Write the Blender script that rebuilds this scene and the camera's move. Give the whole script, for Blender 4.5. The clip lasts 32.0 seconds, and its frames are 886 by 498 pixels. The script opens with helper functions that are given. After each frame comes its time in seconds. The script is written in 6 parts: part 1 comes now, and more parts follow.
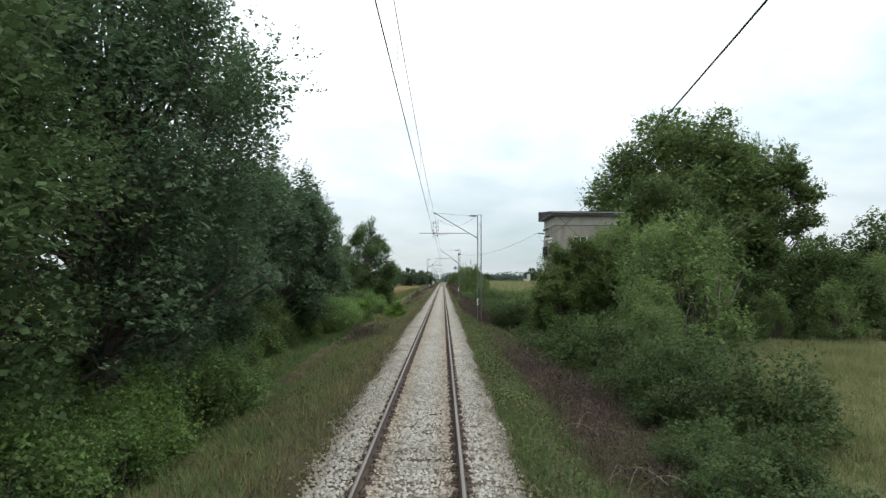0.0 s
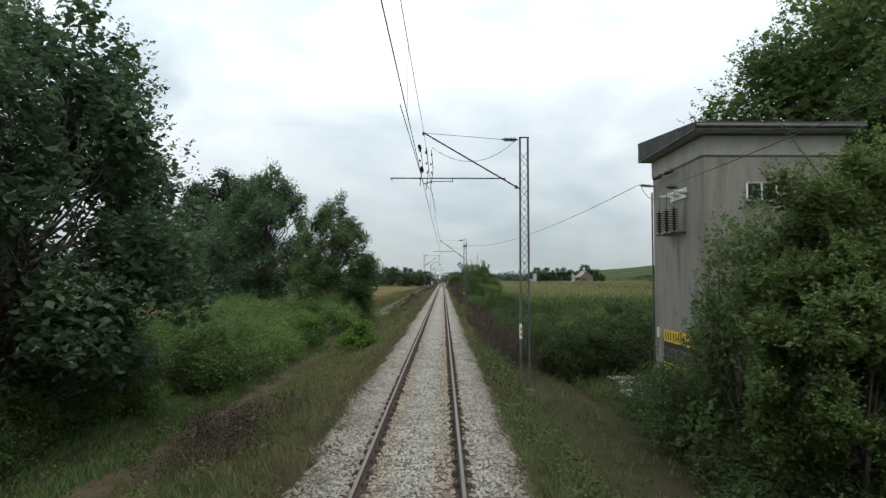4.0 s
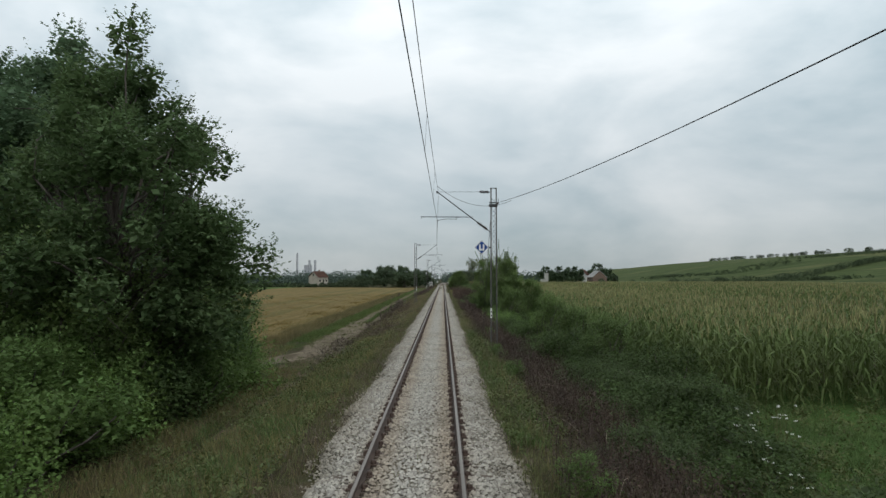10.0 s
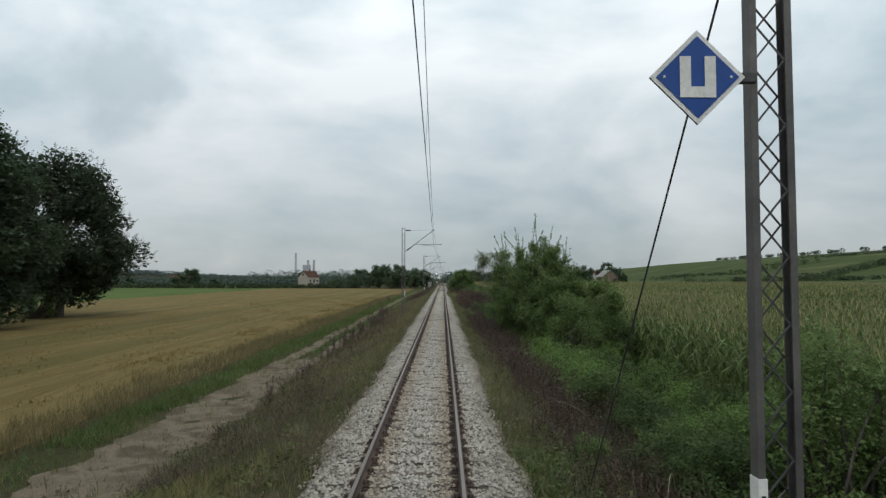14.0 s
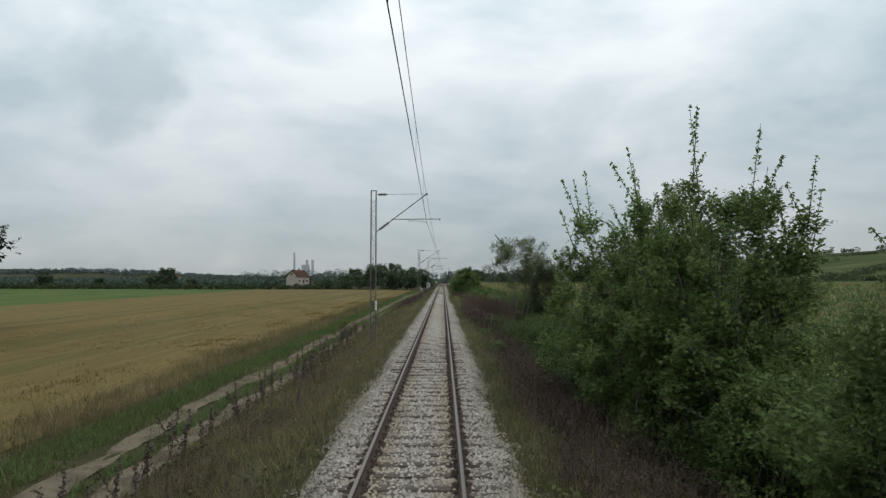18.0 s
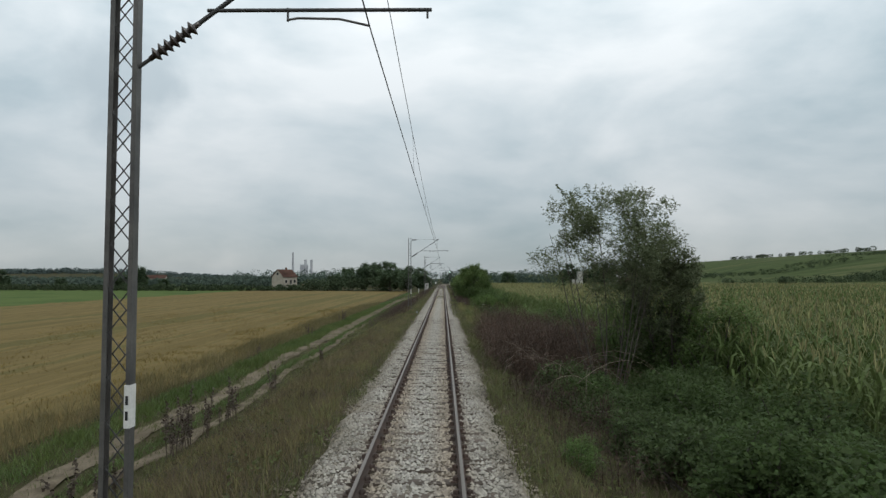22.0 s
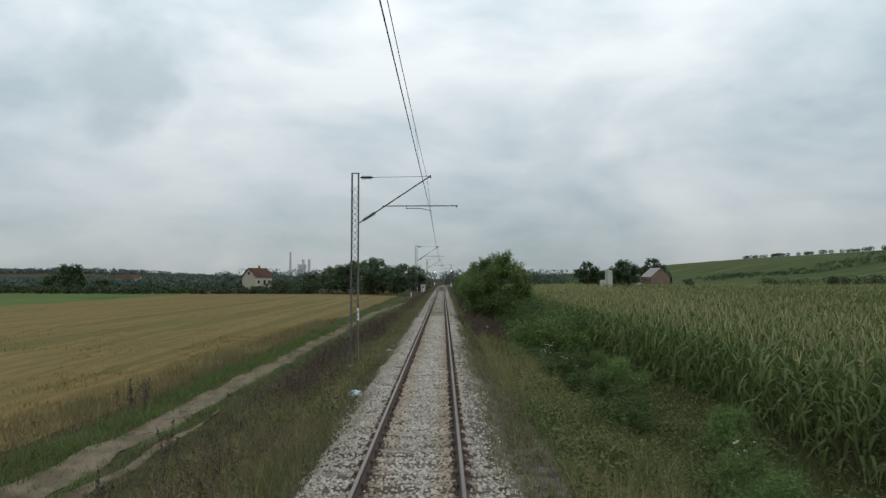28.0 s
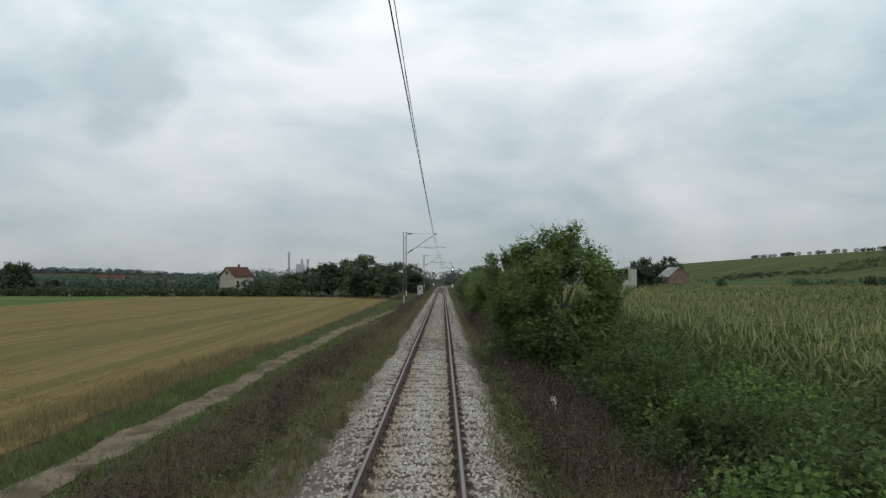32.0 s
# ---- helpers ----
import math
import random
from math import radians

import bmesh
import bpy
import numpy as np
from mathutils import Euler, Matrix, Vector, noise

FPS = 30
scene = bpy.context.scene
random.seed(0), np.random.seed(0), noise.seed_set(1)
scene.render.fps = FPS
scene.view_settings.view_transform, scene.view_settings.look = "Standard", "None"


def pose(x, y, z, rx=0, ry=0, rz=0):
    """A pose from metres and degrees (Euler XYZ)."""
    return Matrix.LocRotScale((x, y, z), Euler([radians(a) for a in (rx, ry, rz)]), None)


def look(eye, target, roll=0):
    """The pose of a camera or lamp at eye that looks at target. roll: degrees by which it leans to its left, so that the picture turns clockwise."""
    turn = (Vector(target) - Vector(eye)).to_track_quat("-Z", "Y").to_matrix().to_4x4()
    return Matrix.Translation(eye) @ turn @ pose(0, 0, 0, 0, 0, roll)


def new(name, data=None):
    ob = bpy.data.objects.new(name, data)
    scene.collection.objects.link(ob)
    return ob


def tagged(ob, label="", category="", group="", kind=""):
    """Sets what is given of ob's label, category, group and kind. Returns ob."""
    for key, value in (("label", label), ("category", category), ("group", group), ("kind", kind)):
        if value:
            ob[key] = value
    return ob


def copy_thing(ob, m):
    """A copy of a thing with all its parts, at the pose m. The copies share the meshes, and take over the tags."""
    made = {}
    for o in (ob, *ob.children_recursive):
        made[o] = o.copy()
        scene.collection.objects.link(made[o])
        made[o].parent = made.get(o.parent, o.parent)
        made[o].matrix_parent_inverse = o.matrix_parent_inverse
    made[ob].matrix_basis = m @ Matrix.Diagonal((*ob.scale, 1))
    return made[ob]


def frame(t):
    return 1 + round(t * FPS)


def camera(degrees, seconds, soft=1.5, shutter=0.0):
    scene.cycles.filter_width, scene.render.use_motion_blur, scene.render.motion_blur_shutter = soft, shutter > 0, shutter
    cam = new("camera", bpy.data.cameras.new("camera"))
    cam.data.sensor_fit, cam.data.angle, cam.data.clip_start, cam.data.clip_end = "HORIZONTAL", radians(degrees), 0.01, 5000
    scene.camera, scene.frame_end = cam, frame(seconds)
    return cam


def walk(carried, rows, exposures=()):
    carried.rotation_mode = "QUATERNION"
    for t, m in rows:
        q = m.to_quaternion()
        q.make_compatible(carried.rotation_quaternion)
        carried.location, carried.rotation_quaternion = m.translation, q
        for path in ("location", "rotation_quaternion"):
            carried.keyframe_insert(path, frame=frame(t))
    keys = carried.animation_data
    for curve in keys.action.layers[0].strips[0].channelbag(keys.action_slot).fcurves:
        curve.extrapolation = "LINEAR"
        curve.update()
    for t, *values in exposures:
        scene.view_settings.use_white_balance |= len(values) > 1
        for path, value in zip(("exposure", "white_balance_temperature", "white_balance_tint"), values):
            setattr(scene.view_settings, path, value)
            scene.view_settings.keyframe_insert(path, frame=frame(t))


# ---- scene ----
cam = camera(70.0, 32.0, soft=1.4)
EYE, SIDE, TILT = 2.87, 0.47, 2.62
# seconds, metres along the track, nod and swing in degrees
ROWS = [
    (0.0, 0.00, 0.0, 0.0),
    (0.5, 3.19, 0.0, 0.0),
    (1.0, 6.38, 0.0, 0.0),
    (1.5, 9.58, 0.0, 0.0),
    (2.0, 12.77, 0.0, 0.0),
    (2.5, 15.94, 0.0, 0.0),
    (3.0, 19.13, 0.0, 0.0),
    (3.5, 22.30, 0.0, 0.0),
    (5.5, 35.41, 0.0, 0.0),
    (6.0, 38.85, 0.0, 0.0),
    (6.5, 42.21, 0.0, 0.0),
    (7.0, 45.59, 0.0, 0.0),
    (7.5, 48.97, 0.0, 0.0),
    (8.0, 52.31, 0.0, 0.0),
    (8.5, 55.63, 0.0, 0.0),
    (9.0, 59.01, 0.0, 0.0),
    (9.5, 62.37, 0.0, 0.0),
    (10.0, 65.75, 0.0, 0.0),
    (10.5, 69.07, 0.0, 0.0),
    (11.0, 72.43, 0.0, 0.0),
    (11.5, 75.73, 0.0, 0.0),
    (12.0, 78.98, 0.0, 0.0),
    (12.5, 82.24, 0.0, 0.0),
    (13.0, 85.49, 0.0, 0.0),
    (13.5, 88.75, 0.0, 0.0),
    (14.0, 91.96, 0.0, 0.0),
    (14.5, 95.15, 0.0, 0.0),
    (16.5, 107.54, 0.0, 0.0),
    (17.0, 110.80, 0.0, 0.0),
    (17.5, 114.05, 0.0, 0.0),
    (18.0, 117.26, 0.0, 0.0),
    (18.5, 120.50, 0.0, 0.0),
    (19.0, 123.71, 0.0, 0.0),
    (19.5, 126.95, 0.0, 0.0),
    (20.0, 130.16, 0.0, 0.0),
    (20.5, 133.50, 0.0, 0.0),
    (21.0, 136.81, 0.0, 0.0),
    (21.5, 140.09, 0.0, 0.0),
    (22.0, 143.39, 0.0, 0.0),
    (22.5, 146.66, 0.0, 0.0),
    (23.0, 150.05, 0.0, 0.0),
    (23.5, 153.49, 0.0, 0.0),
    (24.0, 156.89, 0.0, 0.0),
    (24.5, 160.38, 0.0, 0.0),
    (25.0, 163.95, 0.0, 0.0),
    (25.5, 167.50, 0.0, 0.0),
    (27.5, 182.03, 0.0, 0.0),
    (28.0, 185.14, 0.0, 0.0),
    (28.5, 188.24, 0.0, 0.0),
    (29.0, 191.33, 0.0, 0.0),
    (29.5, 194.42, 0.0, 0.0),
    (30.0, 197.44, 0.0, 0.0),
    (30.5, 200.53, 0.0, 0.0),
    (31.0, 203.59, 0.0, 0.0),
    (31.5, 206.66, 0.0, 0.0),
    (32.0, 209.64, 0.0, 0.0),
]
walk(cam, [(t, pose(SIDE, s, EYE, 90 + TILT + nod, 0, swing)) for t, s, nod, swing in ROWS],
     [(0, 0.69), (3.0, 0.55), (5.5, 0.06), (32.0, -0.05)])

# ---- light ----
world = bpy.data.worlds.new("overcast_sky")
scene.world = world
world.use_nodes = True


def overcast():
    """High thin cloud: a soft grey-white layer with darker bellies over a faint clear sky."""
    nt = world.node_tree
    nt.nodes.clear()
    n = nt.nodes.new
    out, bg = n("ShaderNodeOutputWorld"), n("ShaderNodeBackground")
    sky = n("ShaderNodeTexSky")
    sky.sky_type, sky.sun_disc = "NISHITA", False
    sky.sun_elevation, sky.sun_rotation = radians(52), radians(140)
    dim = n("ShaderNodeMixRGB")
    dim.blend_type, dim.inputs[0].default_value = "MULTIPLY", 1.0
    dim.inputs[2].default_value = (0.09, 0.09, 0.09, 1)
    co, mp = n("ShaderNodeTexCoord"), n("ShaderNodeMapping")
    mp.inputs["Scale"].default_value = (1.0, 1.0, 2.3)
    big, small = n("ShaderNodeTexNoise"), n("ShaderNodeTexNoise")
    big.inputs["Scale"].default_value, big.inputs["Detail"].default_value = 2.3, 6
    big.inputs["Roughness"].default_value = 0.5
    big.inputs["Distortion"].default_value = 0.5
    small.inputs["Scale"].default_value, small.inputs["Detail"].default_value = 6.5, 5
    add = n("ShaderNodeMath")
    add.operation = "MULTIPLY_ADD"
    add.inputs[1].default_value = 0.35
    ramp = n("ShaderNodeValToRGB")
    e = ramp.color_ramp.elements
    e[0].position, e[0].color = 0.46, (0.47, 0.58, 0.63, 1)
    e[1].position, e[1].color = 0.82, (0.88, 0.93, 0.95, 1)
    mid = e.new(0.62)
    mid.color = (0.665, 0.747, 0.785, 1)
    # the layer is thinner and brighter overhead than near the horizon
    sep, rise = n("ShaderNodeSeparateXYZ"), n("ShaderNodeMapRange")
    rise.inputs[1].default_value, rise.inputs[2].default_value = 0.02, 0.5
    rise.inputs[3].default_value, rise.inputs[4].default_value = 0.63, 1.44
    lift = n("ShaderNodeVectorMath")
    lift.operation = "SCALE"
    mix = n("ShaderNodeMixRGB")
    mix.inputs[0].default_value = 0.88
    ln = nt.links.new
    ln(co.outputs["Generated"], mp.inputs[0])
    ln(mp.outputs[0], big.inputs["Vector"])
    ln(mp.outputs[0], small.inputs["Vector"])
    ln(small.outputs[0], add.inputs[0])
    ln(big.outputs[0], add.inputs[2])
    ln(add.outputs[0], ramp.inputs[0])
    ln(co.outputs["Generated"], sep.inputs[0])
    ln(sep.outputs[2], rise.inputs[0])
    # one low ragged cloud, darker than the layer above it
    way, dist, rag, shape, dark = n("ShaderNodeVectorMath"), n("ShaderNodeVectorMath"), n("ShaderNodeMath"), n("ShaderNodeMapRange"), n("ShaderNodeMixRGB")
    way.operation, dist.operation, rag.operation = "MULTIPLY", "DISTANCE", "MULTIPLY_ADD"
    way.inputs[1].default_value = (1.0, 1.0, 1.35)
    dist.inputs[1].default_value = (-0.4405, 0.857, 0.268 * 1.35)
    puff = n("ShaderNodeTexNoise")
    puff.inputs["Scale"].default_value, puff.inputs["Detail"].default_value = 11.0, 6
    rag.inputs[1].default_value = -0.17
    shape.interpolation_type = "SMOOTHSTEP"
    shape.inputs[1].default_value, shape.inputs[2].default_value = -0.045, 0.02
    shape.inputs[3].default_value, shape.inputs[4].default_value = 0.8, 0.0
    dark.inputs[2].default_value = (0.50, 0.585, 0.63, 1)
    ln(co.outputs["Generated"], way.inputs[0])
    ln(way.outputs[0], dist.inputs[0])
    ln(co.outputs["Generated"], puff.inputs["Vector"])
    ln(puff.outputs[0], rag.inputs[0])
    ln(dist.outputs["Value"], rag.inputs[2])
    ln(rag.outputs[0], shape.inputs[0])
    ln(shape.outputs[0], dark.inputs[0])
    ln(ramp.outputs[0], dark.inputs[1])
    ln(dark.outputs[0], lift.inputs[0])
    ln(rise.outputs[0], lift.inputs["Scale"])
    ln(sky.outputs[0], dim.inputs[1])
    ln(dim.outputs[0], mix.inputs[1])
    ln(lift.outputs[0], mix.inputs[2])
    ln(mix.outputs[0], bg.inputs[0])
    bg.inputs[1].default_value = 1.0
    ln(bg.outputs[0], out.inputs[0])


overcast()
sun = new("sun", bpy.data.lights.new("sun", "SUN"))
sun.data.energy, sun.data.angle, sun.data.color = 0.7, radians(25), (1.0, 0.97, 0.92)
sun.matrix_world = look((40, -60, 90), (0, 0, 0))


# ---- materials ----
def mat(name, cols, scale=1.0, rough=0.85, bump=0.0, bscale=40.0, island=0.0, thing=0.0, metal=0.0, thin=0.0, gloss=0.3, fine=0.25, stretch=(1, 1, 1), span=(0.3, 0.7)):
    """A procedural surface: colours mixed by a broad noise, mottled by a fine one, with relief."""
    m = bpy.data.materials.new(name)
    m.use_nodes = True
    nt = m.node_tree
    n, ln = nt.nodes.new, nt.links.new
    p = nt.nodes["Principled BSDF"]
    p.inputs["Roughness"].default_value, p.inputs["Metallic"].default_value = rough, metal
    p.inputs["Specular IOR Level"].default_value = gloss
    co, mp = n("ShaderNodeTexCoord"), n("ShaderNodeMapping")
    mp.inputs["Scale"].default_value = stretch
    ln(co.outputs["Object"], mp.inputs[0])
    broad, grain = n("ShaderNodeTexNoise"), n("ShaderNodeTexNoise")
    broad.inputs["Scale"].default_value, broad.inputs["Detail"].default_value = scale, 5
    grain.inputs["Scale"].default_value, grain.inputs["Detail"].default_value = bscale, 4
    ln(mp.outputs[0], broad.inputs["Vector"])
    ln(mp.outputs[0], grain.inputs["Vector"])
    ramp = n("ShaderNodeValToRGB")
    e = ramp.color_ramp.elements
    e[0].position, e[0].color = span[0], (*cols[0], 1)
    e[1].position, e[1].color = span[1], (*cols[-1], 1)
    for i, c in enumerate(cols[1:-1]):
        e.new(span[0] + (span[1] - span[0]) * (i + 1) / (len(cols) - 1)).color = (*c, 1)
    ln(broad.outputs[0], ramp.inputs[0])
    hsv = n("ShaderNodeHueSaturation")
    ln(ramp.outputs[0], hsv.inputs["Color"])
    val = n("ShaderNodeMath")
    val.operation = "MULTIPLY_ADD"
    val.inputs[1].default_value, val.inputs[2].default_value = 2 * fine, 1 - fine
    ln(grain.outputs[0], val.inputs[0])
    last = val
    for amount, node, socket in ((island, "ShaderNodeNewGeometry", "Random Per Island"), (thing, "ShaderNodeObjectInfo", "Random")):
        if amount:
            src, sc, mu = n(node), n("ShaderNodeMath"), n("ShaderNodeMath")
            sc.operation, mu.operation = "MULTIPLY_ADD", "MULTIPLY"
            sc.inputs[1].default_value, sc.inputs[2].default_value = 2 * amount, 1 - amount
            ln(src.outputs[socket], sc.inputs[0])
            ln(sc.outputs[0], mu.inputs[0])
            ln(last.outputs[0], mu.inputs[1])
            last = mu
            if amount == island:
                hue = n("ShaderNodeMath")
                hue.operation = "MULTIPLY_ADD"
                hue.inputs[1].default_value, hue.inputs[2].default_value = 0.05 * amount, 0.5 - 0.025 * amount
                ln(src.outputs[socket], hue.inputs[0])
                ln(hue.outputs[0], hsv.inputs["Hue"])
    ln(last.outputs[0], hsv.inputs["Value"])
    ln(hsv.outputs[0], p.inputs["Base Color"])
    if bump:
        b = n("ShaderNodeBump")
        b.inputs["Strength"].default_value, b.inputs["Distance"].default_value = min(1.0, bump * 20), bump
        ln(grain.outputs[0], b.inputs["Height"])
        ln(b.outputs[0], p.inputs["Normal"])
    if thin:
        tr, mx = n("ShaderNodeBsdfTranslucent"), n("ShaderNodeMixShader")
        mx.inputs[0].default_value = thin
        ln(hsv.outputs[0], tr.inputs[0])
        ln(p.outputs[0], mx.inputs[1])
        ln(tr.outputs[0], mx.inputs[2])
        ln(mx.outputs[0], nt.nodes["Material Output"].inputs[0])
    return m


def leafy(name, a, b, thin=0.42, scale=0.5):
    a, b = (tuple(1.12 * (0.92 * q + 0.08 * sum(c) / 3) for q in c) for c in (a, b))
    return mat(name, (a, b), scale=scale, rough=0.65, island=0.3, thing=0.16, thin=thin, fine=0.15, bscale=9, gloss=0.22)


M_GROUND = mat("verge_soil", ((0.054, 0.042, 0.027), (0.044, 0.046, 0.021), (0.074, 0.058, 0.037)), 0.7, 0.95, 0.03, 14, fine=0.4, gloss=0.03)


def rust_stain(nt, colour):
    """Iron dust from wheels and brakes close to both rails, and soil on the shoulders."""
    n, ln = nt.nodes.new, nt.links.new
    co, sep, a, b, c, mix = n("ShaderNodeTexCoord"), n("ShaderNodeSeparateXYZ"), n("ShaderNodeMath"), n("ShaderNodeMath"), n("ShaderNodeMapRange"), n("ShaderNodeMixRGB")
    a.operation, b.operation = "ABSOLUTE", "SUBTRACT"
    b.inputs[1].default_value = 0.62
    d = n("ShaderNodeMath")
    d.operation = "ABSOLUTE"
    c.interpolation_type = "SMOOTHSTEP"
    c.inputs[1].default_value, c.inputs[2].default_value, c.inputs[3].default_value, c.inputs[4].default_value = 0.05, 0.5, 0.75, 0.0
    mix.blend_type = "MULTIPLY"
    mix.inputs[2].default_value = (0.84, 0.72, 0.61, 1)
    ln(co.outputs["Object"], sep.inputs[0])
    ln(sep.outputs[0], a.inputs[0])
    ln(a.outputs[0], b.inputs[0])
    ln(b.outputs[0], d.inputs[0])
    ln(d.outputs[0], c.inputs[0])
    ln(c.outputs[0], mix.inputs[0])
    ln(colour, mix.inputs[1])
    # soil and weed litter among the stones of both shoulders, in patches
    far, blot, add, soil = n("ShaderNodeMapRange"), n("ShaderNodeTexNoise"), n("ShaderNodeMath"), n("ShaderNodeMixRGB")
    blot.inputs["Scale"].default_value, blot.inputs["Detail"].default_value = 1.6, 5
    ln(co.outputs["Object"], blot.inputs["Vector"])
    add.operation = "ADD"
    ln(a.outputs[0], add.inputs[0])
    ln(blot.outputs[0], add.inputs[1])
    far.inputs[1].default_value, far.inputs[2].default_value, far.inputs[4].default_value = 1.55, 2.35, 0.85
    ln(add.outputs[0], far.inputs[0])
    soil.blend_type = "MULTIPLY"
    soil.inputs[2].default_value = (0.45, 0.40, 0.32, 1)
    ln(far.outputs[0], soil.inputs[0])
    ln(mix.outputs[0], soil.inputs[1])
    ln(soil.outputs[0], nt.nodes["Principled BSDF"].inputs["Base Color"])


def crushed_stone(name):
    """Close-lying broken stone: cells of differing grey with dark gaps between them, dirtier in patches."""
    m = bpy.data.materials.new(name)
    m.use_nodes = True
    nt = m.node_tree
    n, ln = nt.nodes.new, nt.links.new
    p = nt.nodes["Principled BSDF"]
    p.inputs["Roughness"].default_value = 0.93
    co, cell, gap, dirt = n("ShaderNodeTexCoord"), n("ShaderNodeTexVoronoi"), n("ShaderNodeTexVoronoi"), n("ShaderNodeTexNoise")
    gap.feature = "DISTANCE_TO_EDGE"
    for v in (cell, gap):
        v.inputs["Scale"].default_value = 23.0
        ln(co.outputs["Object"], v.inputs["Vector"])
    dirt.inputs["Scale"].default_value, dirt.inputs["Detail"].default_value = 0.9, 6
    ln(co.outputs["Object"], dirt.inputs["Vector"])
    tone, edge, mud = n("ShaderNodeValToRGB"), n("ShaderNodeValToRGB"), n("ShaderNodeValToRGB")
    e = tone.color_ramp.elements
    e[0].color, e[1].color = (0.20, 0.18, 0.148, 1), (0.46, 0.428, 0.368, 1)
    e = edge.color_ramp.elements
    e[0].position, e[0].color, e[1].position, e[1].color = 0.02, (0.16, 0.145, 0.125, 1), 0.16, (1, 1, 1, 1)
    e = mud.color_ramp.elements
    e[0].position, e[0].color, e[1].position, e[1].color = 0.36, (0.62, 0.57, 0.5, 1), 0.6, (1, 1, 1, 1)
    sep = n("ShaderNodeSeparateColor")
    ln(cell.outputs["Color"], sep.inputs[0])
    ln(sep.outputs[0], tone.inputs[0])
    ln(gap.outputs[0], edge.inputs[0])
    ln(dirt.outputs[0], mud.inputs[0])
    a, b = n("ShaderNodeMixRGB"), n("ShaderNodeMixRGB")
    for mx in (a, b):
        mx.blend_type, mx.inputs[0].default_value = "MULTIPLY", 1.0
    ln(tone.outputs[0], a.inputs[1])
    ln(edge.outputs[0], a.inputs[2])
    ln(a.outputs[0], b.inputs[1])
    ln(mud.outputs[0], b.inputs[2])
    rust_stain(nt, b.outputs[0])
    bp = n("ShaderNodeBump")
    bp.inputs["Strength"].default_value, bp.inputs["Distance"].default_value = 1.0, 0.03
    ln(gap.outputs[0], bp.inputs["Height"])
    ln(bp.outputs[0], p.inputs["Normal"])
    return m


M_BALLAST = crushed_stone("ballast_bed")
M_STONE = mat("ballast_stone", ((0.250, 0.232, 0.196), (0.335, 0.314, 0.274), (0.285, 0.258, 0.216)), 0.5, 0.9, 0.004, 60, island=0.3, fine=0.2)
rust_stain(M_STONE.node_tree, M_STONE.node_tree.nodes["Principled BSDF"].inputs["Base Color"].links[0].from_socket)
M_DIRTYSTONE = mat("soiled_ballast", ((0.055, 0.045, 0.034), (0.12, 0.105, 0.083), (0.075, 0.062, 0.046)), 3.0, 0.95, 0.02, 26, fine=0.5, span=(0.38, 0.62))
M_SLEEPER = mat("sleeper_oak", ((0.06, 0.045, 0.035), (0.13, 0.105, 0.085)), 2.0, 0.9, 0.01, 30, thing=0.3, fine=0.4, stretch=(0.3, 4, 4))
M_RUST = mat("rusty_steel", ((0.045, 0.033, 0.028), (0.085, 0.055, 0.042)), 2.0, 0.8, 0.002, 60, fine=0.3)
M_RAILTOP = mat("worn_rail_head", ((0.15, 0.13, 0.112), (0.235, 0.208, 0.185)), 1.2, 0.5, 0.0, 30, metal=0.75, stretch=(6, 0.15, 1))
M_GALV = mat("weathered_steel", ((0.085, 0.082, 0.08), (0.15, 0.142, 0.132)), 3.0, 0.6, 0.001, 40, metal=0.35)
M_DARKSTEEL = mat("dark_steel", ((0.05, 0.05, 0.052), (0.09, 0.087, 0.083)), 3.0, 0.6, 0.001, 40, metal=0.3)
M_INSUL = mat("brown_porcelain", ((0.035, 0.025, 0.022), (0.06, 0.045, 0.04)), 4.0, 0.25, 0.0, gloss=0.6)
M_WIRE = mat("weathered_wire", ((0.035, 0.035, 0.036), (0.06, 0.057, 0.055)), 1.0, 0.6)
M_WHITE = mat("white_paint", ((0.62, 0.61, 0.58), (0.76, 0.75, 0.72)), 3.0, 0.7, 0.001, 30)
M_BLUE = mat("blue_enamel", ((0.016, 0.06, 0.24), (0.02, 0.078, 0.30)), 3.0, 0.4, fine=0.1)
M_CONC = mat("old_concrete", ((0.28, 0.27, 0.25), (0.40, 0.39, 0.36)), 1.5, 0.95, 0.006, 30)
M_PLASTER = mat("stained_render", ((0.15, 0.138, 0.115), (0.25, 0.235, 0.20), (0.195, 0.18, 0.152)), 0.9, 0.95, 0.004, 25, stretch=(1.6, 1.6, 0.4))
M_PALEPLASTER = mat("pale_render", ((0.25, 0.238, 0.205), (0.34, 0.325, 0.285)), 1.2, 0.95, 0.004, 25, stretch=(1.6, 1.6, 0.4))
M_ROOFTIN = mat("grey_roof_sheet", ((0.055, 0.057, 0.06), (0.10, 0.10, 0.10)), 1.5, 0.7, 0.001, 20)
M_DIRT = mat("rutted_dirt", ((0.086, 0.070, 0.049), (0.158, 0.130, 0.094), (0.106, 0.087, 0.062)), 0.7, 0.95, 0.02, 12, fine=0.35, span=(0.38, 0.62), gloss=0.03)
M_PATH = mat("worn_path", ((0.072, 0.053, 0.032), (0.055, 0.051, 0.025), (0.111, 0.085, 0.060), (0.060, 0.047, 0.028)), 0.9, 0.95, 0.02, 12, fine=0.35, gloss=0.03)
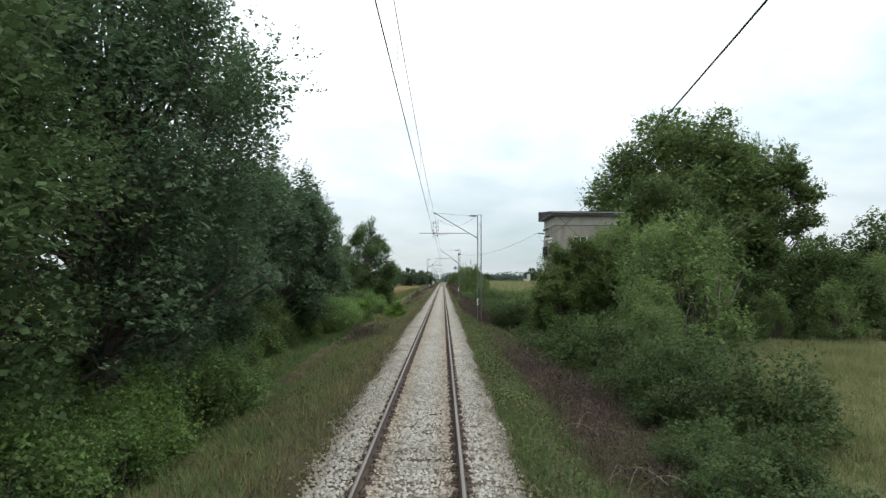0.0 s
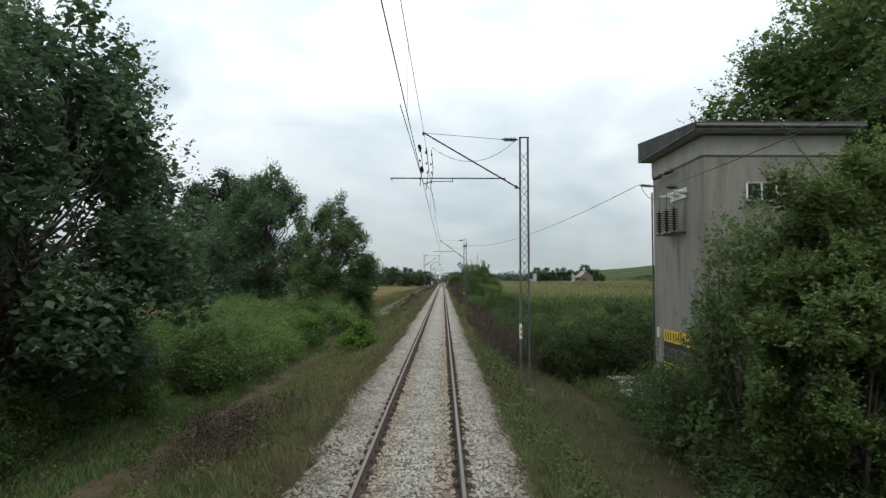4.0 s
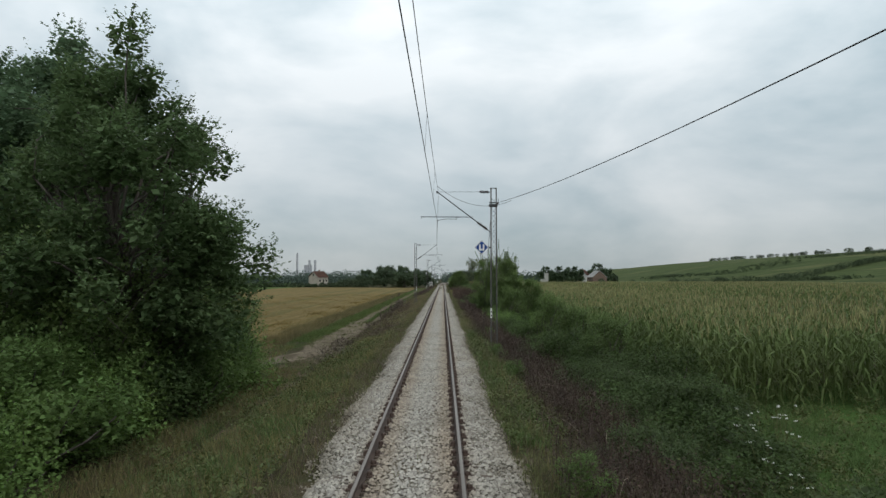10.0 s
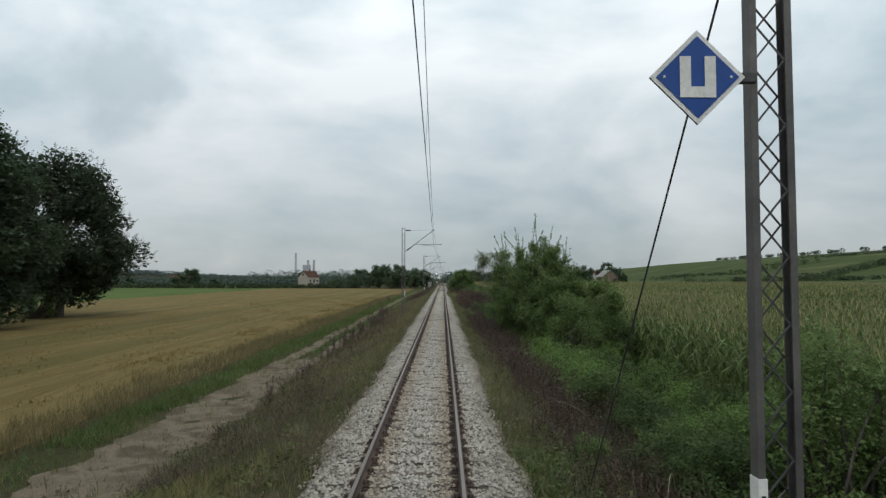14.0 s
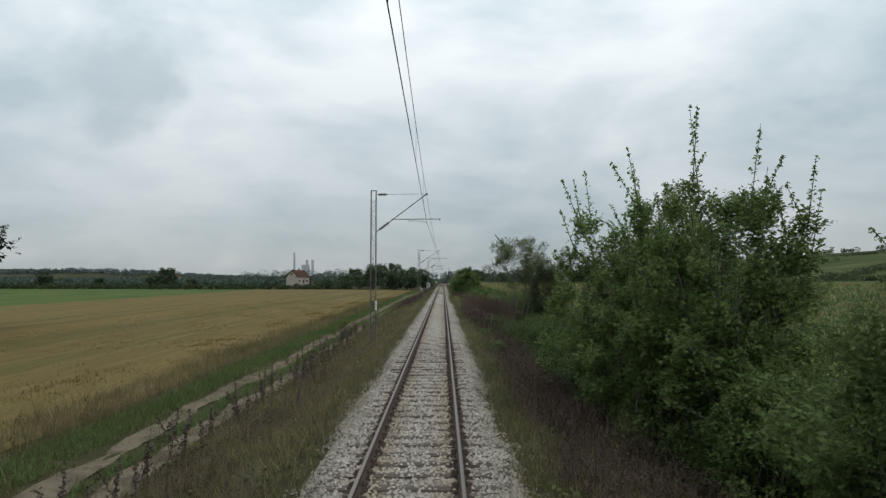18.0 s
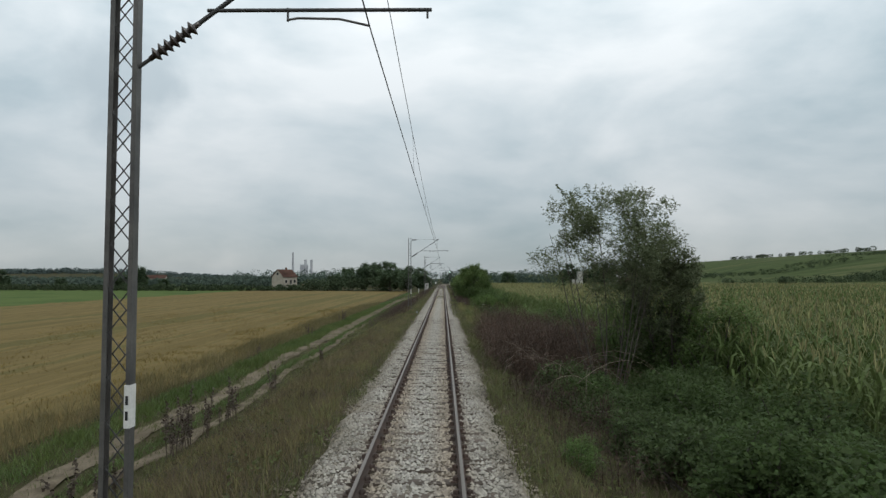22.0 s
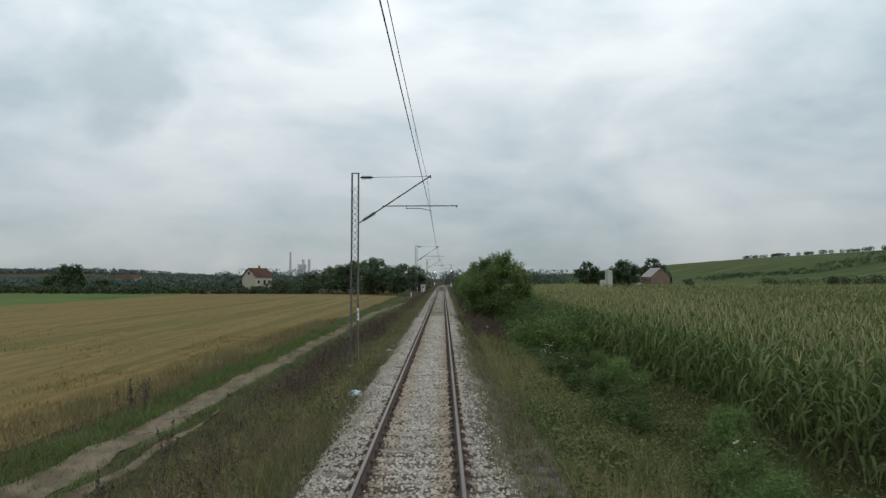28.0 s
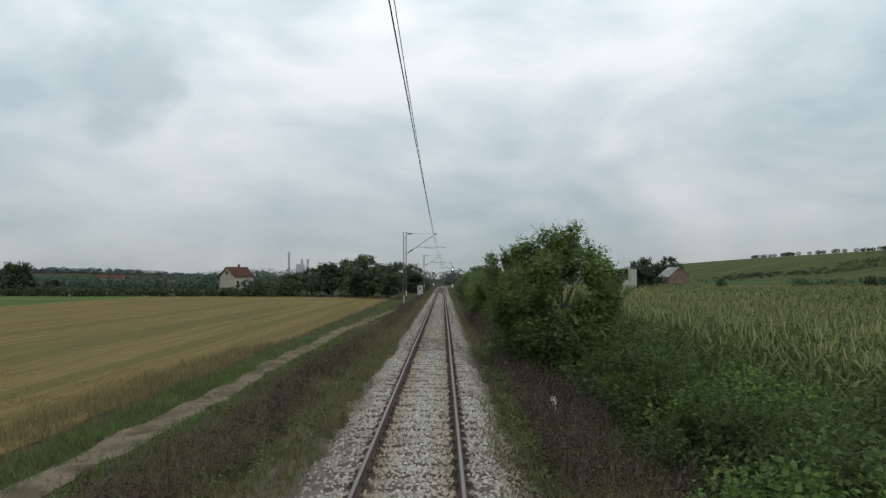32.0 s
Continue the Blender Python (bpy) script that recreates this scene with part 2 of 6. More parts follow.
M_STUBBLE = mat("ripe_field", ((0.112, 0.088, 0.036), (0.154, 0.114, 0.048), (0.120, 0.092, 0.038), (0.154, 0.115, 0.050), (0.104, 0.090, 0.036)), 0.3, 0.95, 0.03, 11, fine=0.45, stretch=(1.0, 0.02, 1), span=(0.36, 0.64), gloss=0.03)
M_GREENCROP = mat("green_crop", ((0.050, 0.082, 0.022), (0.080, 0.108, 0.034), (0.056, 0.088, 0.026)), 0.05, 0.95, 0.02, 4, fine=0.35, gloss=0.03)
M_ROUGH = mat("rough_meadow", ((0.09, 0.095, 0.040), (0.070, 0.09, 0.03), (0.112, 0.106, 0.052)), 0.35, 0.95, 0.03, 9, fine=0.4, gloss=0.03)
M_LUSHSOIL = mat("meadow_turf", ((0.04, 0.075, 0.02), (0.06, 0.10, 0.028)), 0.4, 0.95, 0.03, 9, fine=0.4, gloss=0.03)
M_WEED = leafy("verge_weeds", (0.068, 0.090, 0.026), (0.112, 0.126, 0.040), 0.25, 0.35)
M_HILL = mat("hill_grass", ((0.038, 0.054, 0.020), (0.060, 0.080, 0.030), (0.044, 0.060, 0.022), (0.086, 0.096, 0.042)), 0.02, 0.95, 0.05, 0.5, fine=0.5, stretch=(0.5, 1.8, 1), span=(0.36, 0.64), gloss=0.03)
M_BRICK = mat("old_brick", ((0.12, 0.082, 0.064), (0.18, 0.125, 0.098)), 0.8, 0.9, 0.004, 8)
M_STRAW = mat("straw", ((0.125, 0.089, 0.022), (0.185, 0.132, 0.036)), 0.25, 0.85, island=0.3, thin=0.15)
M_GRASS = leafy("verge_grass", (0.088, 0.100, 0.036), (0.148, 0.148, 0.060), 0.25, 0.22)
M_LUSH = leafy("lush_grass", (0.064, 0.106, 0.030), (0.098, 0.142, 0.042), 0.25, 0.3)
M_MEADOW = leafy("meadow_grass", (0.069, 0.108, 0.023), (0.115, 0.147, 0.039), 0.25, 0.3)
M_PALEGRASS = leafy("pale_meadow_grass", (0.150, 0.154, 0.064), (0.218, 0.208, 0.094), 0.3, 0.25)
M_DRYGRASS = leafy("dry_grass", (0.132, 0.102, 0.054), (0.180, 0.142, 0.076), 0.2, 0.4)
M_DEAD = leafy("dead_bramble", (0.036, 0.024, 0.018), (0.066, 0.042, 0.030), 0.12, 0.7)
M_WITHER = leafy("withered_leaves", (0.068, 0.043, 0.030), (0.124, 0.077, 0.053), 0.25, 0.7)
M_DOCK = leafy("dry_dock", (0.056, 0.042, 0.032), (0.094, 0.069, 0.052), 0.1, 0.7)
M_OAK = leafy("oak_leaves", (0.074, 0.121, 0.045), (0.114, 0.172, 0.064))
M_DARKLEAF = leafy("dark_leaves", (0.067, 0.112, 0.059), (0.107, 0.162, 0.081))
M_FIELDOAK = leafy("field_oak_leaves", (0.040, 0.062, 0.034), (0.064, 0.092, 0.048))
M_YELLOWGRASS = leafy("yellowing_grass", (0.158, 0.150, 0.054), (0.226, 0.200, 0.080), 0.25, 0.3)
M_WALNUT = leafy("walnut_leaves", (0.069, 0.106, 0.033), (0.102, 0.144, 0.045))
M_ACACIA = leafy("robinia_leaves", (0.082, 0.140, 0.036), (0.124, 0.194, 0.052))
M_PALEROBINIA = leafy("pale_robinia_leaves", (0.086, 0.150, 0.032), (0.128, 0.200, 0.046))
M_BUSH = leafy("hedge_leaves", (0.046, 0.076, 0.022), (0.074, 0.112, 0.032))
M_PLUM = leafy("plum_leaves", (0.097, 0.150, 0.044), (0.146, 0.206, 0.064), 0.48)
M_BRAMBLE = leafy("bramble_leaves", (0.051, 0.079, 0.027), (0.078, 0.110, 0.038))
M_ELDER = leafy("elder_leaves", (0.078, 0.120, 0.030), (0.118, 0.162, 0.044))
M_WILLOW = leafy("willow_leaves", (0.092, 0.114, 0.058), (0.136, 0.156, 0.078))
M_BRIGHT = leafy("bright_shrub_leaves", (0.080, 0.147, 0.015), (0.108, 0.189, 0.023))
M_BARK = mat("grey_bark", ((0.06, 0.05, 0.042), (0.12, 0.105, 0.09)), 3.0, 0.95, 0.01, 25, stretch=(3, 3, 0.6))
M_CANE = mat("pale_cane", ((0.16, 0.125, 0.095), (0.26, 0.21, 0.165)), 2.0, 0.8, island=0.3)
M_BARLEY = mat("barley", ((0.120, 0.106, 0.048), (0.172, 0.146, 0.070)), 0.3, 0.85, island=0.3, thin=0.2)
M_CORN = leafy("corn_leaves", (0.060, 0.090, 0.022), (0.102, 0.130, 0.040), 0.3, 0.15)
M_TASSEL = leafy("corn_tassels", (0.178, 0.172, 0.068), (0.252, 0.236, 0.100), 0.2, 0.2)
M_FLOWER = mat("white_umbels", ((0.6, 0.6, 0.55), (0.75, 0.75, 0.7)), 3.0, 0.8)
M_FARTREE = leafy("far_tree_leaves", (0.056, 0.086, 0.044), (0.088, 0.126, 0.062), 0.3, 0.2)
M_BROWNWEED = leafy("brown_weeds", (0.098, 0.077, 0.055), (0.160, 0.128, 0.090), 0.2, 0.5)
M_GREYPAINT = mat("grey_outline_paint", ((0.10, 0.085, 0.08), (0.16, 0.14, 0.13)), 3.0, 0.7)
# distance haze mixed into the leaf colour: paler and bluer than the hedges
M_HAZEWOOD = mat("hazy_woods", ((0.074, 0.102, 0.082), (0.100, 0.130, 0.104)), 0.03, 0.95, island=0.14, thin=0.3, gloss=0.02)
M_FARHEDGE = mat("far_hedge_leaves", ((0.046, 0.064, 0.036), (0.072, 0.094, 0.052)), 0.05, 0.95, island=0.15, thin=0.3, gloss=0.02)
# the hills' stronger haze is put into this colour, greyer blue than leaves
M_HAZEHILL = mat("hazy_hill_woods", ((0.088, 0.118, 0.112), (0.118, 0.146, 0.136)), 0.01, 0.95, island=0.2, thin=0.3, gloss=0.02)
M_ROOFTILE = mat("red_roof_tiles", ((0.108, 0.058, 0.043), (0.158, 0.08, 0.057)), 0.8, 0.85, 0.01, 6)
M_WALLCREAM = mat("cream_wall", ((0.30, 0.265, 0.215), (0.38, 0.345, 0.29)), 0.5, 0.9, 0.003, 10)
M_WALLWHITE = mat("white_wall", ((0.40, 0.395, 0.38), (0.52, 0.51, 0.49)), 0.5, 0.9, 0.003, 10)
M_DARKGLASS = mat("dark_window", ((0.015, 0.017, 0.02), (0.03, 0.033, 0.036)), 2.0, 0.12, gloss=0.6)
M_YELLOW = mat("yellow_paint", ((0.55, 0.40, 0.02), (0.65, 0.48, 0.035)), 2.0, 0.7, 0.001, 20)
M_BLACK = mat("black_paint", ((0.015, 0.015, 0.016), (0.03, 0.029, 0.028)), 2.0, 0.6, 0.001, 20)
M_REDPAINT = mat("red_brown_paint", ((0.16, 0.035, 0.02), (0.22, 0.05, 0.03)), 2.0, 0.7)
M_FARSTACK = mat("far_chimney", ((0.34, 0.35, 0.37), (0.42, 0.43, 0.45)), 0.05, 0.9)
M_BAGBLUE = mat("pale_blue_plastic", ((0.32, 0.45, 0.56), (0.55, 0.66, 0.74)), 9.0, 0.35)


def lamp_glow(name, col, power):
    m = bpy.data.materials.new(name)
    m.use_nodes = True
    p = m.node_tree.nodes["Principled BSDF"]
    p.inputs["Emission Color"].default_value, p.inputs["Emission Strength"].default_value = (*col, 1), power
    return m


M_SIGNAL = lamp_glow("signal_lens", (0.65, 1.0, 0.85), 6.0)


# ---- mesh tools ----
def mesh_of(name, V, F, material):
    """A mesh from arrays of corners and of faces that all have the same number of sides."""
    V, F = np.asarray(V, np.float32), np.asarray(F, np.int32)
    me = bpy.data.meshes.new(name)
    sides = F.shape[1]
    me.vertices.add(len(V))
    me.vertices.foreach_set("co", V.ravel())
    me.loops.add(F.size)
    me.loops.foreach_set("vertex_index", F.ravel())
    me.polygons.add(len(F))
    me.polygons.foreach_set("loop_start", np.arange(0, F.size, sides, dtype=np.int32))
    me.update(calc_edges=True)
    me.materials.append(material)
    return me


def joined(pieces):
    Vs, Fs, k = [], [], 0
    for V, F in pieces:
        Vs.append(np.asarray(V, float))
        Fs.append(np.asarray(F, int) + k)
        k += len(V)
    return np.concatenate(Vs), np.concatenate(Fs)


def part(name, bm, material, parent, label=""):
    """Links a bmesh, a mesh or a pair of arrays as one mesh object under a thing or a part."""
    if isinstance(bm, bpy.types.Mesh):
        me = bm
    elif isinstance(bm, tuple):
        me = mesh_of(name, bm[0], bm[1], material)
    else:
        me = bpy.data.meshes.new(name)
        bm.to_mesh(me)
        bm.free()
        me.materials.append(material)
    ob = new(name, me)
    if parent:
        ob.parent = parent
    if label:
        ob["label"] = label
    return ob


def thing(name, label, category, m=None, group="", kind=""):
    ob = new(name)
    ob.empty_display_size = 0.2
    if m is not None:
        ob.matrix_basis = m
    return tagged(ob, label, category, group, kind)


def box(sx, sy, sz, at=(0, 0, 0), bevel=0.0, bm=None, turn=None):
    """A box of that size, its base's middle at that place."""
    bm = bm or bmesh.new()
    r = bmesh.ops.create_cube(bm, size=1.0)
    vs = r["verts"]
    bmesh.ops.scale(bm, vec=(sx, sy, sz), verts=vs)
    bmesh.ops.translate(bm, vec=(0, 0, sz / 2), verts=vs)
    if turn:
        bmesh.ops.transform(bm, matrix=turn, verts=vs)
    bmesh.ops.translate(bm, vec=at, verts=vs)
    if bevel:
        es = list({e for v in vs for e in v.link_edges})
        bmesh.ops.bevel(bm, geom=es, offset=bevel, segments=2, affect="EDGES")
    return bm


def tube(points, radii, sides=6):
    """A round bar along points; quads, open at both ends but tapering if the radii do."""
    P = np.asarray(points, float)
    R = np.broadcast_to(np.asarray(radii, float), (len(P),))
    T = np.gradient(P, axis=0)
    T /= np.linalg.norm(T, axis=1)[:, None] + 1e-9
    ref = np.where(np.abs(T[:, 2:3]) > 0.9, np.array([[1.0, 0, 0]]), np.array([[0, 0, 1.0]]))
    U = np.cross(T, ref)
    U /= np.linalg.norm(U, axis=1)[:, None] + 1e-9
    W = np.cross(T, U)
    a = np.arange(sides) * 2 * np.pi / sides
    ring = U[:, None] * np.cos(a)[None, :, None] + W[:, None] * np.sin(a)[None, :, None]
    V = (P[:, None] + ring * R[:, None, None]).reshape(-1, 3)
    i, j = np.meshgrid(np.arange(len(P) - 1), np.arange(sides), indexing="ij")
    k = (j + 1) % sides
    F = np.stack([i * sides + j, i * sides + k, (i + 1) * sides + k, (i + 1) * sides + j], -1).reshape(-1, 4)
    return V, F


def lathe(profile, at=(0, 0, 0), axis=(0, 0, 1), sides=12):
    """A turned body: (radius, height) pairs round an axis."""
    q = Vector((0, 0, 1)).rotation_difference(Vector(axis)).to_matrix()
    a = np.arange(sides) * 2 * np.pi / sides
    pr = np.asarray(profile, float)
    V = np.stack([pr[:, None, 0] * np.cos(a), pr[:, None, 0] * np.sin(a), np.broadcast_to(pr[:, None, 1], (len(pr), sides))], -1).reshape(-1, 3)
    V = V @ np.array(q).T + np.asarray(at)
    i, j = np.meshgrid(np.arange(len(pr) - 1), np.arange(sides), indexing="ij")
    k = (j + 1) % sides
    return V, np.stack([i * sides + j, i * sides + k, (i + 1) * sides + k, (i + 1) * sides + j], -1).reshape(-1, 4)


def leaves(C, size, rng, wide=0.55, up=0.35, along=None):
    """One small folded leaf at each place C: four corners, one quad."""
    N = len(C)
    nrm = rng.normal(size=(N, 3))
    nrm[:, 2] = np.abs(nrm[:, 2]) + up
    nrm /= np.linalg.norm(nrm, axis=1)[:, None]
    u = rng.normal(size=(N, 3)) if along is None else along + 0.5 * rng.normal(size=(N, 3))
    u -= (u * nrm).sum(1)[:, None] * nrm
    u /= np.linalg.norm(u, axis=1)[:, None] + 1e-9
    w = np.cross(nrm, u)
    s = (size * rng.uniform(0.6, 1.3, N))[:, None]
    V = np.stack([C - u * s * 0.5, C + w * s * wide * 0.5 + nrm * s * 0.08, C + u * s * 0.5, C - w * s * wide * 0.5 + nrm * s * 0.08], 1).reshape(-1, 3)
    return V, np.arange(4 * N).reshape(-1, 4)


def in_ball(n, rng, inner=0.0):
    d = rng.normal(size=(n, 3))
    d /= np.linalg.norm(d, axis=1)[:, None]
    return d * (inner + (1 - inner) * rng.random(n) ** (1 / 3))[:, None]


# ---- the lie of the land: rail tops at 0, track along y ----
def smooth(a, b, x):
    t = np.clip((x - a) / (b - a), 0, 1)
    return t * t * (3 - 2 * t)


def bend(y):
    """Sideways place of the track: straight, then swinging to the right far ahead."""
    return np.where(y > 400, (np.maximum(y, 400) - 400) ** 2 / 1400.0, 0.0)


def land(x, y):
    x, y = np.asarray(x, float), np.asarray(y, float)
    u = x - bend(y)
    left = -0.42 - 0.32 * smooth(2.3, 3.4, -u) - 0.72 * smooth(3.4, 6.0, -u) - 0.12 * smooth(8.5, 12, -u)
    right = -0.42 - 0.40 * smooth(2.3, 3.4, u) - 0.55 * smooth(3.4, 6.0, u) + 0.10 * smooth(8, 12, u)
    z = np.where(u < 0, left, right)
    z = z + 0.05 * np.sin(0.9 * x + 0.37 * y) * smooth(2.5, 4, np.abs(u)) + 0.04 * np.sin(1.7 * y - 0.6 * x) * smooth(2.5, 4, np.abs(u))
    # the long hill beyond the corn, and low hills far to the other side
    ridge = 7 * smooth(130, 215, x) + 15 * smooth(215, 330, x) + 12 * smooth(320, 480, x) + 8 * smooth(480, 900, x)
    z = z + ridge * smooth(380, 760, y + 0.25 * x) * (1 - 0.5 * smooth(1100, 2400, y))
    z = z + 44 * smooth(350, 1100, -x - 0.1 * y) * smooth(1300, 2300, y) * (0.75 + 0.25 * np.sin(x / 170.0))
    return z


GX = np.array([-2600, -1900, -1400, -1000, -700, -450, -300, -200, -140, -100, -68, -50, -35, -25, -18, -14, -12, -10.5, -9.6, -8.6, -8.1, -7.7, -7.2, -6.6, -6.1, -5.6, -5, -4.4,
               -3.8, -3.3, -2.9, -2.5, -2.2, 2.2, 2.5, 2.9, 3.3, 3.8, 4.4, 5, 5.6, 6.3, 7, 8, 9, 10, 11, 12, 14, 18, 25, 35, 50, 70, 100, 130, 160, 200, 240, 280, 330, 380, 430, 480, 540, 620, 720, 850, 1000, 1300, 1800, 2600])
GY = np.concatenate([np.arange(-60, 320, 2.0), np.arange(320, 900, 20.0), np.arange(900, 3000, 150.0), [3200.0]])


def sheet(name, xs, ys, lift, material, label, category, follow=False):
    X, Y = np.meshgrid(xs, ys)
    Xw = X + (bend(Y) if follow else 0)
    V = np.stack([Xw, Y, land(Xw, Y) + lift], -1).reshape(-1, 3)
    nx = len(xs)
    i, j = np.meshgrid(np.arange(len(ys) - 1), np.arange(nx - 1), indexing="ij")
    F = np.stack([i * nx + j, i * nx + j + 1, (i + 1) * nx + j + 1, (i + 1) * nx + j], -1).reshape(-1, 4)
    me = mesh_of(name, V, F, material)
    me.polygons.foreach_set("use_smooth", np.ones(len(F), bool))
    return tagged(new(name, me), label, category, kind="structure")


sheet("ground", GX, GY, 0.0, M_GROUND, "brownish green weedy earth of the railway verge", "ground")
near = GY[(GY >= -60) & (GY <= 700)]
FX = GX[(GX >= -68) & (GX <= -10.5)]
sheet("wheat_field", FX, GY[(GY >= 104) & (GY <= 360)], 0.03, M_STUBBLE, "golden ripe field with pale straw rows", "field")
sheet("meadow", GX[(GX >= -450) & (GX <= -68)], GY[(GY >= 104) & (GY <= 420)], 0.03, M_GREENCROP, "flat green field beyond the wheat", "field")
sheet("side_meadow", GX[(GX >= -450) & (GX <= -8.6)], GY[(GY >= -60) & (GY <= 92)], 0.028, M_ROUGH, "rough meadow behind the trackside trees", "meadow")
sheet("field_margin", GX[(GX >= -450) & (GX <= -26)], GY[(GY >= 92) & (GY <= 104)], 0.028, M_ROUGH, "rough grassy margin of the ripe field", "meadow")
sheet("rough_meadow", GX[(GX >= 6.3) & (GX <= 130)], GY[(GY >= -30) & (GY <= 64)], 0.03, M_ROUGH, "rough meadow of dry and green grass", "meadow")
sheet("green_meadow", GX[(GX >= 8) & (GX <= 130)], GY[(GY >= 64) & (GY <= 90)], 0.03, M_LUSHSOIL, "bright green meadow before the maize", "meadow")
sheet("far_meadow", GX[(GX >= 9) & (GX <= 100)], GY[(GY >= 350) & (GY <= 700)], 0.03, M_LUSHSOIL, "green grassland beyond the maize", "meadow")
sheet("foot_pasture", GX[(GX >= 130) & (GX <= 1000)], GY[(GY >= 90) & (GY <= 420)], 0.03, M_HILL, "green pasture at the foot of the hill", "meadow")
sheet("hill_pasture", GX[(GX >= 100) & (GX <= 1000)], GY[(GY >= 420) & (GY <= 1500)], 0.05, M_HILL, "green pasture on a long low hill", "hillside")


# ---- dirt road: runs beside the bank, then swings off between the trees ----
def road_mid(y):
    return -7.0 - 0.4 * smooth(150, 200, y) - 13.0 * (1 - smooth(86, 103, y)) + 4.0 * smooth(250, 340, y)


def path_mid(y):
    return -6.1 + 0.22 * np.sin(y * 0.09) + 0.5 * smooth(78, 84, y) * (1 - smooth(91, 100, y))


def rut(offset, half, y0, y1, lift, mid=road_mid):
    """One worn wheel rut, wavering at both edges."""
    ys = np.arange(y0, y1, 0.4)
    xs = np.array([-1, -0.8, -0.45, 0, 0.45, 0.8, 1.0])
    X, Y = np.meshgrid(xs, ys)
    wob = 0.10 * np.sin(Y * 0.31 + offset) + 0.05 * np.sin(Y * 1.3 + X)
    edge = half * (1 + 0.13 * np.sin(Y * 0.9 + 3 * offset) + 0.12 * np.sin(Y * 2.7 + X * 2) + 0.1 * np.sin(Y * 6.1 + 3 * X))
    edge = edge * smooth(y0 - 0.4, y0 + 7, Y) * (1 - smooth(y1 - 7, y1, Y))
    Xw = mid(Y) + offset + X * edge + wob
    Z = land(Xw, Y) + lift - 0.05 * smooth(0.7, 1.0, np.abs(X)) - 0.02 * np.exp(-(X / 0.5) ** 2) + 0.012 * np.sin(Y * 5 + X * 9)
    V = np.stack([Xw, Y, Z], -1).reshape(-1, 3)
    nx = len(xs)
    i, j = np.meshgrid(np.arange(len(ys) - 1), np.arange(nx - 1), indexing="ij")
    return V, np.stack([i * nx + j, i * nx + j + 1, (i + 1) * nx + j + 1, (i + 1) * nx + j], -1).reshape(-1, 4)


def dirt_road():
    V, F = joined([rut(-0.72, 0.36, 97, 330, 0.06), rut(0.74, 0.34, 97, 152, 0.063), rut(0.62, 0.2, 150, 206, 0.063), rut(-0.42, 0.45, 184, 330, 0.066), rut(0.05, 1.25, 98, 127, 0.058), rut(0.0, 1.9, 84, 104, 0.067)])
    me = mesh_of("dirt_road", V, F, M_DIRT)
    tagged(new("dirt_road", me), "pale rutted dirt farm track beside the railway bank", "dirt road", kind="structure")


dirt_road()


def footpath():
    V, F = joined([rut(0.0, 0.75, 24, 66, 0.05, path_mid), rut(0.1, 1.0, 80, 103, 0.05, path_mid), rut(-0.9, 0.9, 92, 104, 0.054, path_mid)])
    tagged(new("footpath", mesh_of("footpath", V, F, M_PATH)), "worn brown footpath along the foot of the bank", "footpath", kind="structure")


footpath()


# ---- ballast bed and track ----
def bare(y):
    """How far the sleepers lie free of stone: 0 buried, 1 bare."""
    return np.clip(0.10 + 0.5 * smooth(98, 112, y) * (1 - 0.75 * smooth(186, 198, y)) + 0.12 * smooth(190, 200, y) + 0.25 * np.sin(y * 0.21) * np.sin(y * 0.067 + 1), 0, 1)


def bed_height(u, y):
    a = np.abs(u)
    edge = 1.42 + 0.13 * np.sin(0.5 * y + np.sign(u)) + 0.09 * np.sin(1.9 * y + 2 * np.sign(u)) + 0.3 * smooth(30, 36, y) * (1 - smooth(48, 56, y))
    return -0.172 - 0.05 * bare(y) - 0.035 * np.exp(-((a - 0.75) / 0.14) ** 2) - 0.8 * np.maximum(0, a - edge) + 0.012 * np.sin(5.1 * u + 3.3 * y)


